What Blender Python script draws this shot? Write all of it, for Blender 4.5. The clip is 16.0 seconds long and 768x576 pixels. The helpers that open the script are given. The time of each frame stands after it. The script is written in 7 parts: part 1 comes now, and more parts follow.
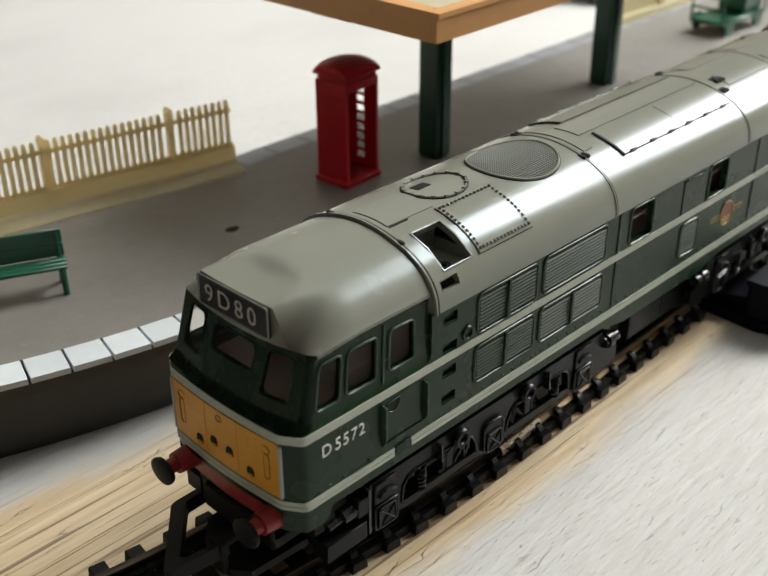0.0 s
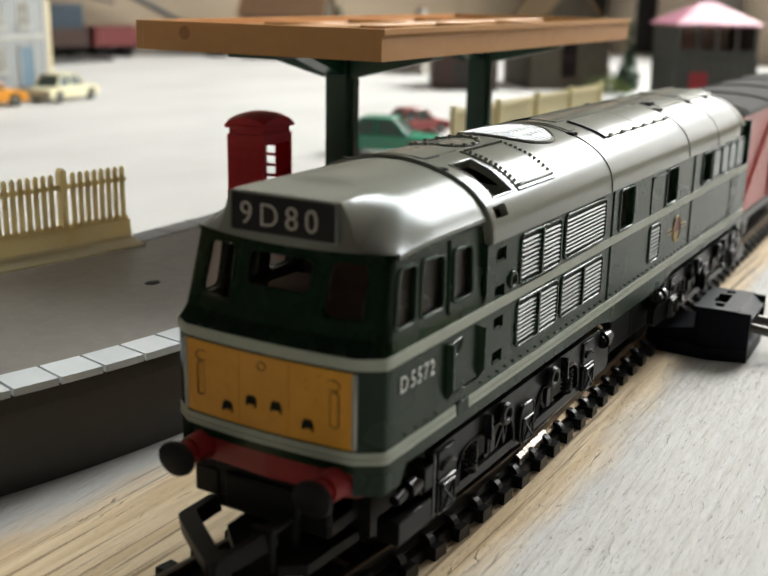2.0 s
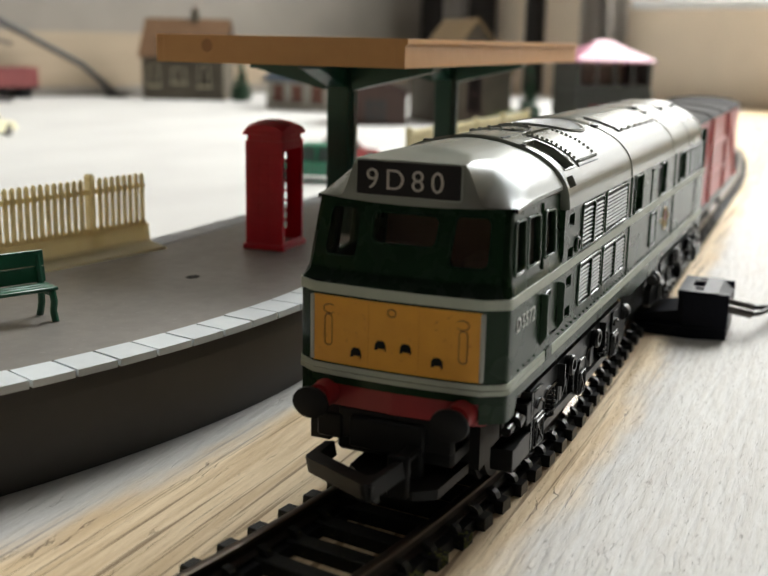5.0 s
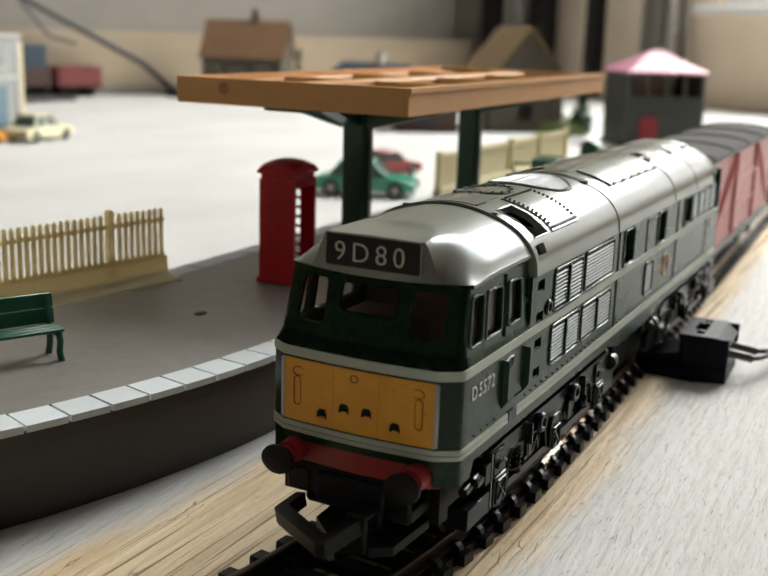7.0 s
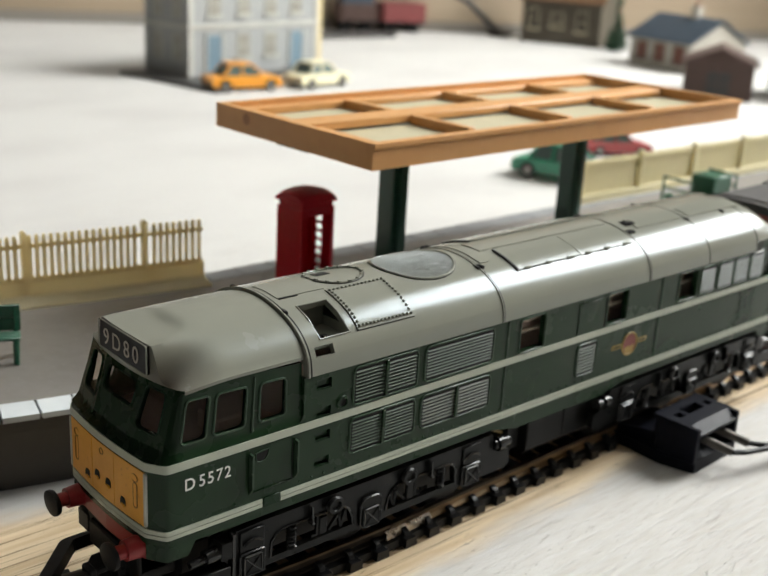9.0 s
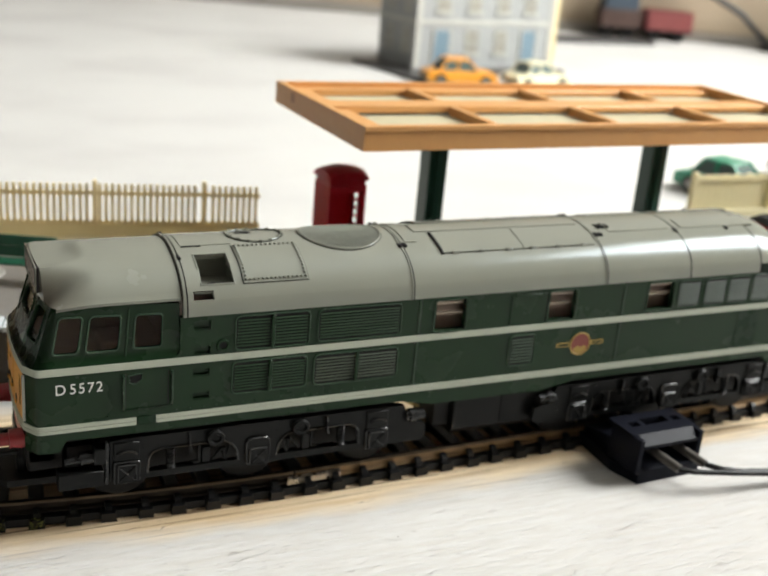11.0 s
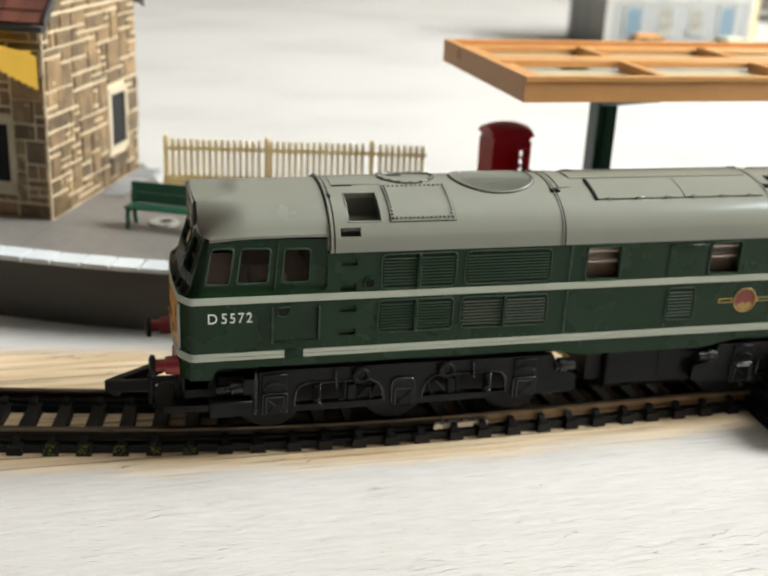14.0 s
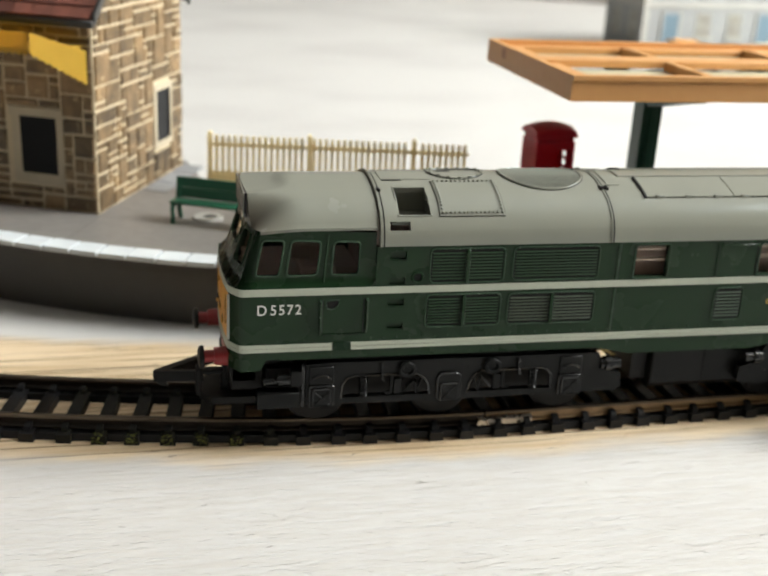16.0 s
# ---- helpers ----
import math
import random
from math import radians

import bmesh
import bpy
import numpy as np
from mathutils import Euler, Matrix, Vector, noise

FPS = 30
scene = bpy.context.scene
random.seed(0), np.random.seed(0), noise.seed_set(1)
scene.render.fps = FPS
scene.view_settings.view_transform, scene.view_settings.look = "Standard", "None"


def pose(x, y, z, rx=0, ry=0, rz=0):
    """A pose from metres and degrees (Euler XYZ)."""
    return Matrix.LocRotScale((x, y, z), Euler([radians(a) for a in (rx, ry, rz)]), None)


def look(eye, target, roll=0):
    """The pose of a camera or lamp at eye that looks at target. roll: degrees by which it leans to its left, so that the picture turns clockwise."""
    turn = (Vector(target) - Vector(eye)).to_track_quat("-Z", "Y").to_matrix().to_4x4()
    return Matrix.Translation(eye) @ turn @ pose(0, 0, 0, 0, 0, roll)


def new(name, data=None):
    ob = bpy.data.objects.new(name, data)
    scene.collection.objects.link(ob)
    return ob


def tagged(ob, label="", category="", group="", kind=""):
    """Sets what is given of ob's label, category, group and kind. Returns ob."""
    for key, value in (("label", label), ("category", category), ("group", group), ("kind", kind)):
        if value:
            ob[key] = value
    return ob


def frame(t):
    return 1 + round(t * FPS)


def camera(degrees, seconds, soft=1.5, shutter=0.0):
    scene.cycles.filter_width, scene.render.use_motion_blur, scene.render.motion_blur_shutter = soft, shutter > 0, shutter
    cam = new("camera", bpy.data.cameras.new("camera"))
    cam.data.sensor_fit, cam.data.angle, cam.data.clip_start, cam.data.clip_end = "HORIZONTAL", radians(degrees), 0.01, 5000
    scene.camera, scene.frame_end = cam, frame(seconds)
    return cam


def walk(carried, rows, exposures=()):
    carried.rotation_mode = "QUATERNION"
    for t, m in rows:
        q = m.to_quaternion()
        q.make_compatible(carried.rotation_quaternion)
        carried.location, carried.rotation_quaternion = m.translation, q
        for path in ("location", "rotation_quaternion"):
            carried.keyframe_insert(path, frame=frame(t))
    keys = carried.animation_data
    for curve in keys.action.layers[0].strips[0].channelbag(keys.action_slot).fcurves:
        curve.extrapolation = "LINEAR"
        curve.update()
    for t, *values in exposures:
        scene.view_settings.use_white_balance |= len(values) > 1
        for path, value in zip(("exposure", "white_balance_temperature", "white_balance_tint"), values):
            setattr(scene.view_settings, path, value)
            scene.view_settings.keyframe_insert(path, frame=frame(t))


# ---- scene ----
cam = camera(39.53, 16.0)
PATH = [
    (0, (-0.08464, -0.12026, 0.14239), (0.04015, 0.00185, 0.04483), -0.22),
    (0.5, (-0.09836, -0.09819, 0.12905), (0.04294, 0.01162, 0.03974), 0.24),
    (1, (-0.09671, -0.07629, 0.11244), (0.06243, 0.01919, 0.03788), -0.02),
    (1.5, (-0.10407, -0.07871, 0.09584), (0.06168, 0.01595, 0.03611), 0.72),
    (2, (-0.11031, -0.08282, 0.08645), (0.05598, 0.01454, 0.03287), 1.15),
    (2.5, (-0.11518, -0.08661, 0.07848), (0.05065, 0.01272, 0.02716), 1.84),
    (3, (-0.11340, -0.08292, 0.07624), (0.05358, 0.01473, 0.02545), 1.76),
    (3.5, (-0.11525, -0.07066, 0.07526), (0.05663, 0.01949, 0.02698), 1.84),
    (4, (-0.12551, -0.06283, 0.07658), (0.05074, 0.01974, 0.03056), 1.84),
    (4.2, (-0.13027, -0.06185, 0.07489), (0.04720, 0.01841, 0.02950), 1.69),
    (6.3, (-0.15622, -0.06699, 0.08619), (0.02243, 0.01108, 0.04159), 0.97),
    (6.5, (-0.15420, -0.06934, 0.08735), (0.02327, 0.01085, 0.04178), 1.44),
    (7, (-0.14486, -0.07872, 0.09178), (0.02810, 0.01024, 0.04520), 1.81),
    (7.5, (-0.13870, -0.09436, 0.09786), (0.02603, 0.00811, 0.04922), 2.18),
    (8, (-0.12510, -0.11731, 0.10908), (0.02755, 0.00056, 0.05613), 2.77),
    (8.5, (-0.10571, -0.14534, 0.11801), (0.03344, -0.01404, 0.05973), 3.29),
    (9, (-0.08231, -0.16336, 0.13141), (0.04542, -0.02343, 0.06734), 3.33),
    (9.2, (-0.07502, -0.17049, 0.13295), (0.04893, -0.02750, 0.06823), 3.58),
    (11.3, (-0.01702, -0.22986, 0.13634), (0.05808, -0.05773, 0.06756), 4.72),
    (11.5, (-0.01498, -0.23163, 0.13490), (0.05570, -0.05802, 0.06517), 4.31),
    (12, (-0.01188, -0.23373, 0.13295), (0.04974, -0.05711, 0.06218), 3.56),
    (12.5, (-0.00948, -0.23296, 0.13095), (0.04691, -0.05466, 0.06005), 3.33),
    (13, (-0.01187, -0.23054, 0.12664), (0.04083, -0.05103, 0.05594), 3.20),
    (13.5, (-0.01205, -0.23157, 0.12704), (0.03806, -0.05152, 0.05585), 2.99),
    (14, (-0.01236, -0.23246, 0.12553), (0.03579, -0.05172, 0.05473), 2.86),
    (14.5, (-0.01246, -0.23266, 0.12472), (0.03423, -0.05132, 0.05447), 2.96),
    (15, (-0.01227, -0.23319, 0.12354), (0.03322, -0.05151, 0.05337), 3.03),
    (15.5, (-0.01319, -0.23336, 0.12267), (0.03187, -0.05149, 0.05273), 3.19),
    (16, (-0.01749, -0.23315, 0.12319), (0.02598, -0.05092, 0.05317), 3.19),
]
EXPOSURES = [(0.0, -0.24), (1.0, -0.36), (1.5, -0.45), (3.5, -0.28), (7.0, -0.4), (8.0, -0.37), (9.0, -0.18), (11.5, 0.11), (16.0, 0.13)]
walk(cam, [(t, look(eye, target, roll)) for t, eye, target, roll in PATH], EXPOSURES)
cam.data.dof.use_dof = True
cam.data.dof.focus_distance = 0.2
cam.data.dof.aperture_fstop = 26.0

# ---------------------------------------------------------------- light
ROOM_TURN = -23.6          # the room's walls against the train, degrees
CR, SR = math.cos(radians(ROOM_TURN)), math.sin(radians(ROOM_TURN))


def room(u, v, z=0.0):
    """A place of the room's own axes (cm) in the world (m)."""
    return Vector(((CR * u - SR * v) * 0.01, (SR * u + CR * v) * 0.01, z * 0.01))


world = bpy.data.worlds.new("daylight")
scene.world = world
world.use_nodes = True
sky = world.node_tree.nodes.new("ShaderNodeTexSky")
sky.sky_type, sky.sun_disc = "NISHITA", False
sky.sun_elevation, sky.sun_rotation = radians(40), radians(120)
world.node_tree.links.new(sky.outputs[0], world.node_tree.nodes["Background"].inputs[0])
world.node_tree.nodes["Background"].inputs[1].default_value = 0.1


def window_lamp(name, eye, target, width, height, power, colour):
    lamp = bpy.data.lights.new(name, "AREA")
    lamp.shape, lamp.size, lamp.size_y, lamp.energy, lamp.color = "RECTANGLE", width, height, power, colour
    ob = new(name, lamp)
    ob.matrix_world = look(eye, target)
    return ob


window_lamp("window_daylight", room(121, 42, 97), room(0, 36, 62), 0.70, 0.98, 53.0, (0.97, 0.99, 0.965))

# ---------------------------------------------------------------- materials


def material(name, colour, rough=0.5, metal=0.0, second=None, grain=6.0, amount=0.5, bump=0.0, stretch=(1, 1, 1), speck=None, coat=0.0, piece=0.0, spec=0.5, speck_at=0.62, thin=0.0, tint=None, stain=None):
    """A painted, moulded or bare surface: base colour, a second tone in noise of so many grains a centimetre, fine relief."""
    m = bpy.data.materials.new(name)
    m.use_nodes = True
    nt = m.node_tree
    b = nt.nodes["Principled BSDF"]
    b.inputs["Roughness"].default_value, b.inputs["Metallic"].default_value = rough, metal
    b.inputs["Coat Weight"].default_value = coat
    b.inputs["Specular IOR Level"].default_value = spec
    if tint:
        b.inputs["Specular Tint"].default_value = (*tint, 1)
    c2 = second or tuple(v * 0.78 for v in colour)
    co = nt.nodes.new("ShaderNodeTexCoord")
    mp = nt.nodes.new("ShaderNodeMapping")
    mp.inputs["Scale"].default_value = tuple(100 * grain * v for v in stretch)
    nt.links.new(co.outputs["Object"], mp.inputs[0])
    n1 = nt.nodes.new("ShaderNodeTexNoise")
    n1.inputs["Scale"].default_value, n1.inputs["Detail"].default_value = 1.0, 6.0
    nt.links.new(mp.outputs[0], n1.inputs["Vector"])
    n2 = nt.nodes.new("ShaderNodeTexNoise")
    n2.inputs["Scale"].default_value, n2.inputs["Detail"].default_value = 0.17, 3.0
    nt.links.new(mp.outputs[0], n2.inputs["Vector"])
    add = nt.nodes.new("ShaderNodeMath")
    add.operation = "MULTIPLY_ADD"
    add.inputs[1].default_value = 0.5
    nt.links.new(n1.outputs[0], add.inputs[0])
    half = nt.nodes.new("ShaderNodeMath")
    half.operation, half.inputs[1].default_value = "MULTIPLY", 0.5
    nt.links.new(n2.outputs[0], half.inputs[0])
    nt.links.new(half.outputs[0], add.inputs[2])
    rng = nt.nodes.new("ShaderNodeMapRange")
    rng.inputs[1].default_value, rng.inputs[2].default_value = 0.35, 0.65
    rng.inputs[3].default_value, rng.inputs[4].default_value = 0.0, amount
    nt.links.new(add.outputs[0], rng.inputs[0])
    mix = nt.nodes.new("ShaderNodeMix")
    mix.data_type = "RGBA"
    mix.inputs[6].default_value, mix.inputs[7].default_value = (*colour, 1), (*c2, 1)
    nt.links.new(rng.outputs[0], mix.inputs[0])
    out = mix.outputs[2]
    if speck:
        n3 = nt.nodes.new("ShaderNodeTexNoise")
        n3.inputs["Scale"].default_value, n3.inputs["Detail"].default_value = 2.3, 8.0
        nt.links.new(mp.outputs[0], n3.inputs["Vector"])
        r3 = nt.nodes.new("ShaderNodeMapRange")
        r3.inputs[1].default_value, r3.inputs[2].default_value = speck_at, speck_at + 0.1
        nt.links.new(n3.outputs[0], r3.inputs[0])
        m3 = nt.nodes.new("ShaderNodeMix")
        m3.data_type = "RGBA"
        m3.inputs[7].default_value = (*speck, 1)
        nt.links.new(r3.outputs[0], m3.inputs[0])
        nt.links.new(out, m3.inputs[6])
        out = m3.outputs[2]
    if stain:
        # a smudge of dirt round one place, with a ragged edge: centre and reach in cm, colour
        place_at, reach, dirt = stain
        far = nt.nodes.new("ShaderNodeVectorMath")
        far.operation = "DISTANCE"
        far.inputs[1].default_value = tuple(0.01 * v for v in place_at)
        nt.links.new(co.outputs["Object"], far.inputs[0])
        rag = nt.nodes.new("ShaderNodeMath")
        rag.operation, rag.inputs[1].default_value = "MULTIPLY_ADD", 0.006
        nt.links.new(n1.outputs[0], rag.inputs[0])
        nt.links.new(far.outputs["Value"], rag.inputs[2])
        r5 = nt.nodes.new("ShaderNodeMapRange")
        r5.inputs[1].default_value, r5.inputs[2].default_value = 0.01 * reach + 0.003, 0.003
        r5.inputs[3].default_value, r5.inputs[4].default_value = 0.0, 0.85
        nt.links.new(rag.outputs[0], r5.inputs[0])
        m5 = nt.nodes.new("ShaderNodeMix")
        m5.data_type = "RGBA"
        m5.inputs[7].default_value = (*dirt, 1)
        nt.links.new(r5.outputs[0], m5.inputs[0])
        nt.links.new(out, m5.inputs[6])
        out = m5.outputs[2]
    if piece:
        info = nt.nodes.new("ShaderNodeObjectInfo")
        hsv = nt.nodes.new("ShaderNodeHueSaturation")
        r4 = nt.nodes.new("ShaderNodeMapRange")
        r4.inputs[3].default_value, r4.inputs[4].default_value = 1 - piece, 1 + piece
        nt.links.new(info.outputs["Random"], r4.inputs[0])
        nt.links.new(r4.outputs[0], hsv.inputs["Value"])
        nt.links.new(out, hsv.inputs["Color"])
        out = hsv.outputs[0]
    nt.links.new(out, b.inputs["Base Color"])
    rr = nt.nodes.new("ShaderNodeMapRange")
    rr.inputs[3].default_value, rr.inputs[4].default_value = max(0.03, rough - 0.07), min(1, rough + 0.07)
    nt.links.new(n1.outputs[0], rr.inputs[0])
    nt.links.new(rr.outputs[0], b.inputs["Roughness"])
    if bump:
        bp = nt.nodes.new("ShaderNodeBump")
        bp.inputs["Strength"].default_value, bp.inputs["Distance"].default_value = bump, 0.0002
        nt.links.new(n1.outputs[0], bp.inputs["Height"])
        nt.links.new(bp.outputs[0], b.inputs["Normal"])
    if thin:
        # thin moulded plastic lets some light through
        tr = nt.nodes.new("ShaderNodeBsdfTranslucent")
        tr.inputs["Color"].default_value = (*colour, 1)
        ms = nt.nodes.new("ShaderNodeMixShader")
        ms.inputs[0].default_value = thin
        nt.links.new(b.outputs[0], ms.inputs[1])
        nt.links.new(tr.outputs[0], ms.inputs[2])
        nt.links.new(ms.outputs[0], nt.nodes["Material Output"].inputs[0])
    return m


def glass(name, colour, rough=0.05):
    m = bpy.data.materials.new(name)
    m.use_nodes = True
    b = m.node_tree.nodes["Principled BSDF"]
    b.inputs["Base Color"].default_value = (*colour, 1)
    b.inputs["Transmission Weight"].default_value, b.inputs["Roughness"].default_value, b.inputs["IOR"].default_value = 1.0, rough, 1.14
    return m


def track_line(x):
    """The middle of the track, cm."""
    if x < 6:
        return -0.11 + 0.0101 * (6 - x) ** 2
    return -0.11 + 0.03 * (x - 6) + 0.0032 * max(0.0, x - 48) ** 2


def tabletop_material():
    """White emulsion brushed over pale timber, bare along the track."""
    m = bpy.data.materials.new("brushed white paint on timber")
    m.use_nodes = True
    nt = m.node_tree
    N, L = nt.nodes.new, nt.links.new
    b = nt.nodes["Principled BSDF"]

    def math_node(op, a, c=None, d=None):
        n = N("ShaderNodeMath")
        n.operation = op
        for k, v in enumerate((a, c, d)):
            if v is None:
                continue
            if isinstance(v, (int, float)):
                n.inputs[k].default_value = v
            else:
                L(v, n.inputs[k])
        return n.outputs[0]

    def span(v, lo, hi):
        n = N("ShaderNodeMapRange")
        n.interpolation_type = "SMOOTHSTEP"
        n.inputs[1].default_value, n.inputs[2].default_value = lo, hi
        L(v, n.inputs[0])
        return n.outputs[0]

    def tex(scale, stretch, turn, detail=6.0, offset=0.0):
        mp = N("ShaderNodeMapping")
        mp.inputs["Rotation"].default_value[2] = radians(turn)
        mp.inputs["Scale"].default_value = (100 * stretch[0], 100 * stretch[1], 100)
        mp.inputs["Location"].default_value[0] = offset
        L(co.outputs["Object"], mp.inputs[0])
        n = N("ShaderNodeTexNoise")
        n.inputs["Scale"].default_value, n.inputs["Detail"].default_value = scale, detail
        L(mp.outputs[0], n.inputs["Vector"])
        return n.outputs[0]

    def blend(f, a, c):
        n = N("ShaderNodeMix")
        n.data_type = "RGBA"
        for k, v in ((0, f), (6, a), (7, c)):
            if isinstance(v, tuple):
                n.inputs[k].default_value = (*v, 1)
            else:
                L(v, n.inputs[k])
        return n.outputs[2]

    co = N("ShaderNodeTexCoord")
    xyz = N("ShaderNodeSeparateXYZ")
    L(co.outputs["Object"], xyz.inputs[0])
    x, y = math_node("MULTIPLY", xyz.outputs[0], 100), math_node("MULTIPLY", xyz.outputs[1], 100)
    left = math_node("MAXIMUM", math_node("SUBTRACT", 6.0, x), 0.0)
    curve = math_node("MULTIPLY", math_node("MULTIPLY", left, left), 0.0101)
    line = math_node("ADD", curve, math_node("MULTIPLY", math_node("MAXIMUM", math_node("SUBTRACT", x, 6.0), 0.0), 0.03))
    off = math_node("SUBTRACT", y, line)
    edge = tex(0.9, (0.35, 1), 10)
    off = math_node("ADD", off, math_node("MULTIPLY", math_node("SUBTRACT", edge, 0.5), 1.3))
    bare = math_node("MULTIPLY", span(off, -2.75, -1.9), math_node("SUBTRACT", 1.0, span(off, 3.9, 4.7)))
    grain = tex(1.0, (0.16, 3.2), -10, 8.0)
    fine = tex(1.0, (0.1, 7.0), -5, 6.0, 3.0)
    streak = tex(1.3, (0.3, 4.0), -14, 8.0, 7.0)
    brush = tex(3.0, (0.35, 2.4), 27, 9.0, 5.0)
    blot = tex(0.11, (0.6, 1), 15, 4.0, 2.0)
    wm = N("ShaderNodeMapping")
    wm.inputs["Rotation"].default_value[2] = radians(-13)
    wm.inputs["Scale"].default_value = (42, 110, 100)
    L(co.outputs["Object"], wm.inputs[0])
    wave = N("ShaderNodeTexWave")
    wave.wave_type, wave.bands_direction = "BANDS", "Y"
    for key, v in (("Scale", 1.15), ("Distortion", 9.0), ("Detail", 5.0), ("Detail Scale", 1.8), ("Detail Roughness", 0.6)):
        wave.inputs[key].default_value = v
    L(wm.outputs[0], wave.inputs["Vector"])
    ridge = math_node("MULTIPLY", span(wave.outputs["Fac"], 0.955, 0.997), span(tex(1.1, (0.6, 1.0), -13, 5.0, 9.0), 0.56, 0.68))
    near = math_node("SUBTRACT", 1.0, span(y, -0.5, 6.0))
    crack = math_node("MULTIPLY", ridge, math_node("MULTIPLY", span(tex(1.4, (0.5, 0.9), 20, 3.0, 4.0), 0.5, 0.6), 0.34))
    ticks = math_node("MULTIPLY", span(tex(3.4, (0.9, 5.0), -20, 5.0, 13.0), 0.62, 0.70), near)
    wood = blend(span(grain, 0.36, 0.66), (0.78, 0.63, 0.43), (0.62, 0.465, 0.285))
    wood = blend(math_node("MULTIPLY", span(fine, 0.55, 0.63), 0.78), wood, (0.17, 0.10, 0.05))
    wood = blend(math_node("MULTIPLY", ridge, 0.8), wood, (0.13, 0.08, 0.045))
    white = blend(span(blot, 0.4, 0.7), (0.61, 0.60, 0.578), (0.545, 0.532, 0.515))
    wear = math_node("MULTIPLY_ADD", near, 0.2, 0.05)
    white = blend(math_node("MULTIPLY", span(streak, 0.42, 0.66), wear), white, (0.50, 0.46, 0.41))
    white = blend(math_node("MULTIPLY", span(brush, 0.42, 0.62), math_node("MULTIPLY_ADD", near, 0.34, 0.03)), white, (0.50, 0.47, 0.43))
    white = blend(math_node("MULTIPLY", crack, math_node("MULTIPLY_ADD", near, 0.85, 0.1)), white, (0.16, 0.12, 0.09))
    white = blend(math_node("MULTIPLY", ticks, 0.1), white, (0.36, 0.32, 0.28))
    dots = N("ShaderNodeTexVoronoi")
    dots.inputs["Scale"].default_value = 55.0
    L(co.outputs["Object"], dots.inputs["Vector"])
    dot = math_node("SUBTRACT", 1.0, span(dots.outputs["Distance"], 0.008, 0.016))
    white = blend(math_node("MULTIPLY", dot, 0.7), white, (0.2, 0.17, 0.15))
    L(blend(bare, white, wood), b.inputs["Base Color"])
    b.inputs["Specular IOR Level"].default_value = 0.2
    rough = N("ShaderNodeMapRange")
    rough.inputs[3].default_value, rough.inputs[4].default_value = 0.55, 0.8
    L(streak, rough.inputs[0])
    L(rough.outputs[0], b.inputs["Roughness"])
    high = math_node("ADD", math_node("MULTIPLY", streak, 0.8), math_node("MULTIPLY", brush, 0.9))
    high = math_node("SUBTRACT", math_node("ADD", high, math_node("MULTIPLY", grain, 0.4)), math_node("MULTIPLY_ADD", ridge, 0.5, math_node("MULTIPLY", ticks, 0.3)))
    bp = N("ShaderNodeBump")
    bp.inputs["Strength"].default_value, bp.inputs["Distance"].default_value = 0.9, 0.0007
    L(high, bp.inputs["Height"])
    L(bp.outputs[0], b.inputs["Normal"])
    return m


TABLE = tabletop_material()
GREEN = material("dark green enamel", (0.0104, 0.0290, 0.0118), 0.27, grain=0.7, amount=0.25, second=(0.0122, 0.0318, 0.0134), spec=0.2)
GREEN_DARK = material("deep green cab paint", (0.0088, 0.0255, 0.0115), 0.27, grain=3, amount=0.4, spec=0.15)
# The bluish specular tint puts blue window daylight into the roof's highlights.
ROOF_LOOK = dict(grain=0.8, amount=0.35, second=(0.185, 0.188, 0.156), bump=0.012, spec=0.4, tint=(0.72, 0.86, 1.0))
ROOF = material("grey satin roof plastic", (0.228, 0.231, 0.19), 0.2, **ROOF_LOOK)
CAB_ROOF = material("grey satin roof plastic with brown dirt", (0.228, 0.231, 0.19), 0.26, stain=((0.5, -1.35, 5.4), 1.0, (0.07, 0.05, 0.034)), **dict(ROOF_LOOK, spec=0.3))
ROOF_LINE = material("dark seam, hole and shadow line", (0.008, 0.008, 0.0075), 0.6, spec=0.2)
STRIPE = material("pale grey-green lining", (0.42, 0.45, 0.365), 0.45, grain=8, amount=0.4)
YELLOW = material("warm yellow warning paint", (0.78, 0.365, 0.030), 0.42, grain=4, amount=0.7, second=(0.66, 0.29, 0.025), speck=(0.5, 0.21, 0.025), speck_at=0.65)
BLACK = material("black moulded plastic", (0.0085, 0.0085, 0.0088), 0.5, grain=5, amount=0.6, second=(0.011, 0.011, 0.0105), bump=0.06, spec=0.2)
BLACK_SATIN = material("worn black satin plastic", (0.0095, 0.0098, 0.010), 0.24, grain=5, amount=0.8, second=(0.016, 0.0165, 0.017), bump=0.03, spec=0.4)
DUSTY = material("dusty black underframe", (0.0045, 0.005, 0.005), 0.3, grain=5, amount=0.8, second=(0.0095, 0.0095, 0.009), bump=0.08, spec=0.16)
RED = material("buffer beam red", (0.30, 0.018, 0.02), 0.42, grain=5)
STEEL = material("dulled rail steel", (0.15, 0.122, 0.095), 0.34, 0.8, second=(0.055, 0.042, 0.032), grain=3, amount=0.9, stretch=(0.3, 1, 1))
RAIL_SIDE = material("dark browned rail side", (0.024, 0.0185, 0.014), 0.5, 0.2, second=(0.013, 0.0105, 0.0085), grain=2, spec=0.25)
RAIL_TAN = material("tan browned rail side", (0.36, 0.25, 0.14), 0.42, 0.5, second=(0.16, 0.105, 0.06), grain=2)
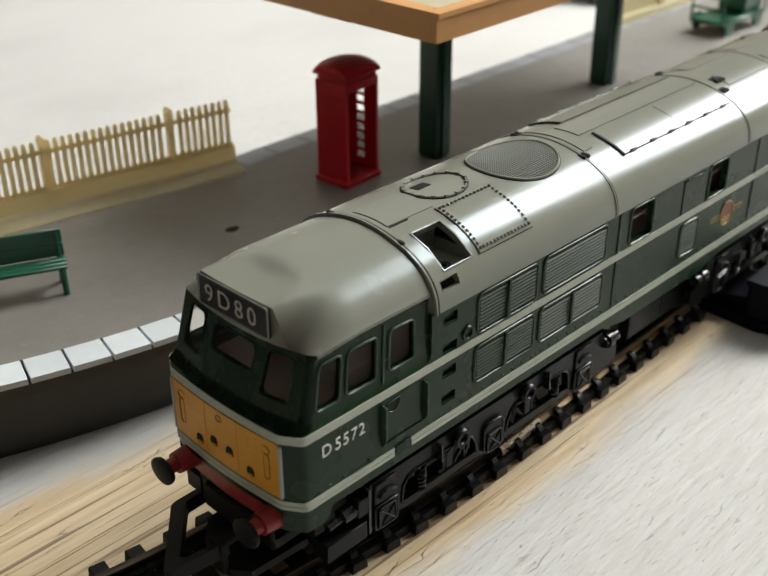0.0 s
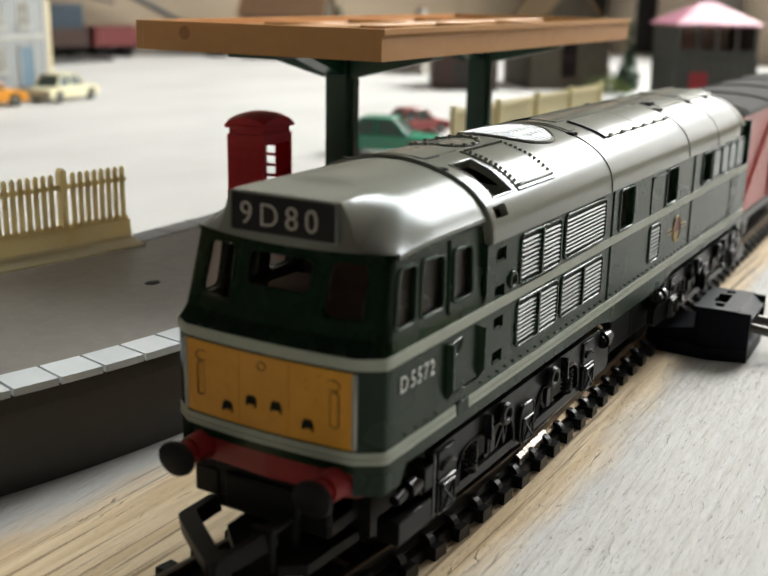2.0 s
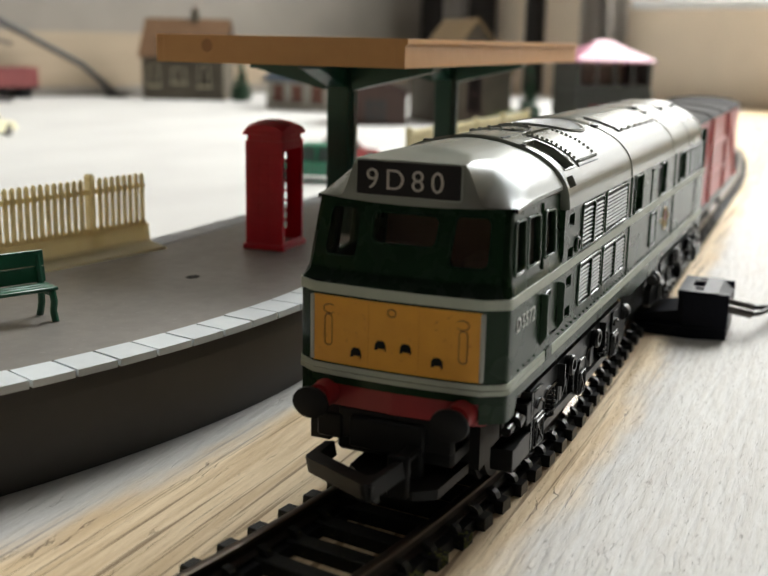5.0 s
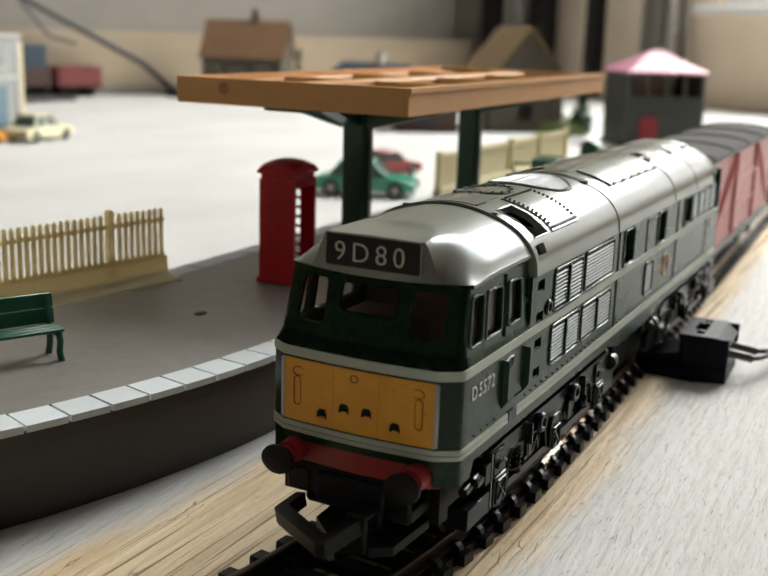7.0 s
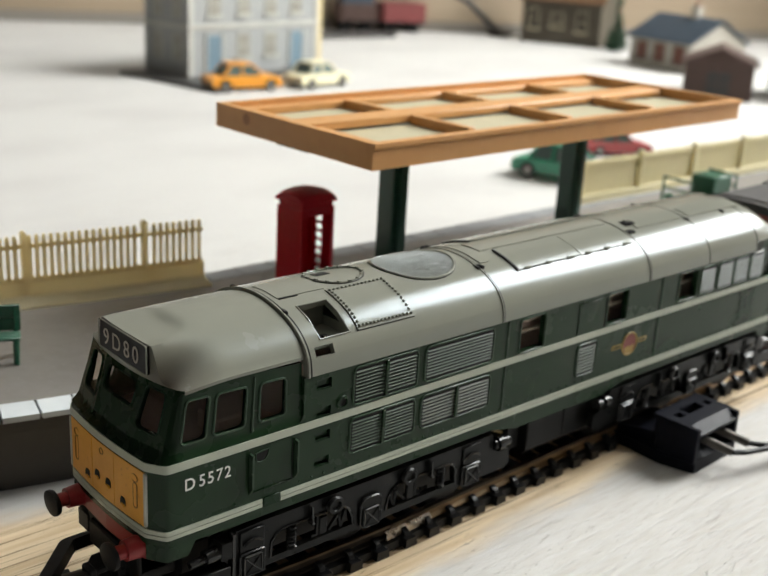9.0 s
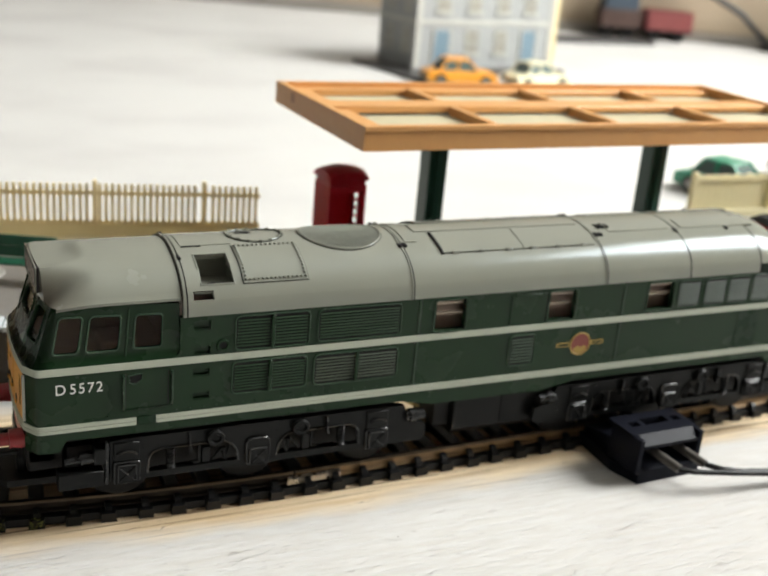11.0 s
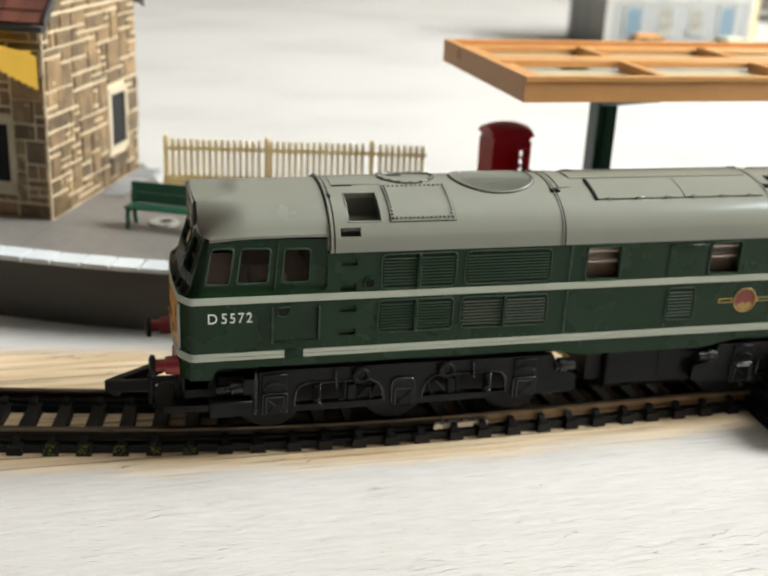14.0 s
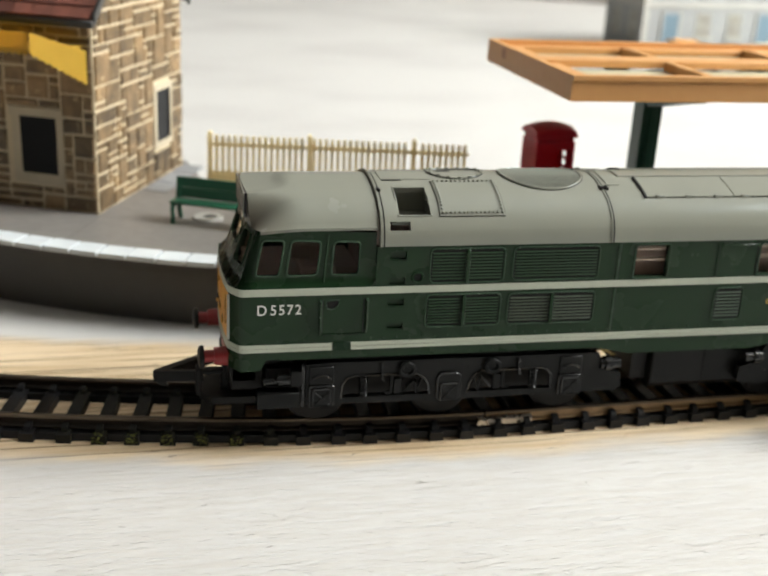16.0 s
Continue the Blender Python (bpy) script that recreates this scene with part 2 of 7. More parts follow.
TIN = material("shiny rail joiner tin", (0.55, 0.5, 0.44), 0.28, 0.9, grain=6)
FLOCK = material("yellow-green flock", (0.17, 0.175, 0.04), 0.8, second=(0.08, 0.10, 0.025), grain=14, amount=0.9)
SLEEPER = material("black sleeper plastic", (0.009, 0.0095, 0.011), 0.36, second=(0.018, 0.0185, 0.020), grain=5, amount=0.8, bump=0.15, piece=0.3, spec=0.28)
MOSS = material("sleeper with green flock stuck on", (0.011, 0.0115, 0.0105), 0.6, speck=(0.085, 0.088, 0.032), grain=16, amount=0.6, bump=0.3, spec=0.25, speck_at=0.6, stretch=(1, 0.3, 1))
WHITE_MARK = material("off-white marking", (0.72, 0.72, 0.68), 0.5, grain=9, amount=0.3)
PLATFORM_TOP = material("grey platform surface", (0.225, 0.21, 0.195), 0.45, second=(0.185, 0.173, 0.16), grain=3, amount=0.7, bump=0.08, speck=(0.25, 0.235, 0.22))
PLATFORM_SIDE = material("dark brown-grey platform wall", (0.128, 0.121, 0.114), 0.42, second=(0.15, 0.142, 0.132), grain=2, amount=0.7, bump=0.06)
SLAB = material("white edging slab", (0.70, 0.74, 0.76), 0.42, second=(0.60, 0.65, 0.68), grain=3, amount=0.7, piece=0.05)
CREAM = material("cream moulded fence plastic", (0.92, 0.83, 0.58), 0.42, thin=0.6, second=(0.75, 0.63, 0.36), grain=4, amount=0.6)
CREAM_PALE = material("pale cream fence plastic", (0.84, 0.78, 0.53), 0.42, thin=0.35, grain=4, amount=0.5, second=(0.72, 0.66, 0.43))
BENCH = material("bottle green plastic", (0.012, 0.10, 0.052), 0.33, grain=4, amount=0.5)
POST = material("dark green post plastic", (0.010, 0.065, 0.040), 0.33, grain=4, amount=0.5)
PHONE = material("red phone box plastic", (0.74, 0.018, 0.045), 0.32, thin=0.3, grain=4, amount=0.5, second=(0.47, 0.010, 0.024))
CANOPY = material("tan canopy plastic", (0.66, 0.34, 0.12), 0.42, second=(0.58, 0.28, 0.095), grain=2.5, amount=0.6)
SKYLIGHT = material("milky skylight film", (0.56, 0.52, 0.36), 0.35, grain=2, amount=0.5)
OAK_WALL = material("brown-grey back wall", (0.26, 0.235, 0.205), 0.8, grain=0.2, amount=0.6)
BOARD = material("limed timber skirting board", (0.40, 0.315, 0.22), 0.6, second=(0.31, 0.24, 0.165), grain=0.6, stretch=(0.1, 1, 3), amount=0.8)
BEIGE = material("beige plaster wall", (0.87, 0.73, 0.575), 0.8, grain=0.2, amount=0.4)
SOUTH_WALL = material("unseen brown-grey wall toned for dim bounce", (0.10, 0.09, 0.08), 0.8, grain=0.2, amount=0.4)
CEILING = material("pale ceiling", (0.56, 0.55, 0.53), 0.9, grain=0.2, amount=0.2)
CURTAIN = material("pale grey curtain cloth", (0.52, 0.48, 0.43), 0.85, grain=1, amount=0.6)
CURTAIN_DARK = material("dark curtain cloth", (0.055, 0.048, 0.043), 0.85, grain=1, amount=0.6)
WHITE_FRAME = material("white window paint", (0.8, 0.8, 0.79), 0.4, grain=1, amount=0.3)
CARPET = material("dark brown floor", (0.12, 0.09, 0.07), 0.9, grain=0.3)

# ---------------------------------------------------------------- mesh helpers (all lengths in centimetres)


def thing(name, x, y, z, turn=0.0, label="", category="", group="", kind=""):
    ob = new(name)
    ob.empty_display_size = 0.01
    ob.matrix_world = pose(x * 0.01, y * 0.01, z * 0.01, 0, 0, turn)
    return tagged(ob, label, category, group, kind)


def finish(bm, smooth=False):
    bmesh.ops.scale(bm, vec=(0.01, 0.01, 0.01), verts=bm.verts)
    me = bpy.data.meshes.new("mesh")
    bm.to_mesh(me)
    bm.free()
    if smooth:
        me.shade_smooth()
        me.set_sharp_from_angle(angle=radians(38))
    return me


def part(name, bm, mat, parent=None, label="", smooth=True, kind=""):
    me = finish(bm, smooth)
    me.name = name
    for m in mat if isinstance(mat, (list, tuple)) else (mat,):
        me.materials.append(m)
    ob = new(name, me)
    if parent is not None:
        ob.parent = parent
    return tagged(ob, label, kind=kind)


def B():
    return bmesh.new()


def box(bm, x0, x1, y0, y1, z0, z1, bevel=0.0, m=None, mat=0):
    x0, x1, y0, y1, z0, z1 = min(x0, x1), max(x0, x1), min(y0, y1), max(y0, y1), min(z0, z1), max(z0, z1)
    c = [(x0, y0, z0), (x1, y0, z0), (x1, y1, z0), (x0, y1, z0), (x0, y0, z1), (x1, y0, z1), (x1, y1, z1), (x0, y1, z1)]
    vs = [bm.verts.new(m @ Vector(p) if m else p) for p in c]
    fs = [bm.faces.new([vs[i] for i in f]) for f in ((3, 2, 1, 0), (4, 5, 6, 7), (0, 1, 5, 4), (1, 2, 6, 5), (2, 3, 7, 6), (3, 0, 4, 7))]
    for f in fs:
        f.material_index = mat
    if bevel:
        es = list({e for f in fs for e in f.edges})
        r = bmesh.ops.bevel(bm, geom=es, offset=bevel, segments=1, affect="EDGES", clamp_overlap=True)
        for f in r["faces"]:
            f.material_index = mat
    return bm


def rod(bm, p, q, r, seg=10, r2=None, caps=True, mat=0):
    p, q = Vector(p), Vector(q)
    r2 = r if r2 is None else r2
    a = (q - p).normalized()
    s = a.orthogonal().normalized()
    t = a.cross(s)
    rings = []
    for c, rad in ((p, r), (q, r2)):
        rings.append([bm.verts.new(c + rad * (math.cos(2 * math.pi * k / seg) * s + math.sin(2 * math.pi * k / seg) * t)) for k in range(seg)])
    for k in range(seg):
        bm.faces.new((rings[0][k], rings[0][(k + 1) % seg], rings[1][(k + 1) % seg], rings[1][k])).material_index = mat
    if caps:
        bm.faces.new(rings[0][::-1]).material_index = mat
        bm.faces.new(rings[1]).material_index = mat
    return bm


def tube(bm, pts, r, seg=8, mat=0, flat=1.0):
    """A round bar along the points; flat squeezes it upright."""
    pts = [Vector(p) for p in pts]
    prev = None
    s = None
    for i, c in enumerate(pts):
        a = (pts[min(i + 1, len(pts) - 1)] - pts[max(i - 1, 0)]).normalized()
        if s is None:
            s = a.cross(Vector((0, 0, 1)))
            s = s.normalized() if s.length > 1e-3 else a.orthogonal().normalized()
        s = (s - a * s.dot(a)).normalized()
        t = a.cross(s)
        ring = [bm.verts.new(c + r * (math.cos(2 * math.pi * k / seg) * s + flat * math.sin(2 * math.pi * k / seg) * t)) for k in range(seg)]
        if prev:
            for k in range(seg):
                bm.faces.new((prev[k], prev[(k + 1) % seg], ring[(k + 1) % seg], ring[k])).material_index = mat
        else:
            bm.faces.new(ring[::-1]).material_index = mat
        prev = ring
    bm.faces.new(prev).material_index = mat
    return bm


def prism(bm, pts, a, b, axis="z", mat=0, m=None):
    """A closed outline drawn out from a to b: axis z takes (x, y), y takes (x, z), x takes (y, z)."""
    put = {"z": lambda p, h: (p[0], p[1], h), "y": lambda p, h: (p[0], h, p[1]), "x": lambda p, h: (h, p[0], p[1])}[axis]
    rings = [[bm.verts.new(m @ Vector(put(p, h)) if m else put(p, h)) for p in pts] for h in (a, b)]
    n = len(pts)
    fs = [bm.faces.new((rings[0][k], rings[0][(k + 1) % n], rings[1][(k + 1) % n], rings[1][k])) for k in range(n)]
    fs += [bm.faces.new(rings[0][::-1]), bm.faces.new(rings[1])]
    for f in fs:
        f.material_index = mat
    bmesh.ops.recalc_face_normals(bm, faces=fs)
    return bm


def sheet(bm, where, us, vs, holes=(), depth=None, mat=0):
    """A surface where(u, v, layer) over the cuts us, vs, with openings (u0, u1, v0, v1) through to a second layer."""
    cuts_u = sorted({round(u, 4) for u in list(us) + [h[k] for h in holes for k in (0, 1)]})
    cuts_v = sorted({round(v, 4) for v in list(vs) + [h[k] for h in holes for k in (2, 3)]})

    def gone(i, j):
        if not (0 <= i < len(cuts_u) - 1 and 0 <= j < len(cuts_v) - 1):
            return True
        cu, cv = (cuts_u[i] + cuts_u[i + 1]) / 2, (cuts_v[j] + cuts_v[j + 1]) / 2
        return any(h[0] < cu < h[1] and h[2] < cv < h[3] for h in holes)

    vert = {}

    def v(i, j, k):
        if (i, j, k) not in vert:
            vert[i, j, k] = bm.verts.new(where(cuts_u[i], cuts_v[j], k))
        return vert[i, j, k]

    made = []
    for i in range(len(cuts_u) - 1):
        for j in range(len(cuts_v) - 1):
            if gone(i, j):
                continue
            made.append(bm.faces.new((v(i, j, 0), v(i + 1, j, 0), v(i + 1, j + 1, 0), v(i, j + 1, 0))))
            if depth:
                made.append(bm.faces.new((v(i, j + 1, 1), v(i + 1, j + 1, 1), v(i + 1, j, 1), v(i, j, 1))))
                for ni, nj, a, c in ((i - 1, j, (i, j), (i, j + 1)), (i + 1, j, (i + 1, j + 1), (i + 1, j)), (i, j - 1, (i + 1, j), (i, j)), (i, j + 1, (i, j + 1), (i + 1, j + 1))):
                    if gone(ni, nj):
                        made.append(bm.faces.new((v(*a, 0), v(*c, 0), v(*c, 1), v(*a, 1))))
    for f in made:
        f.material_index = mat
    return bm


def plate(bm, outer, holes, where, mat=0):
    """A plate with openings of any outline: where(u, v, layer) sets both faces."""
    flat = bmesh.new()
    loops = []
    for loop in [outer] + list(holes):
        vs = [flat.verts.new((p[0], p[1], 0)) for p in loop]
        loops.append(vs)
        for a, c in zip(vs, vs[1:] + vs[:1]):
            flat.edges.new((a, c))
    bmesh.ops.triangle_fill(flat, edges=flat.edges[:], use_beauty=True, normal=(0, 0, 1))
    flat.verts.index_update()
    layers = [[bm.verts.new(where(v.co.x, v.co.y, k)) for v in flat.verts] for k in (0, 1)]
    made = []
    for f in flat.faces:
        ids = [v.index for v in f.verts]
        made.append(bm.faces.new([layers[0][i] for i in ids]))
        made.append(bm.faces.new([layers[1][i] for i in ids[::-1]]))
    for vs in loops:
        ids = [v.index for v in vs]
        for i, j in zip(ids, ids[1:] + ids[:1]):
            made.append(bm.faces.new((layers[0][i], layers[0][j], layers[1][j], layers[1][i])))
    flat.free()
    for f in made:
        f.material_index = mat
    bmesh.ops.recalc_face_normals(bm, faces=made)
    return bm


def moved(pts, x, y):
    return [(p[0] + x, p[1] + y) for p in pts]


def rounded(w, h, r, n=4):
    """A rounded rectangle's outline, about its middle."""
    out = []
    for cx, cy, a in ((w / 2 - r, h / 2 - r, 0), (-w / 2 + r, h / 2 - r, 90), (-w / 2 + r, -h / 2 + r, 180), (w / 2 - r, -h / 2 + r, 270)):
        for k in range(n + 1):
            t = radians(a + 90 * k / n)
            out.append((cx + r * math.cos(t), cy + r * math.sin(t)))
    return out


def ring_bar(bm, pts, r, seg=6):
    """A closed round bar through the points."""
    pts = [Vector(p) for p in pts]
    n = len(pts)
    mid = sum(pts, Vector()) / n
    rings = []
    for i, c in enumerate(pts):
        a = (pts[(i + 1) % n] - pts[i - 1]).normalized()
        s = (c - mid)
        s = (s - a * s.dot(a)).normalized()
        t = a.cross(s)
        rings.append([bm.verts.new(c + r * (math.cos(2 * math.pi * k / seg) * s + math.sin(2 * math.pi * k / seg) * t)) for k in range(seg)])
    for i in range(n):
        for k in range(seg):
            bm.faces.new((rings[i][k], rings[i][(k + 1) % seg], rings[(i + 1) % n][(k + 1) % seg], rings[(i + 1) % n][k]))
    return bm


def place(u, v, z=0.0, turn=0.0):
    p = room(u, v, z)
    return (p.x * 100, p.y * 100, z, ROOM_TURN + turn)


# ---------------------------------------------------------------- the room


def build_room():
    def wall(name, u0, u1, v0, v1, z0, z1, mat, holes=(), label=""):
        ob = thing(name, 0, 0, 0, ROOM_TURN, kind="structure", label=label)
        bm = B()
        if holes:
            sheet(bm, lambda a, c, k: (u0 if k == 0 else u1, a, c), [v0, v1], [z0, z1], holes, depth=True)
            bmesh.ops.recalc_face_normals(bm, faces=bm.faces)
        else:
            box(bm, u0, u1, v0, v1, z0, z1)
        me = finish(bm)
        me.materials.append(mat)
        w = bpy.data.objects.new(name, me)
        bpy.data.objects.remove(ob)
        scene.collection.objects.link(w)
        w.matrix_world = pose(0, 0, 0, 0, 0, ROOM_TURN)
        return tagged(w, label, kind="structure")

    wall("wall_north", -200, 135, 126, 134, -76, 170, OAK_WALL, label="brown-grey wall behind the layout board")
    wall("wall_east", 123, 133, -220, 125.7, -76, 170, BEIGE, holes=[(5, 78, 14, 146)], label="beige plaster wall with a wide bright window")
    # South wall, west wall and ceiling are unseen; their tones set the bounce light.
    wall("wall_south", -200, 135, -230, -220.3, -76, 170, SOUTH_WALL, label="unseen brown-grey wall behind the camera, toned for dim bounce")
    wall("wall_west", -210, -200.3, -230, 134, -76, 170, SOUTH_WALL, label="unseen brown-grey wall toned for dim bounce")
    wall("ceiling", -210, 135, -230, 134, 170.3, 176, CEILING, label="unseen ceiling toned for bounce light")
    wall("floor", -210, 135, -230, 134, -80, -76.3, CARPET, label="dark brown floor under the table")
    wall("backdrop", 160, 161, -140, 140, -20, 200, daylight_backdrop(), label="bright overcast daylight outside the window")
    wall("baseboard", -190, 122.5, 121.5, 125.6, 1.2, 8.2, BOARD, label="limed timber board along the back of the table")
    wall("trim", -190, 122.5, 120.6, 125.6, 0.05, 1.15, OAK_WALL, label="dark strip under the timber board")
    win = thing("window_1", 0, 0, 0, ROOM_TURN, "white painted window frame filled with bright daylight", "window", kind="structure")
    for name, a in (("window_sill", (118.5, 122.9, 3, 79.5, 12.9, 14.2)), ("frame_bottom", (124, 128, 5, 78, 14, 17)), ("frame_top", (124, 128, 5, 78, 143, 146)), ("frame_side", (124, 128, 5, 8, 17, 143)), ("frame_side", (124, 128, 75, 78, 17, 143)), ("mullion", (124, 128, 40.5, 43.5, 17, 143))):
        part(name, box(B(), *a, bevel=0.4), WHITE_FRAME, win)
    # the table itself
    bm = box(B(), -95, 122, -75, 120.4, -3, 0, bevel=0.15)
    me = finish(bm)
    me.materials.append(TABLE)
    top = new("table_top", me)
    for v in me.vertices:
        v.co = pose(0, 0, 0, 0, 0, ROOM_TURN) @ v.co
    tagged(top, "tabletop of timber brushed with white paint, bare along the track", "tabletop", kind="structure")
    legs = thing("table_trestle", *place(0, 0, -76), "timber trestle under the tabletop", "trestle")
    for u in (-80, 105):
        for v in (-60, 105):
            part("leg", box(B(), u - 4, u + 4, v - 4, v + 4, 0.2, 72.9), BOARD, legs)
    for v in (-60, 105):
        part("rail", box(B(), -75.9, 100.9, v - 2, v + 2, 64, 72.9), BOARD, legs)


def daylight_backdrop():
    m = bpy.data.materials.new("bright overcast sky")
    m.use_nodes = True
    b = m.node_tree.nodes["Principled BSDF"]
    b.inputs["Emission Color"].default_value, b.inputs["Emission Strength"].default_value = (0.95, 0.98, 1.0, 1), 2.4
    return m


def curtain(name, u, v0, v1, folds, mat, label):
    bm = B()
    n = folds * 10
    rows = []
    for z in (0.4, 40, 90, 150):
        rows.append([bm.verts.new((u + 1.6 * math.sin(2 * math.pi * folds * k / n) * (1 - 0.002 * z), v0 + (v1 - v0) * k / n, z)) for k in range(n + 1)])
    for a, b in zip(rows, rows[1:]):
        for k in range(n):
            bm.faces.new((a[k], a[k + 1], b[k + 1], b[k]))
    bmesh.ops.solidify(bm, geom=bm.faces[:], thickness=0.35)
    ob = part(name, bm, mat)
    ob.matrix_world = pose(0, 0, 0, 0, 0, ROOM_TURN)
    tagged(ob, label, "curtain", "curtains at the window")


build_room()
curtain("curtain", 119.5, 81.0, 88.0, 3, CURTAIN, "grey curtain hanging in folds beside the window")
curtain("curtain", 119, 95.5, 98, 1, CURTAIN_DARK, "narrow dark curtain hanging in folds")
curtain("curtain", 119, 105.5, 109.8, 2, CURTAIN_DARK, "narrow dark curtain hanging in folds")
curtain("curtain", 118.5, 110, 115, 2, CURTAIN, "grey curtain hanging in folds")
curtain("curtain", 117.8, 115.3, 119.2, 2, CURTAIN_DARK, "dark curtain hanging in the room corner")

# ---------------------------------------------------------------- track


def along(x):
    """A pose on the track's middle line at x, turned along it (cm)."""
    d = (track_line(x + 0.05) - track_line(x - 0.05)) / 0.1
    return Matrix.Translation((x, track_line(x), 0)) @ Matrix.Rotation(math.atan(d), 4, "Z")


RAIL_PROFILE = [(-0.13, 0.22), (0.13, 0.22), (0.13, 0.26), (0.045, 0.3), (0.045, 0.42), (0.075, 0.44), (0.075, 0.495), (0.05, 0.51), (-0.05, 0.51), (-0.075, 0.495), (-0.075, 0.44), (-0.045, 0.42), (-0.045, 0.3), (-0.13, 0.26)]
RAIL_Y = {-1: -1.02, 1: 0.94}


def rail_mesh(x0, x1, side):
    bm = B()
    steps = max(2, int((x1 - x0) / 1.2))
    prev = None
    n = len(RAIL_PROFILE)
    for k in range(steps + 1):
        m = along(x0 + (x1 - x0) * k / steps)
        ring = [bm.verts.new(m @ Vector((0, RAIL_Y[side] + p[0], p[1]))) for p in RAIL_PROFILE]
        if prev:
            for j in range(n):
                f = bm.faces.new((prev[j], prev[(j + 1) % n], ring[(j + 1) % n], ring[j]))
                f.material_index = 0 if 5 <= j <= 9 else 1
        else:
            bm.faces.new(ring)
        prev = ring
    bm.faces.new(prev[::-1])
    bmesh.ops.recalc_face_normals(bm, faces=bm.faces)
    return bm


def sleeper_mesh():
    bm = B()
    prism(bm, [(-0.175, 0), (0.175, 0), (0.16, 0.2), (0.14, 0.215), (-0.14, 0.215), (-0.16, 0.2)], -1.46, 1.57, "y")
    for s in (-1, 1):
        for o in (-0.17, 0.17):
            prism(bm, [(RAIL_Y[s] + o * 0.5, 0.21), (RAIL_Y[s] + o * 1.75, 0.21), (RAIL_Y[s] + o * 1.5, 0.3), (RAIL_Y[s] + o * 1.1, 0.35), (RAIL_Y[s] + o * 0.5, 0.36)], -0.075, 0.075, "x")
    bmesh.ops.recalc_face_normals(bm, faces=bm.faces)
    return bm


def flock_tuft(m):
    """Crumbs of flock on the near end of one sleeper."""
    bm = B()
    for k in range(34):
        if random.random() < 0.6:
            p = (random.uniform(-0.13, 0.13), -1.46 - random.uniform(0.0, 0.012), random.uniform(0.03, 0.2))
        else:
            p = (random.uniform(-0.12, 0.12), random.triangular(-1.45, -1.2, -1.44), 0.218)
        r = random.uniform(0.012, 0.028)
        q = m @ Vector(p)
        bmesh.ops.create_icosphere(bm, subdivisions=1, radius=r, matrix=Matrix.Translation(q) @ Matrix.Diagonal((1.3, 1, 0.7, 1)))
    return bm


def track_piece(label, x0, x1, flock):
    ob = thing("model_track", 0, 0, 0, label=label, category="track", group="pieces of model railway track")
    for side in (-1, 1):
        part("rail", rail_mesh(x0 + 0.02, x1 - 0.02, side), [STEEL, RAIL_SIDE if x0 < 0 else RAIL_TAN], ob, "worn steel rail with browned sides")
    for side in (-1, 1):
        bm = B()
        prev = None
        n = max(2, int((x1 - x0) / 1.2))
        for k in range(n + 1):
            m = along(x0 + (x1 - x0) * k / n)
            ring = [bm.verts.new(m @ Vector((0, RAIL_Y[side] + a, c))) for a, c in ((-0.3, 0.004), (0.3, 0.004), (0.26, 0.17), (-0.26, 0.17))]
            if prev:
                for j in range(4):
                    bm.faces.new((prev[j], prev[(j + 1) % 4], ring[(j + 1) % 4], ring[j]))
            else:
                bm.faces.new(ring)
            prev = ring
        bm.faces.new(prev[::-1])
        bmesh.ops.recalc_face_normals(bm, faces=bm.faces)
        part("web", bm, SLEEPER, ob, "black plastic strip that joins the sleepers")
    mesh = finish(sleeper_mesh())
    mesh.name = "sleeper"
    mesh.materials.append(SLEEPER)
    mossy = mesh.copy()
    mossy.materials.clear()
    mossy.materials.append(MOSS)
    x = x0 + 0.3
    while x < x1 - 0.1:
        s = new("sleeper", mossy if flock and -4.2 < x < 1.4 else mesh)
        m = along(x)
        m.translation *= 0.01
        s.parent = ob
        s.matrix_basis = m @ Matrix.Rotation(radians(random.uniform(-1.5, 1.5)), 4, "Z")
        if flock and -3.2 < x < 1.0:
            part("flock", flock_tuft(along(x)), FLOCK, ob, "yellow-green flock stuck to a sleeper end")
        x += 0.765
    return ob


def joiner(x, side):
    bm = B()
    m = along(x)
    for o in (-1, 1):
        prism(bm, [(RAIL_Y[side] + o * 0.14, 0.2), (RAIL_Y[side] + o * 0.175, 0.21), (RAIL_Y[side] + o * 0.165, 0.33), (RAIL_Y[side] + o * 0.085, 0.4), (RAIL_Y[side] + o * 0.07, 0.38), (RAIL_Y[side] + o * 0.135, 0.31)], -0.45, 0.95, "x", m=m)
    box(bm, -0.45, 0.95, RAIL_Y[side] - 0.15, RAIL_Y[side] + 0.15, 0.192, 0.2, m=m)
    return bm


curve = track_piece("curved black model track with worn steel rails", -16, 6.2, True)
straight = track_piece("straight black model track under the engine", 6.2, 34, False)
track_piece("black model track curving away behind the van", 34, 84, False)
for side in (-1, 1):
    part("rail_joiner", joiner(6.45, side), TIN, straight, "shiny tin rail joiner")

# ---------------------------------------------------------------- platform


def edge_line(x):
    """The platform's outer edge, cm."""
    if x > 6.59:
        return 4.464
    return 5.42 - 0.29 * x + 0.022 * x * x


def edge_normal(x):
    d = (edge_line(x + 0.05) - edge_line(x - 0.05)) / 0.1
    return Vector((-d, 1, 0)).normalized()


PLAT_Z = 2.15
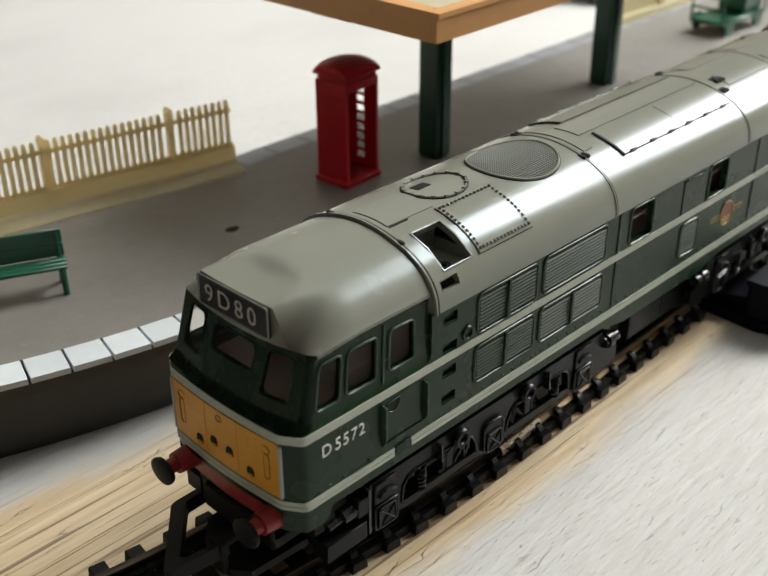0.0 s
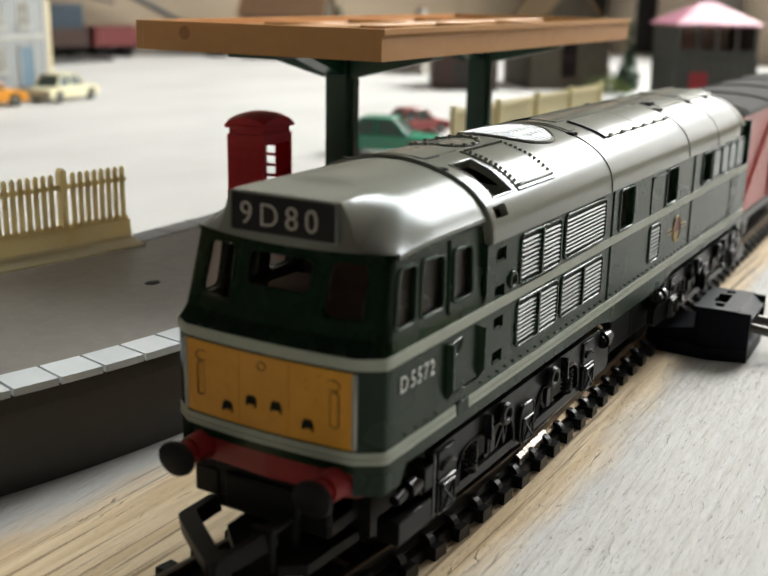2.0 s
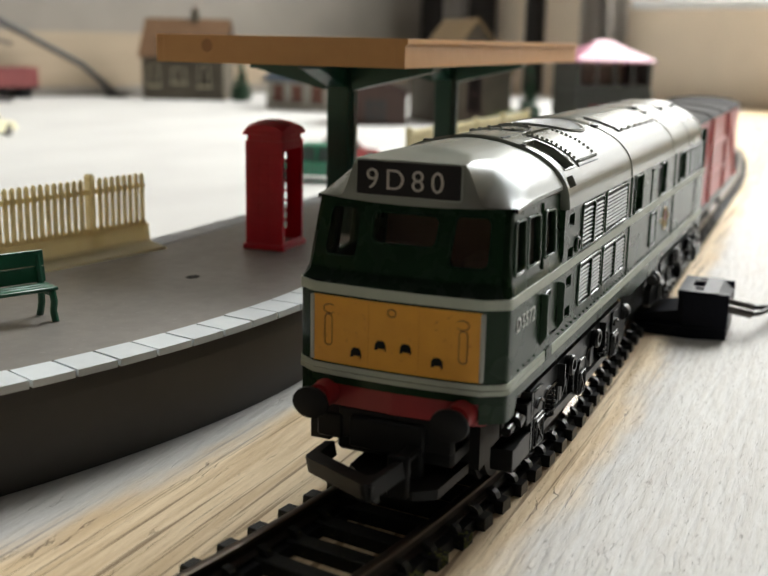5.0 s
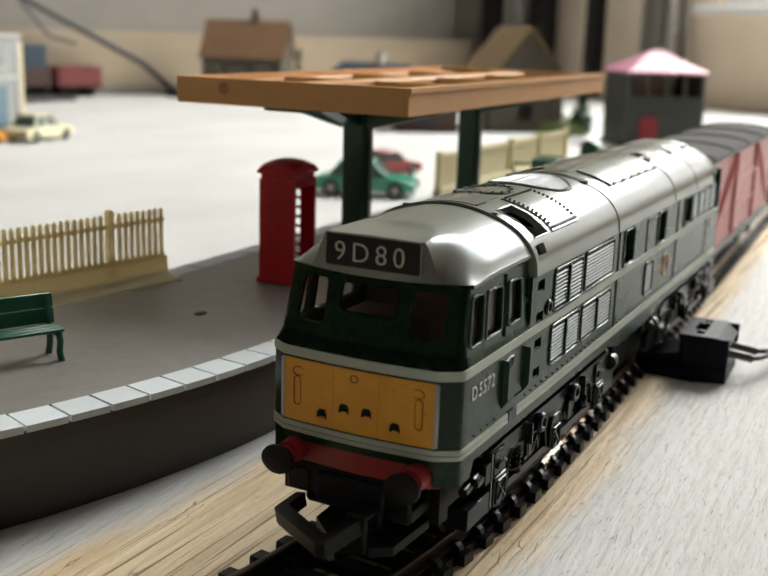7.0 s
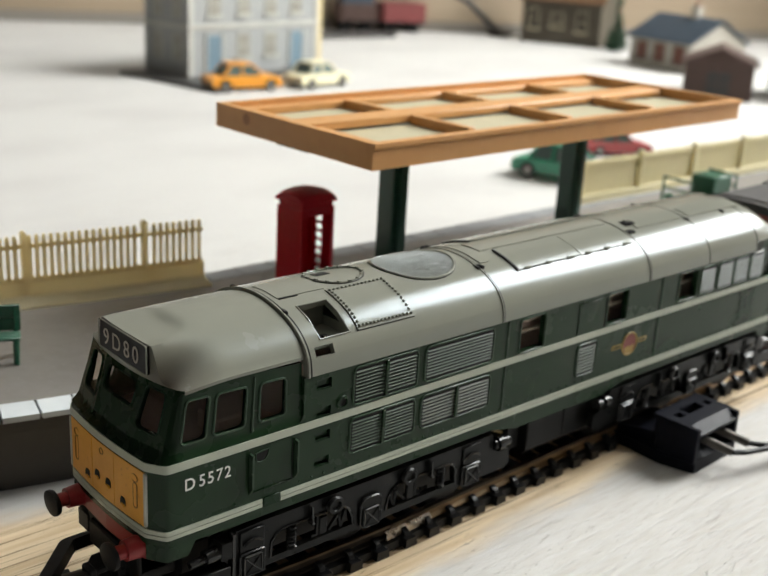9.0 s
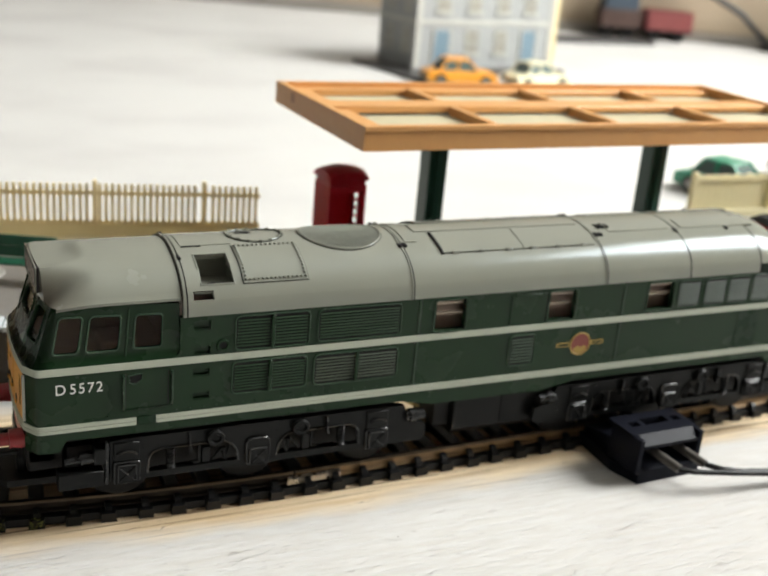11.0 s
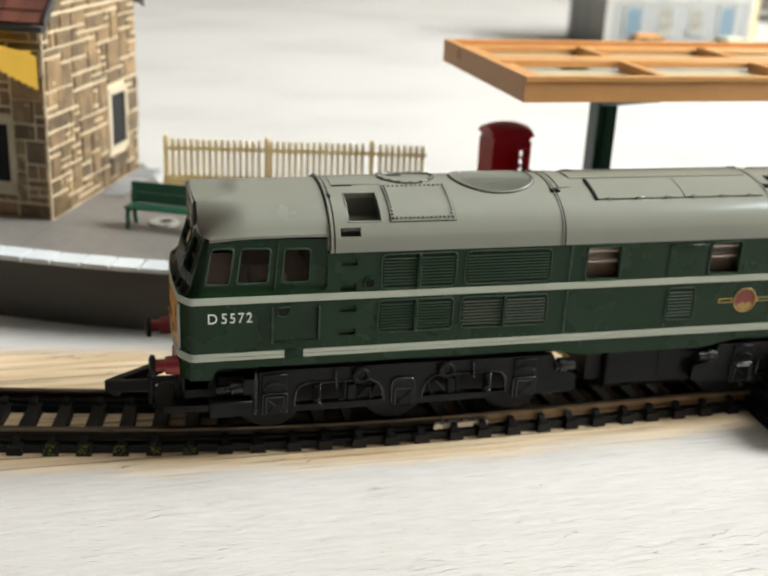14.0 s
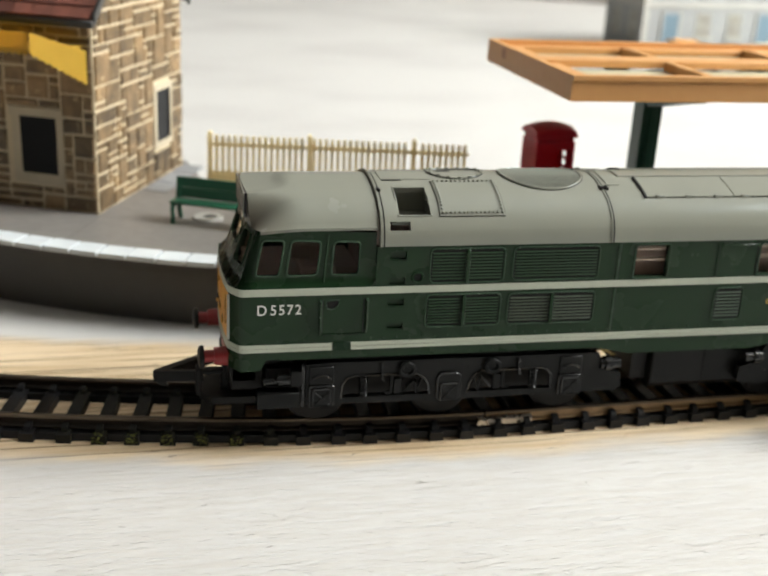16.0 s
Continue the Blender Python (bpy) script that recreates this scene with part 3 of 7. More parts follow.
plat = thing("platform", 0, 0, 0, label="grey plastic station platform with white edging slabs", category="platform", kind="structure")


def build_platform():
    xs = [-17 + 0.8 * k for k in range(38)] + [16, 24, 32, 40, 47]
    inner = []
    for x in xs:
        p = Vector((x, edge_line(x), 0)) + edge_normal(x) * 0.8
        inner.append((p.x, p.y))
    bm = B()
    prism(bm, inner + [(47, 11.9), (9.3, 11.9), (0.5, 13.45), (-0.1, 17.4), (-17, 25)], PLAT_Z - 0.25, PLAT_Z, "z")
    part("surface", bm, PLATFORM_TOP, plat, "flat grey platform surface", smooth=False)
    bm = B()
    rows = [[], [], [], [], []]
    for x in xs:
        n = edge_normal(x)
        e = Vector((x, edge_line(x), 0))
        for row, (o, z) in zip(rows, ((0.06, PLAT_Z - 0.13), (0.07, PLAT_Z - 0.42), (0.42, PLAT_Z - 0.47), (0.62, 0.01), (1.0, 0.01))):
            q = e + n * o
            row.append(bm.verts.new((q.x, q.y, z)))
    for r, s in zip(rows, rows[1:]):
        for k in range(len(xs) - 1):
            bm.faces.new((r[k], s[k], s[k + 1], r[k + 1]))
    bmesh.ops.solidify(bm, geom=bm.faces[:], thickness=0.12)
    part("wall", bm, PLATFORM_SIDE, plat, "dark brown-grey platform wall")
    bm = B()
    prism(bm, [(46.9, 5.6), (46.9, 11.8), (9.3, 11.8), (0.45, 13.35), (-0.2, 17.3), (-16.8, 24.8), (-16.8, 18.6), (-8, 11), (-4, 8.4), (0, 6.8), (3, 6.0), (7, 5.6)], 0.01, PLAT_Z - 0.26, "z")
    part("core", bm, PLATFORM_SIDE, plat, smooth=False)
    # edging slabs, one by one
    x = -0.42 - 0.02 - 17 * 0.79
    while x < 46:
        d = (edge_line(x + 0.05) - edge_line(x - 0.05)) / 0.1
        step = 0.872 / math.sqrt(1 + d * d)
        a, c = x + 0.03, x + step - 0.03
        q = [Vector((a, edge_line(a), 0)), Vector((c, edge_line(c), 0))]
        pts = [(q[0].x, q[0].y), (q[1].x, q[1].y)] + [tuple((p + edge_normal(p.x) * 0.78)[:2]) for p in q[::-1]]
        part("slab", prism(B(), pts, PLAT_Z - 0.12, PLAT_Z + 0.02 + random.uniform(-0.008, 0.008), "z"), SLAB, plat, smooth=False)
        x += step
    # paler back edging
    x = 9.4
    while x < 46:
        part("back_slab", box(B(), x + 0.02, x + 1.26, 11.08, 11.88, PLAT_Z - 0.1, PLAT_Z + 0.02), BACK_SLAB, plat, smooth=False)
        x += 1.3
    # the same edging between the stone house and the fence, and the joint of two platform pieces
    along_gable = pose(-1.75, 13.2, 0, 0, 0, 68)
    for k in range(3):
        part("back_slab", box(B(), 1.3 * k, 1.3 * k + 1.24, -0.85, -0.1, PLAT_Z - 0.1, PLAT_Z + 0.02, m=along_gable), BACK_SLAB, plat, smooth=False)
    joint = pose(-4.05, 7.75, 0, 0, 0, 68.5)
    part("joint", box(B(), 0, 2.6, -0.018, 0.018, PLAT_Z - 0.05, PLAT_Z + 0.004, m=joint), PLATFORM_SIDE, plat, smooth=False)


BACK_SLAB = material("pale grey back edging", (0.30, 0.31, 0.32), 0.5, second=(0.24, 0.25, 0.26), grain=3, amount=0.7, piece=0.08)
build_platform()
hole = thing("manhole", 6.5, 8.08, PLAT_Z, label="small chipped hole in the platform surface", category="manhole")
bm = B()
prism(bm, [(-0.2, -0.05), (-0.06, -0.16), (0.16, -0.1), (0.22, 0.06), (0.02, 0.15), (-0.17, 0.1)], 0.004, 0.01, "z")
part("pit", bm, ROOF_LINE, hole)

DISC = material("dulled pale plastic", (0.42, 0.41, 0.38), 0.5, second=(0.32, 0.31, 0.28), grain=4, amount=0.8)
disc = thing("peg_disc", 0.25, 9.82, PLAT_Z, label="pale moulded disc with a dark hole under the bench", category="disc")
part("disc", rod(B(), (0, 0, 0.003), (0, 0, 0.06), 0.5, 28, 0.46), DISC, disc)
part("pit", prism(B(), [(-0.14, -0.1), (0.02, -0.17), (0.25, -0.09), (0.29, 0.08), (0.1, 0.17), (-0.1, 0.09)], 0.061, 0.066, "z"), ROOF_LINE, disc, smooth=False)

# ---------------------------------------------------------------- fences


def picket_fence(x0, y0, x1, y1, label, mat, posts, pitch=0.208, height=2.05, z=PLAT_Z):
    turn = math.degrees(math.atan2(y1 - y0, x1 - x0))
    length = math.hypot(x1 - x0, y1 - y0)
    f = thing("picket_fence", x0, y0, z, turn, label, "fence", "cream fences on the platform")
    part("plinth", prism(B(), [(-0.8, 0), (0.12, 0), (0.1, 0.55), (-0.02, 0.64), (-0.14, 0.62), (-0.17, 0.2), (-0.24, 0.13), (-0.78, 0.05)], 0, length, "x"), mat, f, smooth=False)
    part("lower_rail", box(B(), 0, length, -0.05, 0.05, 0.55, 0.7), mat, f)
    part("upper_rail", box(B(), 0, length, -0.05, 0.05, height - 0.45, height - 0.33, bevel=0.01), mat, f)
    x = 0.12
    while x < length:
        if all(abs(x - p) > 0.13 for p in posts):
            part("picket", prism(B(), [(x - 0.06, 0.6), (x + 0.06, 0.6), (x + 0.06, height - 0.1), (x, height - 0.03), (x - 0.06, height - 0.1)], -0.09, -0.03, "y"), mat, f, smooth=False)
        x += pitch
    for p in posts:
        part("post", prism(B(), [(p - 0.08, 0.02), (p + 0.08, 0.02), (p + 0.08, height), (p, height + 0.08), (p - 0.08, height)], -0.14, 0.1, "y"), mat, f, smooth=False)
    return f


picket_fence(0.44, 13.1, 9.3, 11.5, "cream plastic picket fence along the platform back", CREAM, (0.1, 3.5, 7.1), height=2.05)


def panel_fence(x0, y0, x1, y1):
    turn = math.degrees(math.atan2(y1 - y0, x1 - x0))
    length = math.hypot(x1 - x0, y1 - y0)
    f = thing("panel_fence", x0, y0, PLAT_Z, turn, "pale cream fence of close boards further down the platform", "fence", "cream fences on the platform")
    part("plinth", box(B(), 0, length, -0.3, 0.12, 0.002, 0.35, bevel=0.03), CREAM_PALE, f)
    part("upper_rail", box(B(), 0, length, -0.13, -0.05, 1.62, 1.76), CREAM_PALE, f)
    x = 0.1
    while x < length - 0.1:
        part("board", box(B(), x, x + 0.29, -0.05, 0.03, 0.34, 1.86 + 0.03 * math.sin(9 * x), bevel=0.012), CREAM_PALE, f)
        x += 0.315
    for k in range(5):
        p = 0.15 + k * (length - 0.3) / 4
        part("post", box(B(), p - 0.13, p + 0.13, -0.2, 0.06, 0.02, 2.0, bevel=0.03), CREAM_PALE, f)


panel_fence(28.3, 11.75, 45.5, 11.5)

# ---------------------------------------------------------------- bench, phone box, trolley


def bench(x, y, turn):
    b = thing("platform_bench", x, y, PLAT_Z, turn, "dark green plastic platform bench with a boarded back", "bench")
    w = 3.1
    for k in range(3):
        part("seat_slat", box(B(), 0, w, 0.0 + 0.19 * k, 0.17 + 0.19 * k, 0.62, 0.7, bevel=0.02), BENCH, b)
    lean = Matrix.Translation((0, 0.56, 0.7)) @ Matrix.Rotation(radians(-9), 4, "X")
    for k in range(2):
        part("back_board", box(B(), 0, w, 0, 0.09, 0.01 + 0.33 * k, 0.33 + 0.33 * k, bevel=0.015, m=lean), BENCH, b)
    for px in (0.12, w - 0.12):
        bm = B()
        tube(bm, [(px, 0.06, 0.62), (px, -0.02, 0.42), (px, 0.04, 0.2), (px, -0.05, 0.0)], 0.075, 8)
        part("front_leg", bm, BENCH, b)
        bm = B()
        tube(bm, [(px, 0.7, 1.25), (px, 0.58, 0.7), (px, 0.56, 0.3), (px, 0.68, 0.0)], 0.075, 8)
        part("back_leg", bm, BENCH, b)
        part("bearer", box(B(), px - 0.05, px + 0.05, 0.02, 0.6, 0.52, 0.615), BENCH, b)


bench(-0.98, 9.38, -23.9)


def phone_box(x, y, turn):
    p = thing("phone_box", x, y, PLAT_Z, turn, "red plastic telephone box with an open doorway", "phone box")
    w, e = 0.66, 0.55
    part("plinth", box(B(), -w - 0.07, w + 0.07, -e - 0.07, e + 0.07, 0, 0.16, bevel=0.03), PHONE, p)
    h0, h1 = 0.16, 2.95

    def side(name, where, holes, half):
        bm = B()
        sheet(bm, where, [-half, half], [h0, h1], holes, depth=True)
        bmesh.ops.recalc_face_normals(bm, faces=bm.faces)
        part(name, bm, PHONE, p, smooth=False)

    panes = [(-0.08, 0.22, 0.42 + 0.275 * r, 0.42 + 0.275 * r + 0.2) for r in range(8)]
    side("side_panel", lambda a, c, k: (w - 0.06 * k, a, c), panes, e)
    side("side_panel", lambda a, c, k: (-w + 0.06 * k, a, c), [], e)
    side("back_panel", lambda a, c, k: (a, e - 0.06 * k, c), [], w - 0.062)
    side("door_frame", lambda a, c, k: (a, -e + 0.06 * k, c), [(-0.55, 0.55, 0.22, 2.72)], w - 0.062)
    for r in range(8):
        for c in range(3):
            y0 = -0.43 + 0.29 * c
            part("blind_pane", box(B(), -w - 0.012, -w - 0.002, y0, y0 + 0.25, 0.5 + 0.27 * r, 0.5 + 0.27 * r + 0.21, bevel=0.004), PHONE, p)
    part("sign_band", box(B(), -w + 0.04, w - 0.04, -e + 0.04, e - 0.04, 2.952, 3.1), PHONE, p)
    part("cornice", box(B(), -w - 0.055, w + 0.055, -e - 0.055, e + 0.055, 3.102, 3.2, bevel=0.02), PHONE, p)
    bm = B()
    n = 10

    def dome(i, j):
        a, c = 2 * i / n - 1, 2 * j / n - 1
        return ((w + 0.03) * a, (e + 0.03) * c, 3.2 + 0.3 * (1 - 0.5 * (a * a + c * c)) ** 0.75)
    rows = [[bm.verts.new(dome(i, j)) for j in range(n + 1)] for i in range(n + 1)]
    for i in range(n):
        for j in range(n):
            bm.faces.new((rows[i][j], rows[i + 1][j], rows[i + 1][j + 1], rows[i][j + 1]))
    base = [bm.verts.new((sx * (w + 0.03), sy * (e + 0.03), 3.2)) for sx, sy in ((-1, -1), (1, -1), (1, 1), (-1, 1))]
    edges = ([rows[i][0] for i in range(n + 1)], [rows[n][j] for j in range(n + 1)], [rows[n - i][n] for i in range(n + 1)], [rows[0][n - j] for j in range(n + 1)])
    for k, ed in enumerate(edges):
        bm.faces.new([base[k], base[(k + 1) % 4]] + ed[::-1])
    bmesh.ops.remove_doubles(bm, verts=bm.verts, dist=0.001)
    bmesh.ops.recalc_face_normals(bm, faces=bm.faces)
    part("dome", bm, PHONE, p, smooth=True)


phone_box(10.95, 8.36, 4)


def trolley(x, y, turn):
    t = thing("platform_trolley", x, y, PLAT_Z, turn, "green plastic luggage trolley with rail ends", "trolley")
    part("deck", box(B(), 0, 3.4, -0.75, 0.75, 0.42, 0.58, bevel=0.03), BENCH, t)
    part("load_box", box(B(), 1.85, 3.2, -0.6, 0.6, 0.585, 1.5, bevel=0.06), BENCH, t)
    for px in (0.05, 3.35):
        bm = B()
        tube(bm, [(px, -0.7, 0.55), (px, -0.7, 1.5), (px, 0.7, 1.5), (px, 0.7, 0.55)], 0.06, 8)
        tube(bm, [(px, -0.7, 1.05), (px, 0.7, 1.05)], 0.05, 8)
        part("end_rail", bm, BENCH, t)
    for px in (0.6, 2.8):
        for s in (-0.72, 0.72):
            bm = B()
            rod(bm, (px, s - 0.06, 0.36), (px, s + 0.06, 0.36), 0.355, 18)
            part("wheel", bm, BENCH, t)


trolley(30.8, 8.4, -2)

# ---------------------------------------------------------------- canopy


CANOPY_DARK = material("dark tan moulding mark", (0.42, 0.19, 0.065), 0.5, grain=3)


def canopy():
    c = thing("platform_canopy", 9.72, 4.05, PLAT_Z, 1.2, "tan plastic platform canopy with milky skylights on green posts", "canopy")
    L, W, z0, z1 = 18.2, 7.1, 4.97, 5.68
    part("front_fascia", prism(B(), [(0, z0), (0.22, z0), (0.22, z1), (-0.07, z1), (-0.07, z1 - 0.12), (0, z1 - 0.2)], 0, L, "x"), CANOPY, c, smooth=False)
    part("back_fascia", box(B(), 0, L, W - 0.22, W, z0, z1), CANOPY, c)
    part("end_fascia", box(B(), 0, 0.22, 0.224, W - 0.224, z0, z1), CANOPY, c)
    part("end_fascia", box(B(), L - 0.22, L, 0.224, W - 0.224, z0, z1), CANOPY, c)
    part("peg_hole", rod(B(), (-0.004, 5.55, z1 - 0.27), (0.0, 5.55, z1 - 0.27), 0.17, 16), CANOPY_DARK, c, "shallow moulding mark in the end of the roof")
    part("middle_beam", box(B(), 0.224, L - 0.224, 3.2, 4.2, z1 - 0.3, z1 - 0.08, bevel=0.03), CANOPY, c)
    part("front_ledge", box(B(), 0.224, L - 0.224, 0.224, 0.75, z1 - 0.36, z1 - 0.16, bevel=0.03), CANOPY, c)
    part("back_ledge", box(B(), 0.224, L - 0.224, W - 0.75, W - 0.224, z1 - 0.36, z1 - 0.16, bevel=0.03), CANOPY, c)
    part("end_ledge", box(B(), 0.224, 0.9, 0.754, 3.196, z1 - 0.36, z1 - 0.16), CANOPY, c)
    part("end_ledge", box(B(), 0.224, 0.9, 4.204, W - 0.754, z1 - 0.36, z1 - 0.16), CANOPY, c)
    for k in range(1, 4):
        x = L * k / 4
        for y0, y1 in ((0.752, 3.196), (4.204, W - 0.752)):
            part("cross_bar", box(B(), x - 0.14, x + 0.14, y0, y1, z1 - 0.42, z1 - 0.08, bevel=0.02), CANOPY, c)
    for k in range(4):
        for y0, y1 in ((0.76, 3.19), (4.21, W - 0.76)):
            part("skylight", box(B(), max(0.905, L * k / 4 + 0.145), min(L - 0.24, L * (k + 1) / 4 - 0.145), y0, y1, z1 - 0.4, z1 - 0.36), SKYLIGHT, c, "milky skylight film")
    part("soffit", box(B(), 0.23, L - 0.23, 3.0, 4.4, z0 - 0.1, z1 - 0.53), POST, c, "dark green beam under the roof")
    for x in (4.3, 13.4):
        post = part("post", box(B(), x - 0.33, x + 0.33, 3.3, 4.0, 0.0, 4.86, bevel=0.03), POST, c, "dark green square post")
        part("rib", box(B(), x - 0.12, x + 0.12, 3.22, 3.295, 0.0, 4.86, bevel=0.02), POST, post)
        for s in (-1, 1):
            part("bracket", prism(B(), [(3.65 + s * 0.42, 4.2), (3.65 + s * 2.9, 4.8), (3.65 + s * 2.9, 4.95), (3.65 + s * 0.42, 4.95)], x - 0.3, x + 0.3, "x"), POST, c, "dark green bracket", smooth=False)
        part("arm", prism(B(), [(x - 2.4, 4.93), (x - 0.43, 4.3), (x - 0.43, 4.93)], 3.35, 3.95, "y"), POST, c, smooth=False)
        part("arm", prism(B(), [(x + 2.4, 4.93), (x + 0.43, 4.3), (x + 0.43, 4.93)], 3.35, 3.95, "y"), POST, c, smooth=False)


canopy()

# ---------------------------------------------------------------- the locomotive (cm; nose at x = 0, the seen side at y = -1.75)
L = 21.1
S = 1.75
PROFILE = [(1.75, 5.0), (1.745, 5.1), (1.73, 5.22), (1.705, 5.33), (1.66, 5.44), (1.59, 5.55), (1.5, 5.655), (1.38, 5.76), (1.25, 5.845), (1.08, 5.93), (0.9, 5.995), (0.68, 6.06), (0.45, 6.11), (0.22, 6.14), (0.0, 6.15)]
ARC_Y = np.array([-p[0] for p in PROFILE] + [p[0] for p in PROFILE[::-1][1:]])
ARC_Z = np.array([p[1] for p in PROFILE] + [p[1] for p in PROFILE[::-1][1:]])
ARC_S = np.r_[0, np.cumsum(np.hypot(np.diff(ARC_Y), np.diff(ARC_Z)))]


def roof_z(y):
    return float(np.interp(abs(y), [p[0] for p in PROFILE[::-1]], [p[1] for p in PROFILE[::-1]]))


def arc_of(y):
    """Length along the roof's section from its near edge to the place across y."""
    return float(np.interp(y, ARC_Y, ARC_S))


def on_roof(x, s, off=0.0):
    y, z = float(np.interp(s, ARC_S, ARC_Y)), float(np.interp(s, ARC_S, ARC_Z))
    y1, z1 = float(np.interp(s + 0.06, ARC_S, ARC_Y)), float(np.interp(s + 0.06, ARC_S, ARC_Z))
    y0, z0 = float(np.interp(s - 0.06, ARC_S, ARC_Y)), float(np.interp(s - 0.06, ARC_S, ARC_Z))
    n = Vector((0, -(z1 - z0), y1 - y0)).normalized()
    return Vector((x, y, z)) + n * off


def roof_plate(x0, x1, y0, y1, off, thick=0.05, steps=8):
    """A plate that follows the roof's curve."""
    s0, s1 = arc_of(y0), arc_of(y1)
    bm = B()
    sheet(bm, lambda a, c, k: on_roof(a, c, off if k == 0 else off - thick), [x0, x1], [s0 + (s1 - s0) * k / steps for k in range(steps + 1)], depth=True)
    bmesh.ops.recalc_face_normals(bm, faces=bm.faces)
    return bm


def roof_seam(x, w, off, y0=-1.75, y1=1.75):
    return roof_plate(x - w / 2, x + w / 2, y0, y1, off, 0.06, 40)


loco = thing("model_diesel_locomotive", 0, 0, 0, label="dark green model diesel locomotive with grey roof and yellow front panel", category="locomotive")

# Paler than the body green: the highlight on raised edges is in the colour.
GREEN_EDGE = material("raised green edge with painted highlight", (0.026, 0.052, 0.03), 0.25, grain=6, amount=0.6, second=(0.05, 0.075, 0.05), spec=0.22)
CAB_GLASS = glass("tinted cab glazing", (0.88, 0.84, 0.81), 0.05)
INNER = material("brown cab interior", (0.6, 0.46, 0.39), 0.7, grain=3)
PIPE = material("pale inner pipe", (0.62, 0.52, 0.42), 0.4, grain=4)
SILVER = material("worn silver edge paint", (0.42, 0.42, 0.38), 0.4, 0.3, grain=5)
HEADBOX = material("black headcode panel", (0.009, 0.0065, 0.0065), 0.3, grain=5, spec=0.25)
CODE = material("dulled cream headcode print", (0.46, 0.42, 0.36), 0.5, grain=9, amount=0.3)
YELLOW_LINE = material("dark yellow outline", (0.26, 0.115, 0.014), 0.5, grain=9)
LOUVRE_TAN = material("green louvre with tan dry-brushing", (0.020, 0.042, 0.020), 0.42, second=(0.034, 0.046, 0.022), grain=2, amount=0.8, stretch=(0.4, 1, 2))
# Lighter than the body green, so that the slats look lit.
LOUVRE = material("green louvre paint lightened as lit", (0.015, 0.042, 0.017), 0.36, grain=1, amount=0.3, second=(0.026, 0.050, 0.027), spec=0.28)
MESH_BACK = material("grille ground", (0.19, 0.193, 0.165), 0.5, grain=6)
GOLD = material("dull gold transfer", (0.36, 0.24, 0.05), 0.45, grain=6)
CREST_RED = material("crest red", (0.20, 0.035, 0.025), 0.45, grain=6)

NOSE = [(0.5, 1.75), (0.3, 1.75), (0.25, 1.742), (0.215, 1.722), (0.19, 1.69), (0.03, 1.45), (0.0, 1.4), (-0.04, 1.0), (-0.07, 0.5), (-0.08, 0.0)]
HALF = [(L - 0.4, 1.75), (3.2, 1.75)] + NOSE
AROUND = [(x, -y) for x, y in HALF] + [(x, y) for x, y in HALF[::-1][1:]]


def outward(path, k):
    a, c = Vector(path[max(k - 1, 0)]), Vector(path[min(k + 1, len(path) - 1)])
    d = (c - a).normalized()
    return Vector((d.y, -d.x)) * (-1)


def band(path, z0, z1, off, thick):
    """An upright strip along a plan line, standing proud of it."""
    bm = B()
    prev = None
    for k, p in enumerate(path):
        n = outward(path, k)
        o, i = Vector(p) + n * off, Vector(p) + n * (off - thick)
        ring = [bm.verts.new(q) for q in ((o.x, o.y, z0), (o.x, o.y, z1), (i.x, i.y, z1), (i.x, i.y, z0))]
        if prev:
            for j in range(4):
                bm.faces.new((prev[j], prev[(j + 1) % 4], ring[(j + 1) % 4], ring[j]))
        else:
            bm.faces.new(ring)
        prev = ring
    bm.faces.new(prev[::-1])
    bmesh.ops.recalc_face_normals(bm, faces=bm.faces)
    return bm


def clip_path(path, keep):
    return [p for p in path if keep(p)]


FRONT = clip_path(AROUND, lambda p: p[0] < 0.45)
FRONT_FULL = [(0.5, -1.75)] + FRONT + [(0.5, 1.75)]
PANEL = clip_path(AROUND, lambda p: p[0] < 0.02)


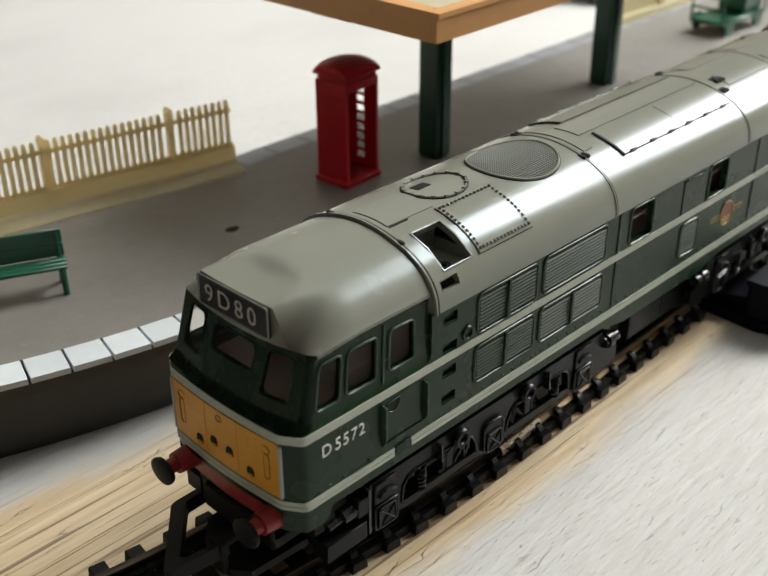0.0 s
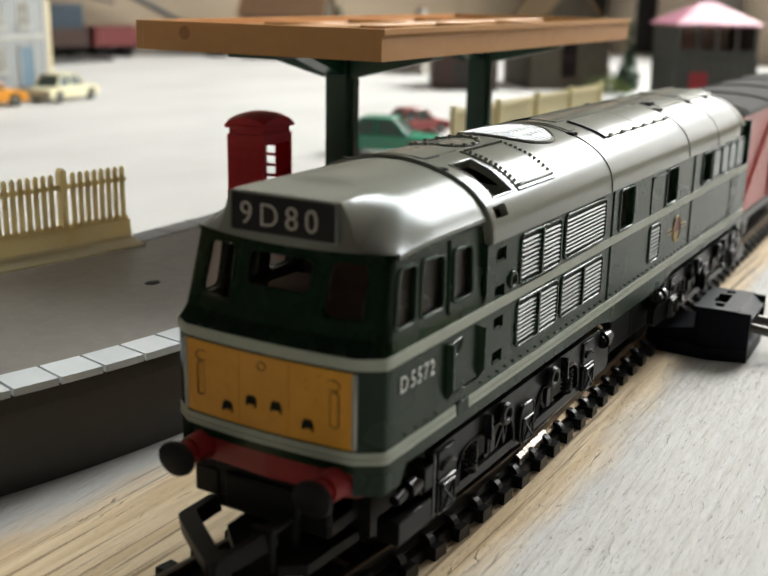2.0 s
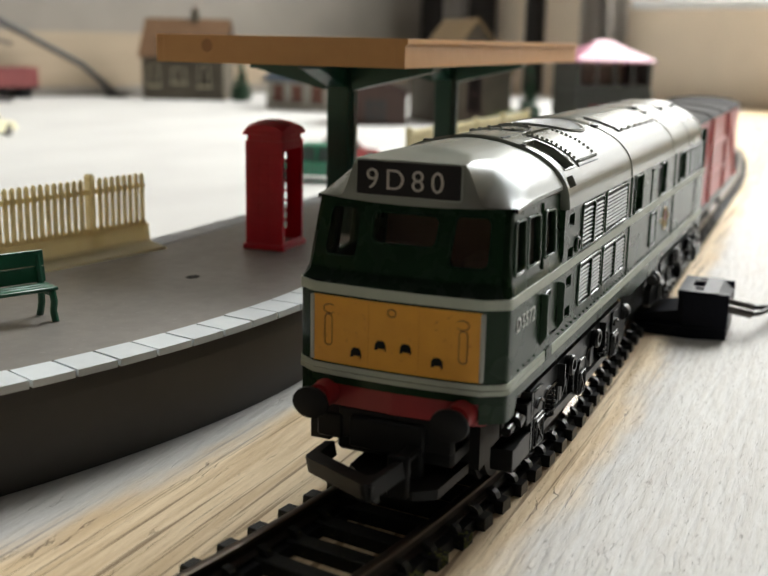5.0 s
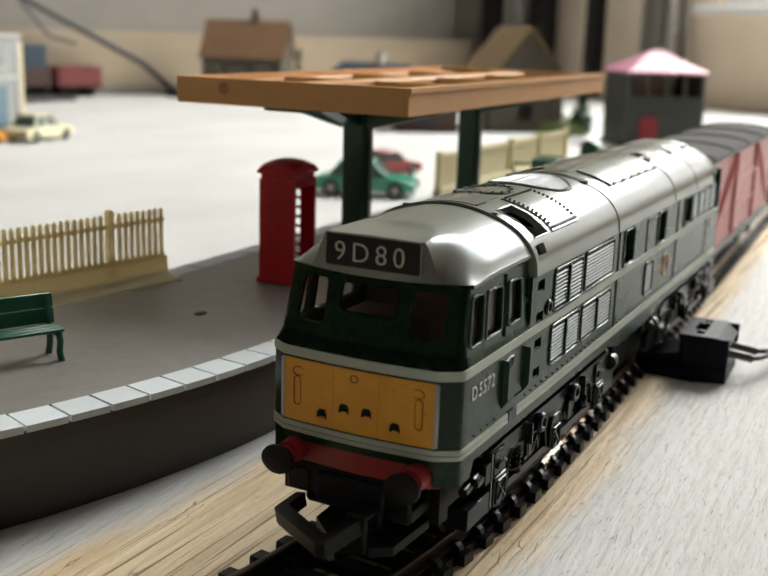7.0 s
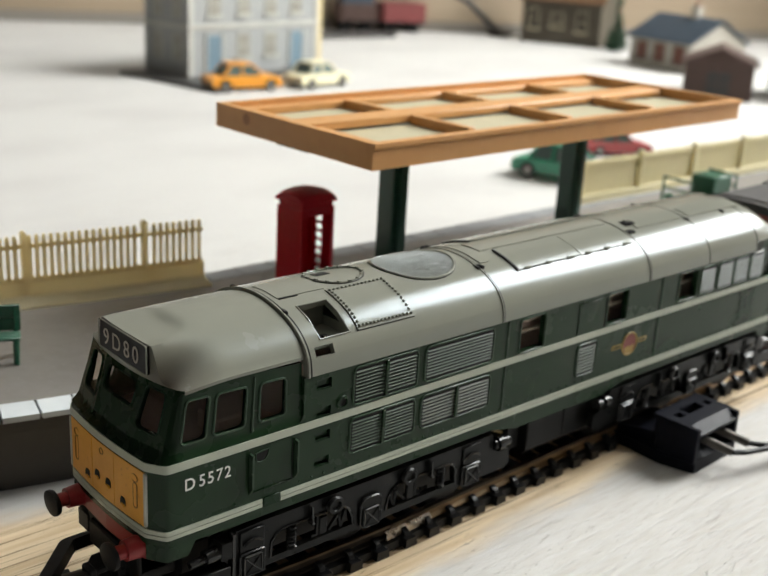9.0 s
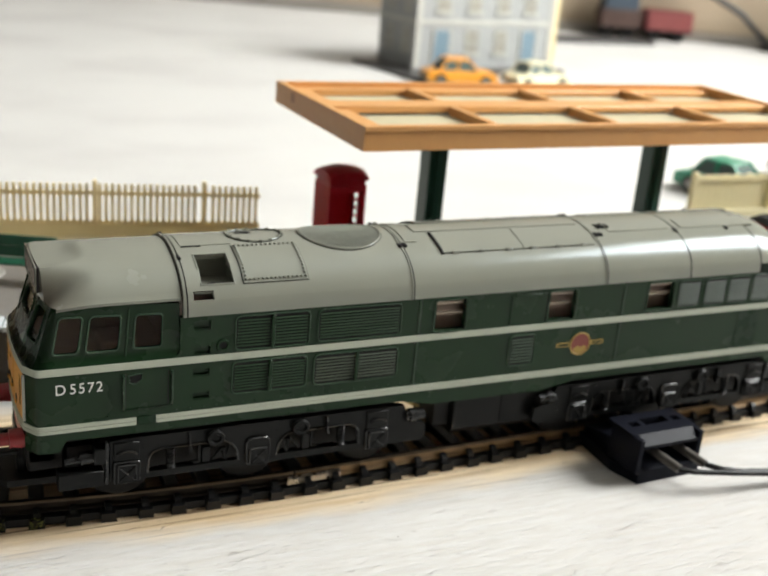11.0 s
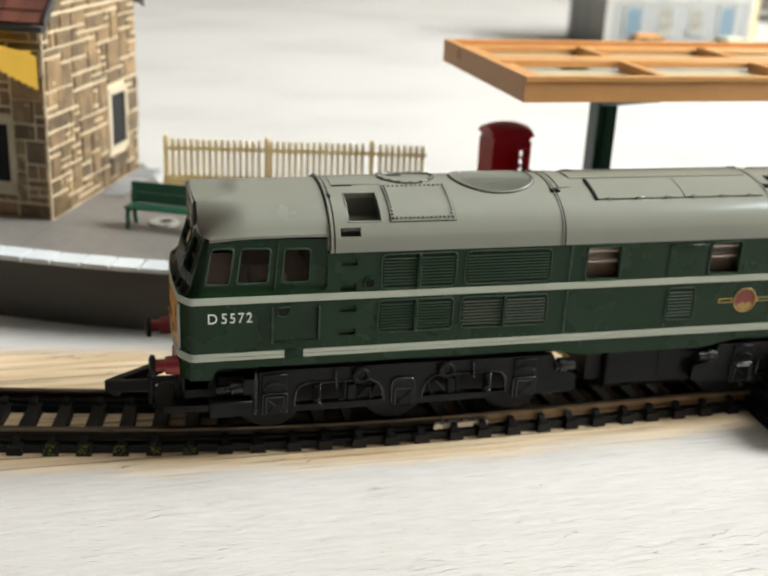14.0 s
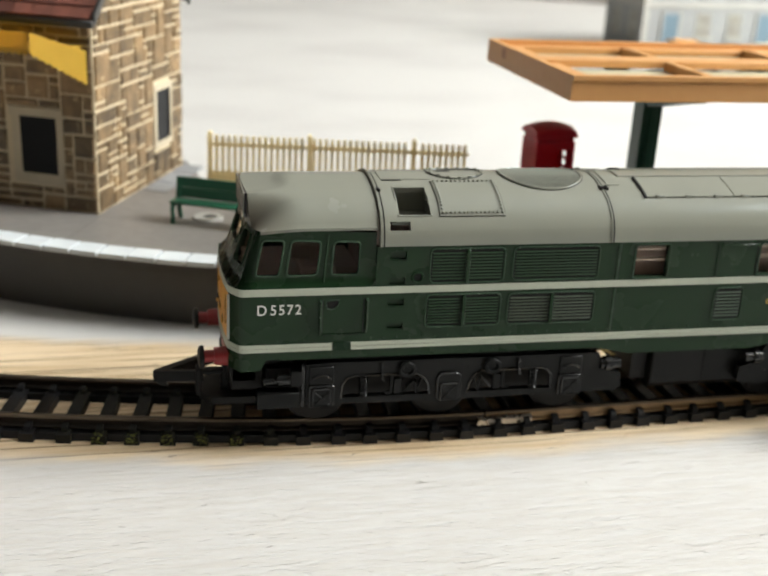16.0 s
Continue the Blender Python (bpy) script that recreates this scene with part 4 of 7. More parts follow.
def build_body():
    wins = [(9.36, 10.16, 4.14, 4.9), (12.56, 13.32, 4.15, 4.9), (15.62, 16.42, 4.18, 4.9)]
    steps = [(3.5, 3.87, 4.66, 4.88), (3.5, 3.87, 4.08, 4.28), (3.5, 3.87, 3.57, 3.77), (3.5, 3.87, 3.01, 3.21)]
    cabs = [(0.5, 3.2, 4.08, 5.0), (L - 1.9, L - 0.4, 4.08, 5.0)]
    for side in (-1, 1):
        bm = B()
        holes = wins + cabs + (steps if side < 0 else [])
        sheet(bm, lambda a, c, k: (a, side * (S - 0.13 * k), c), [0.5, L - 0.4], [2.45, 5.0], holes, depth=True)
        bmesh.ops.recalc_face_normals(bm, faces=bm.faces)
        part("side_wall", bm, GREEN, loco, smooth=False)
        skirt = [(0.5, 2.449), (0.5, 2.13), (0.66, 2.13), (0.82, 2.4), (1.2, 2.38), (8.6, 2.37), (9.5, 2.19), (12.7, 2.19), (13.6, 2.37), (L - 1.0, 2.4), (L - 0.8, 2.13), (L - 0.4, 2.13), (L - 0.4, 2.449)]
        part("skirt", prism(B(), skirt, side * S, side * (S - 0.13), "y"), GREEN, loco, smooth=False)
        # front corners of the valance
    bm = band(FRONT_FULL, 2.449, 4.079, 0.0, 0.12)
    part("nose", bm, GREEN, loco)
    for s in (-1, 1):
        path = [p for p in FRONT_FULL if p[1] * s > 1.35]
        part("valance", band(path, 2.13, 2.448, 0.0, 0.12), GREEN, loco)
    part("lining_upper", band(AROUND, 3.91, 4.07, 0.022, 0.03), STRIPE, loco, "pale grey-green lining stripe")
    near_a = [(x, -y) for x, y in HALF if x < 0.6]
    near_a = [(2.27, -1.75)] + near_a + [(x, y) for x, y in HALF[::-1][1:]]
    for z0, z1, off in ((2.585, 2.66, 0.026), (2.672, 2.76, 0.022)):
        part("lining_lower", band(near_a, z0, z1, off, 0.03), STRIPE, loco, "pale grey-green lining stripe")
        part("lining_lower", band([(L - 0.4, -1.75), (2.7, -1.75)], z0, z1, off, 0.03), STRIPE, loco, "pale grey-green lining stripe")
    part("warning_panel", band(PANEL, 2.79, 3.87, 0.016, 0.02), YELLOW, loco, "warm yellow warning panel on the nose")
    for s in (-1, 1):
        bm = B()
        box(bm, -0.035, 0.03, s * 1.42 - 0.035, s * 1.42 + 0.035, 2.8, 3.86, bevel=0.015)
        part("panel_edge", bm, SILVER, loco, "worn silver edge strip")
    # raised outlines and lamp holes on the yellow panel
    def nose_x(y):
        return float(np.interp(abs(y), [0, 0.5, 1.0, 1.4], [-0.08, -0.07, -0.04, 0.0]))
    for y in (-0.42, 0.42):
        part("panel_rib", box(B(), nose_x(y) - 0.024, nose_x(y), y - 0.012, y + 0.012, 2.8, 3.86), YELLOW, loco)
    for y in (-1.13, 1.12):
        ring = [(nose_x(y) - 0.018, y + a, 3.32 + c) for a, c in rounded(0.13, 0.5, 0.06)]
        part("lamp_bracket", ring_bar(B(), ring, 0.011), YELLOW_LINE, loco)
        ring = [(nose_x(y) - 0.018, y * 0.98 + 0.11 * math.cos(t * math.pi / 6), 3.66 + 0.075 * math.sin(t * math.pi / 6)) for t in range(12)]
        part("lamp_ring", ring_bar(B(), ring, 0.010), YELLOW_LINE, loco)
    for y, z in ((0.62, 3.0), (0.2, 3.17), (-0.22, 3.17), (-0.73, 3.02)):
        bm = B()
        pts = [(-0.095, 0), (0.095, 0), (0.085, 0.1), (0.05, 0.15), (-0.05, 0.15), (-0.085, 0.1)]
        prism(bm, [(y + a, z - 0.06 + c) for a, c in pts], nose_x(y) - 0.0175, nose_x(y) - 0.03, "x")
        lamp = part("lamp_hole", bm, ROOF_LINE, loco, "dark lamp opening in the yellow panel", smooth=False)
        part("lamp_lip", box(B(), nose_x(y) - 0.06, nose_x(y) - 0.018, y - 0.075, y + 0.03, z - 0.075, z - 0.03), YELLOW, loco)
    part("catch", ring_bar(B(), [(nose_x(0) - 0.018, 0.02 + 0.07 * math.cos(t * math.pi / 6), 3.72 + 0.06 * math.sin(t * math.pi / 6)) for t in range(12)], 0.010), YELLOW_LINE, loco)


def quad_at(p00, p10, p11, p01, depth):
    """A flat or twisted panel between four corners, with a second layer behind."""
    a, b, c, d = (Vector(p) for p in (p00, p10, p11, p01))

    def where(s, t, k):
        return a * (1 - s) * (1 - t) + b * s * (1 - t) + c * s * t + d * (1 - s) * t + Vector(depth) * k
    return where


def pane_at(where, h, grow=0.0):
    bm = B()
    s0, s1, t0, t1 = h[0] - grow, h[1] + grow, h[2] - grow, h[3] + grow
    sheet(bm, lambda s, t, k: where(s, t, 0.45 + 0.25 * k), [s0, s1], [t0, t1], depth=True)
    bmesh.ops.recalc_face_normals(bm, faces=bm.faces)
    return bm


def cab_side_point(X, Z, side, k=0):
    """The cab side in plan x and height, leaning in and flaring out at the waist."""
    q = max(0.0, 1 - (Z - 4.081) / 0.24)
    x = X + 0.26 * (Z - 4.081) / 1.29 * (1 - (X - 0.42) / 2.78)
    t = (Z - 4.081) / 1.29
    y = 1.695 - 0.055 * t - 0.03 * t * (1 - (X - 0.42) / 2.78) + 0.052 * q * q
    z = Z if Z < 4.4 else 4.4 + (Z - 4.4) * (5.385 - 0.037 * (x - 0.6) - 4.4) / 0.97
    return Vector((x, side * (y - 0.11 * k), z))


def build_cab():
    for side in (-1, 1):
        flare = sheet(B(), lambda a, c, k: cab_side_point(a, c, side, k), [0.42, 1.3, 2.2, 3.2], [4.081 + 0.04 * k for k in range(6)] + [4.3], depth=True)
        bmesh.ops.recalc_face_normals(flare, faces=flare.faces)
        part("waist", flare, GREEN, loco)
        wins = [(0.49, 1.02), (1.17, 1.87), (2.18, 2.81)]
        holes = [moved(rounded(c - a, 0.8, 0.1), (a + c) / 2, 4.74) for a, c in wins]
        wall = part("cab_side", plate(B(), [(0.42, 4.3), (1.05, 4.3), (2.0, 4.3), (3.2, 4.3), (3.2, 5.37), (2.0, 5.37), (1.05, 5.37), (0.42, 5.37)], holes, lambda a, c, k: cab_side_point(a, c, side, k)), GREEN, loco, smooth=False)
        for h, (a, c) in zip(holes, wins):
            bm = B()
            sheet(bm, lambda s, t, k: cab_side_point(s, t, side, 0.5 + 0.3 * k), [a - 0.03, c + 0.03], [4.33, 5.18], depth=True)
            bmesh.ops.recalc_face_normals(bm, faces=bm.faces)
            ob = part("cab_window", bm, CAB_GLASS, loco, "tinted side window")
            ob.visible_shadow = False
            part("frame", ring_bar(B(), [cab_side_point(p[0], p[1], side, -0.12) for p in h], 0.026), GREEN_EDGE, ob)
        part("pillar_strip", tube(B(), [cab_side_point(2.03, z, side, -0.03) for z in (4.2, 4.5, 4.8, 5.1, 5.3)], 0.03, 6), GREEN, loco)
        part("recess_corner", prism(B(), [(3.2, 4.082), (3.2, 4.24), (3.17, 4.16), (3.12, 4.11), (3.03, 4.082)], side * 1.745, side * 1.66, "y"), GREEN, loco, smooth=False)
        # corner pillar
        bm = B()
        rows = []
        for k in range(8):
            t = k / 7
            Z = 4.081 + 1.255 * t
            q = cab_side_point(0.42, Z, side)
            flare = 0.055 * max(0, 1 - t / 0.14) ** 2
            e = Vector((0.2 + 0.38 * t - flare, side * (1.6 - 0.1 * t + flare), q.z))
            m = (q + e) / 2 + Vector((-0.02, side * 0.03, 0))
            rows.append([bm.verts.new(v) for v in (q + Vector((0.03, 0, 0)), q, m, e, e + Vector((0.05, -side * 0.02, 0)))])
        for r, s in zip(rows, rows[1:]):
            for j in range(4):
                bm.faces.new((r[j], r[j + 1], s[j + 1], s[j]))
        bmesh.ops.solidify(bm, geom=bm.faces[:], thickness=0.05)
        bmesh.ops.recalc_face_normals(bm, faces=bm.faces)
        part("pillar", bm, GREEN, loco)
    w = [(0.2, 1.6), (0.02, 0.62), (0.02, -0.62), (0.2, -1.6)]
    t = [(0.58, 1.5), (0.44, 0.7), (0.44, -0.7), (0.58, -1.5)]
    for k, h in ((0, (0.22, 0.88, 0.3, 0.89)), (1, (0.1, 0.9, 0.5, 0.87)), (2, (0.12, 0.78, 0.3, 0.89))):
        where = quad_at((*w[k], 4.081), (*w[k + 1], 4.081), (*t[k + 1], 5.36), (*t[k], 5.36), (0.1, 0, 0))
        wide = (w[k][1] - w[k + 1][1])
        loop = [((h[0] + h[1]) / 2 + a / wide, (h[2] + h[3]) / 2 + c / 1.28) for a, c in rounded((h[1] - h[0]) * wide, (h[3] - h[2]) * 1.28, 0.12)]
        part("windscreen_panel", plate(B(), [(0, 0), (1, 0), (1, 1), (0, 1)], [loop], where), GREEN_DARK, loco, smooth=False)
        ob = part("windscreen", pane_at(where, h), CAB_GLASS, loco, "tinted windscreen")
        ob.visible_shadow = False
        part("frame", ring_bar(B(), [where(a, c, -0.05) for a, c in loop], 0.018), GREEN_DARK, ob)
    # concave sweep from the nose up to the windscreens
    rows = []
    bm = B()
    for k in range(6):
        u = k / 5
        tt = 0.15 * u
        o = 0.075 * (1 - u) ** 2
        pts = [(w[j][0] + (t[j][0] - w[j][0]) * tt - o, w[j][1] + (t[j][1] - w[j][1]) * tt + (o * 0.8 if j == 0 else -o * 0.8 if j == 3 else 0), 4.081 + 1.28 * tt) for j in range(4)]
        rows.append([bm.verts.new(v) for v in pts])
    for r, s in zip(rows, rows[1:]):
        for j in range(3):
            bm.faces.new((r[j], r[j + 1], s[j + 1], s[j]))
    bmesh.ops.solidify(bm, geom=bm.faces[:], thickness=0.03)
    bmesh.ops.recalc_face_normals(bm, faces=bm.faces)
    part("waist", bm, GREEN_DARK, loco)
    part("nose_ledge", prism(B(), [(0.5, -1.74), (0.2, -1.66), (0.05, -1.5), (-0.03, -0.9), (-0.06, 0), (-0.03, 0.9), (0.05, 1.5), (0.2, 1.66), (0.5, 1.74)], 4.0, 4.0795, "z"), GREEN_DARK, loco, smooth=False)
    part("cab_floor", box(B(), 0.55, 3.1, -1.5, 1.5, 3.9, 3.96), INNER, loco)
    part("bulkhead", box(B(), 3.21, 3.3, -1.6, 1.6, 2.5, 5.4), INNER, loco, "brown bulkhead behind the cab")
    part("engine_casing", box(B(), 3.32, L - 1.95, -0.9, 0.9, 2.5, 5.3), INNER, loco, "brown casing seen through the windows")
    for side in (-1, 1):
        part("seat", box(B(), 1.6, 2.4, side * 0.5, side * 1.2, 3.962, 4.35, bevel=0.05), INNER, loco)


def cab_roof():
    """The dome over the cab, scooped beside the headcode box."""
    def front(y):
        return 0.40 + 0.17 * (abs(y) / 1.6) ** 2.2 + 0.07 * max(0.0, (abs(y) - 1.42) / 0.245) ** 3

    ny, nx = 56, 30
    ys = [-1.665 + 3.33 * k / ny for k in range(ny + 1)]

    def edge_z(x):
        return 5.36 - 0.035 * (x - 0.6)

    def height(x, y):
        full = max(roof_z(y), edge_z(x))
        u = max(0.0, min(1.0, (x - front(y)) / 1.1))
        rise = math.sin(u * math.pi / 2) ** 0.85
        scoop = edge_z(x) + (full - edge_z(x)) * rise
        top = min(full, 6.0 + 0.085 * min(1.0, max(0.0, (x - 0.4) / 1.7)) + 0.03 * u - 0.02 * (abs(y) / 0.9) ** 2)
        t = max(0.0, min(1.0, (1.22 - abs(y)) / 0.34))
        t = t * t * (3 - 2 * t)
        fade = max(0.0, min(1.0, (2.1 - x) / 0.7))
        peak = min(full, (top + scoop + math.sqrt((top - scoop) ** 2 + 0.0016)) / 2)
        blend = scoop + max(0.0, peak - scoop) * t
        return blend * fade + max(blend, scoop) * (1 - fade) if u < 1 else full * (1 - fade) + blend * fade

    bm = B()
    grid = []
    for y in ys:
        row = []
        f = front(y)
        for k in range(nx + 1):
            q = (k / nx) ** 1.3
            x = f + (3.22 - f) * q
            row.append(bm.verts.new((x, y, height(x, y))))
        grid.append(row)
    lows = [bm.verts.new((front(y), y, 5.31 + 0.05 * (abs(y) / 1.6) ** 2)) for y in ys]
    under = [bm.verts.new((3.22, y, 5.25)) for y in ys]
    for i in range(ny):
        for k in range(nx):
            bm.faces.new((grid[i][k], grid[i][k + 1], grid[i + 1][k + 1], grid[i + 1][k]))
        bm.faces.new((lows[i], grid[i][0], grid[i + 1][0], lows[i + 1]))
        bm.faces.new((grid[i][nx], under[i], under[i + 1], grid[i + 1][nx]))
    for i, s in ((0, -1), (ny, 1)):
        # lip down over the cab side
        out = [bm.verts.new((v.co.x, v.co.y + s * 0.012, v.co.z - 0.012)) for v in grid[i]]
        low = [bm.verts.new((v.co.x, v.co.y + s * 0.012, v.co.z - 0.075)) for v in grid[i]]
        inn = [bm.verts.new((v.co.x, v.co.y - s * 0.1, v.co.z - 0.075)) for v in grid[i]]
        for r, q in ((grid[i], out), (out, low), (low, inn)):
            for k in range(nx):
                bm.faces.new((r[k], r[k + 1], q[k + 1], q[k]))
    bmesh.ops.remove_doubles(bm, verts=bm.verts, dist=0.004)
    bmesh.ops.recalc_face_normals(bm, faces=bm.faces)
    for f in bm.faces:
        if f.normal.z < -0.2:
            f.normal_flip()
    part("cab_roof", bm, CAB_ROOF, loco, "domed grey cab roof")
    part("headcode_box", prism(B(), [(0.37, 5.44), (0.43, 5.44), (0.43, 5.985), (0.39, 5.97)], -0.86, 0.86, "y"), HEADBOX, loco, "black headcode panel", smooth=False)
    ring = [(0.365, a, 5.71 + c) for a, c in rounded(1.75, 0.55, 0.05, 3)]
    part("headcode_frame", ring_bar(B(), ring, 0.016), ROOF, loco)


def writing(text, size, m, mat, parent, name, label, spread=1.0, width=None, weight=0.0):
    """Raised letters in the built-in font, lying in the x, y plane of m (cm)."""
    cu = bpy.data.curves.new(name, "FONT")
    cu.body, cu.size, cu.extrude, cu.space_character = text, size, 0.006, spread
    cu.align_x, cu.offset = "LEFT", weight
    tmp = bpy.data.objects.new(name, cu)
    scene.collection.objects.link(tmp)
    dg = bpy.context.evaluated_depsgraph_get()
    me = bpy.data.meshes.new_from_object(tmp.evaluated_get(dg))
    bpy.data.objects.remove(tmp)
    xs = [v.co.x for v in me.vertices]
    lo, hi = min(xs), max(xs)
    k = (width / (hi - lo)) if width else 1.0
    for v in me.vertices:
        p = m @ Vector(((v.co.x - lo) * k, v.co.y, v.co.z))
        v.co = p * 0.01
    me.materials.clear()
    me.materials.append(mat)
    me.name = name
    ob = new(name, me)
    ob.parent = parent
    return tagged(ob, label)


def build_roof():
    bm = B()
    holes = [(3.68, 4.42, arc_of(-1.54), arc_of(-0.78)), (3.48, 3.93, arc_of(-1.7), arc_of(-1.615))]
    cuts = [float(s) for s in ARC_S]
    sheet(bm, lambda a, c, k: on_roof(a, c, 0.03 - 0.13 * k), [3.25, 8.72, 14.2, 16.88, L - 1.8], cuts, holes, depth=True)
    bmesh.ops.recalc_face_normals(bm, faces=bm.faces)
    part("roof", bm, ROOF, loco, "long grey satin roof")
    # rear dome
    bm = B()
    prev = None
    for k in range(9):
        u = k / 8
        x = L - 1.81 + 1.5 * u
        drop = 1 - 0.75 * (1 - math.cos(u * math.pi / 2)) ** 1.6
        ring = []
        for y, z in zip(ARC_Y, ARC_Z):
            ring.append(bm.verts.new((x, y * (1 - 0.1 * u * u), 5.25 + (max(z, 5.25) - 5.25) * drop)))
        if prev:
            for j in range(len(ring) - 1):
                bm.faces.new((prev[j], prev[j + 1], ring[j + 1], ring[j]))
        prev = ring
    bm.faces.new(prev)
    bmesh.ops.remove_doubles(bm, verts=bm.verts, dist=0.003)
    bmesh.ops.recalc_face_normals(bm, faces=bm.faces)
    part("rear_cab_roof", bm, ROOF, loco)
    part("end_wall", box(B(), L - 0.42, L - 0.3, -1.74, 1.74, 2.2, 5.28), GREEN_DARK, loco)
    for side in (-1, 1):
        part("rear_cab_side", box(B(), L - 1.88, L - 0.45, side * 1.5, side * 1.6, 4.08, 5.26), GREEN_DARK, loco)
        part("rear_door", box(B(), L - 2.25, L - 1.5, side * 1.753, side * 1.765, 2.8, 3.88), GREEN_DARK, loco, "darker door panel at the rear cab")
    part("fan_well", box(B(), 3.55, 4.55, -1.55, -0.5, 5.42, 5.48), ROOF, loco, "grey floor of the open roof hatch")
    part("well_side", box(B(), 4.5, 4.56, -1.4, -0.5, 5.484, 5.68), ROOF, loco)
    part("well_back", box(B(), 3.55, 4.495, -0.62, -0.56, 5.484, 5.93), ROOF, loco)
    bm = B()
    rod(bm, (4.0, -1.3, 5.481), (4.0, -1.3, 5.53), 0.13, 14)
    rod(bm, (4.0, -1.3, 5.53), (4.0, -1.3, 5.57), 0.06, 10)
    part("screw", bm, DUSTY, loco)
    part("hatch_lip", ring_bar(B(), [on_roof(x, arc_of(y), 0.03) for x, y in ((3.68, -0.78), (4.05, -0.78), (4.42, -0.78), (4.42, -1.15), (4.42, -1.54), (4.05, -1.54), (3.68, -1.54), (3.68, -1.15))], 0.025), ROOF, loco)
    for x, w, off, m in ((3.285, 0.04, 0.055, ROOF), (3.345, 0.03, 0.036, ROOF_LINE), (8.72, 0.035, 0.037, ROOF_LINE), (8.68, 0.03, 0.05, ROOF), (14.2, 0.035, 0.037, ROOF_LINE), (14.16, 0.03, 0.048, ROOF), (16.88, 0.035, 0.037, ROOF_LINE), (L - 1.81, 0.035, 0.037, ROOF_LINE)):
        part("seam", roof_seam(x, w, off), m, loco, "dark roof seam" if m is ROOF_LINE else "")
    for x in (3.34, 8.66, 14.3, 16.86, 18.6):
        for s in (-1, 1):
            for d in (0, 0.13) if x in (8.66, 14.3) else (0,):
                p = on_roof(x + d, arc_of(s * 0.84), 0.03)
                part("lifting_lug", box(B(), p.x - 0.045, p.x + 0.045, p.y - 0.1, p.y + 0.1, p.z - 0.05, p.z + 0.035, bevel=0.015), ROOF_LINE, loco)
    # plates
    # A slightly larger black sheet paints a shadow round the riveted plate.
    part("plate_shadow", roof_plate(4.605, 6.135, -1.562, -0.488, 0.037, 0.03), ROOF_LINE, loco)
    part("riveted_plate", roof_plate(4.62, 6.12, -1.55, -0.5, 0.055), ROOF, loco)
    bm = B()
    for x0, y0, x1, y1, n in ((4.68, -1.5, 6.06, -1.5, 14), (4.68, -0.56, 6.06, -0.56, 13), (4.68, -1.5, 4.68, -0.56, 11), (6.06, -1.5, 6.06, -0.56, 11)):
        for k in range(n + 1):
            x = x0 + (x1 - x0) * k / n
            s = arc_of(y0) + (arc_of(y1) - arc_of(y0)) * k / n
            rod(bm, on_roof(x, s, 0.05), on_roof(x, s, 0.095), 0.036, 6, 0.022)
    part("rivets", bm, ROOF, loco)
    part("front_plate", roof_plate(3.48, 4.65, -0.42, 0.42, 0.045), ROOF, loco)
    part("front_plate_slot", roof_plate(3.5, 3.95, -0.47, -0.435, 0.05), ROOF_LINE, loco)
    for cx, cy, rx, ry, r, nm in ((5.35, 0.16, 0.66, 0.54, 0.022, "exhaust_ring"), (7.42, -0.06, 1.0, 0.84, 0.03, "fan_ring")):
        ring = [on_roof(cx + rx * math.cos(t * math.pi / 24), arc_of(cy + ry * math.sin(t * math.pi / 24)), 0.045) for t in range(48)]
        part(nm, ring_bar(B(), ring, r), ROOF, loco)
        # A black outer ring paints the shadow beside each raised ring.
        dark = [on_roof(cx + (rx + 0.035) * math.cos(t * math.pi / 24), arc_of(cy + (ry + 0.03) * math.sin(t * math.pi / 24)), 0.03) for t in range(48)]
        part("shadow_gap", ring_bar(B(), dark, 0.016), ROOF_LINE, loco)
    bm = B()
    for t in range(16):
        a = t * math.pi / 8
        q = on_roof(5.35 + 0.66 * math.cos(a), arc_of(0.16 + 0.54 * math.sin(a)), 0.05)
        box(bm, q.x - 0.03, q.x + 0.03, q.y - 0.03, q.y + 0.03, q.z - 0.02, q.z + 0.035)
    part("ring_bolts", bm, ROOF, loco)
    part("exhaust_port", roof_plate(4.95, 5.3, 0.2, 0.42, 0.04), ROOF_LINE, loco, "dark exhaust opening")
    disc = B()
    mid = disc.verts.new(on_roof(7.42, arc_of(-0.06), 0.034))
    rings = [[disc.verts.new(on_roof(7.42 + q * 0.98 * math.cos(t * math.pi / 20), arc_of(-0.06 + q * 0.82 * math.sin(t * math.pi / 20)), 0.034)) for t in range(40)] for q in (0.33, 0.66, 1.0)]
    for k in range(40):
        disc.faces.new((mid, rings[0][k], rings[0][(k + 1) % 40]))
        for a, c in zip(rings, rings[1:]):
            disc.faces.new((a[k], c[k], c[(k + 1) % 40], a[(k + 1) % 40]))
    bmesh.ops.solidify(disc, geom=disc.faces[:], thickness=-0.01)
    part("fan_shade", disc, MESH_BACK, loco, "grille ground under the fan mesh")
    # fan mesh: crossed wires
    bm = B()
    for k in range(-14, 15):
        o = k * 0.066
        h = math.sqrt(max(0, 1 - (o / 0.98) ** 2))
        tube(bm, [on_roof(7.42 + o, arc_of(-0.06 + 0.8 * h * q), 0.042) for q in (-1, -0.6, -0.2, 0.2, 0.6, 1)], 0.013, 4)
        o2 = k * 0.055
        h2 = math.sqrt(max(0, 1 - (o2 / 0.82) ** 2))
        w = arc_of(-0.06 + o2)
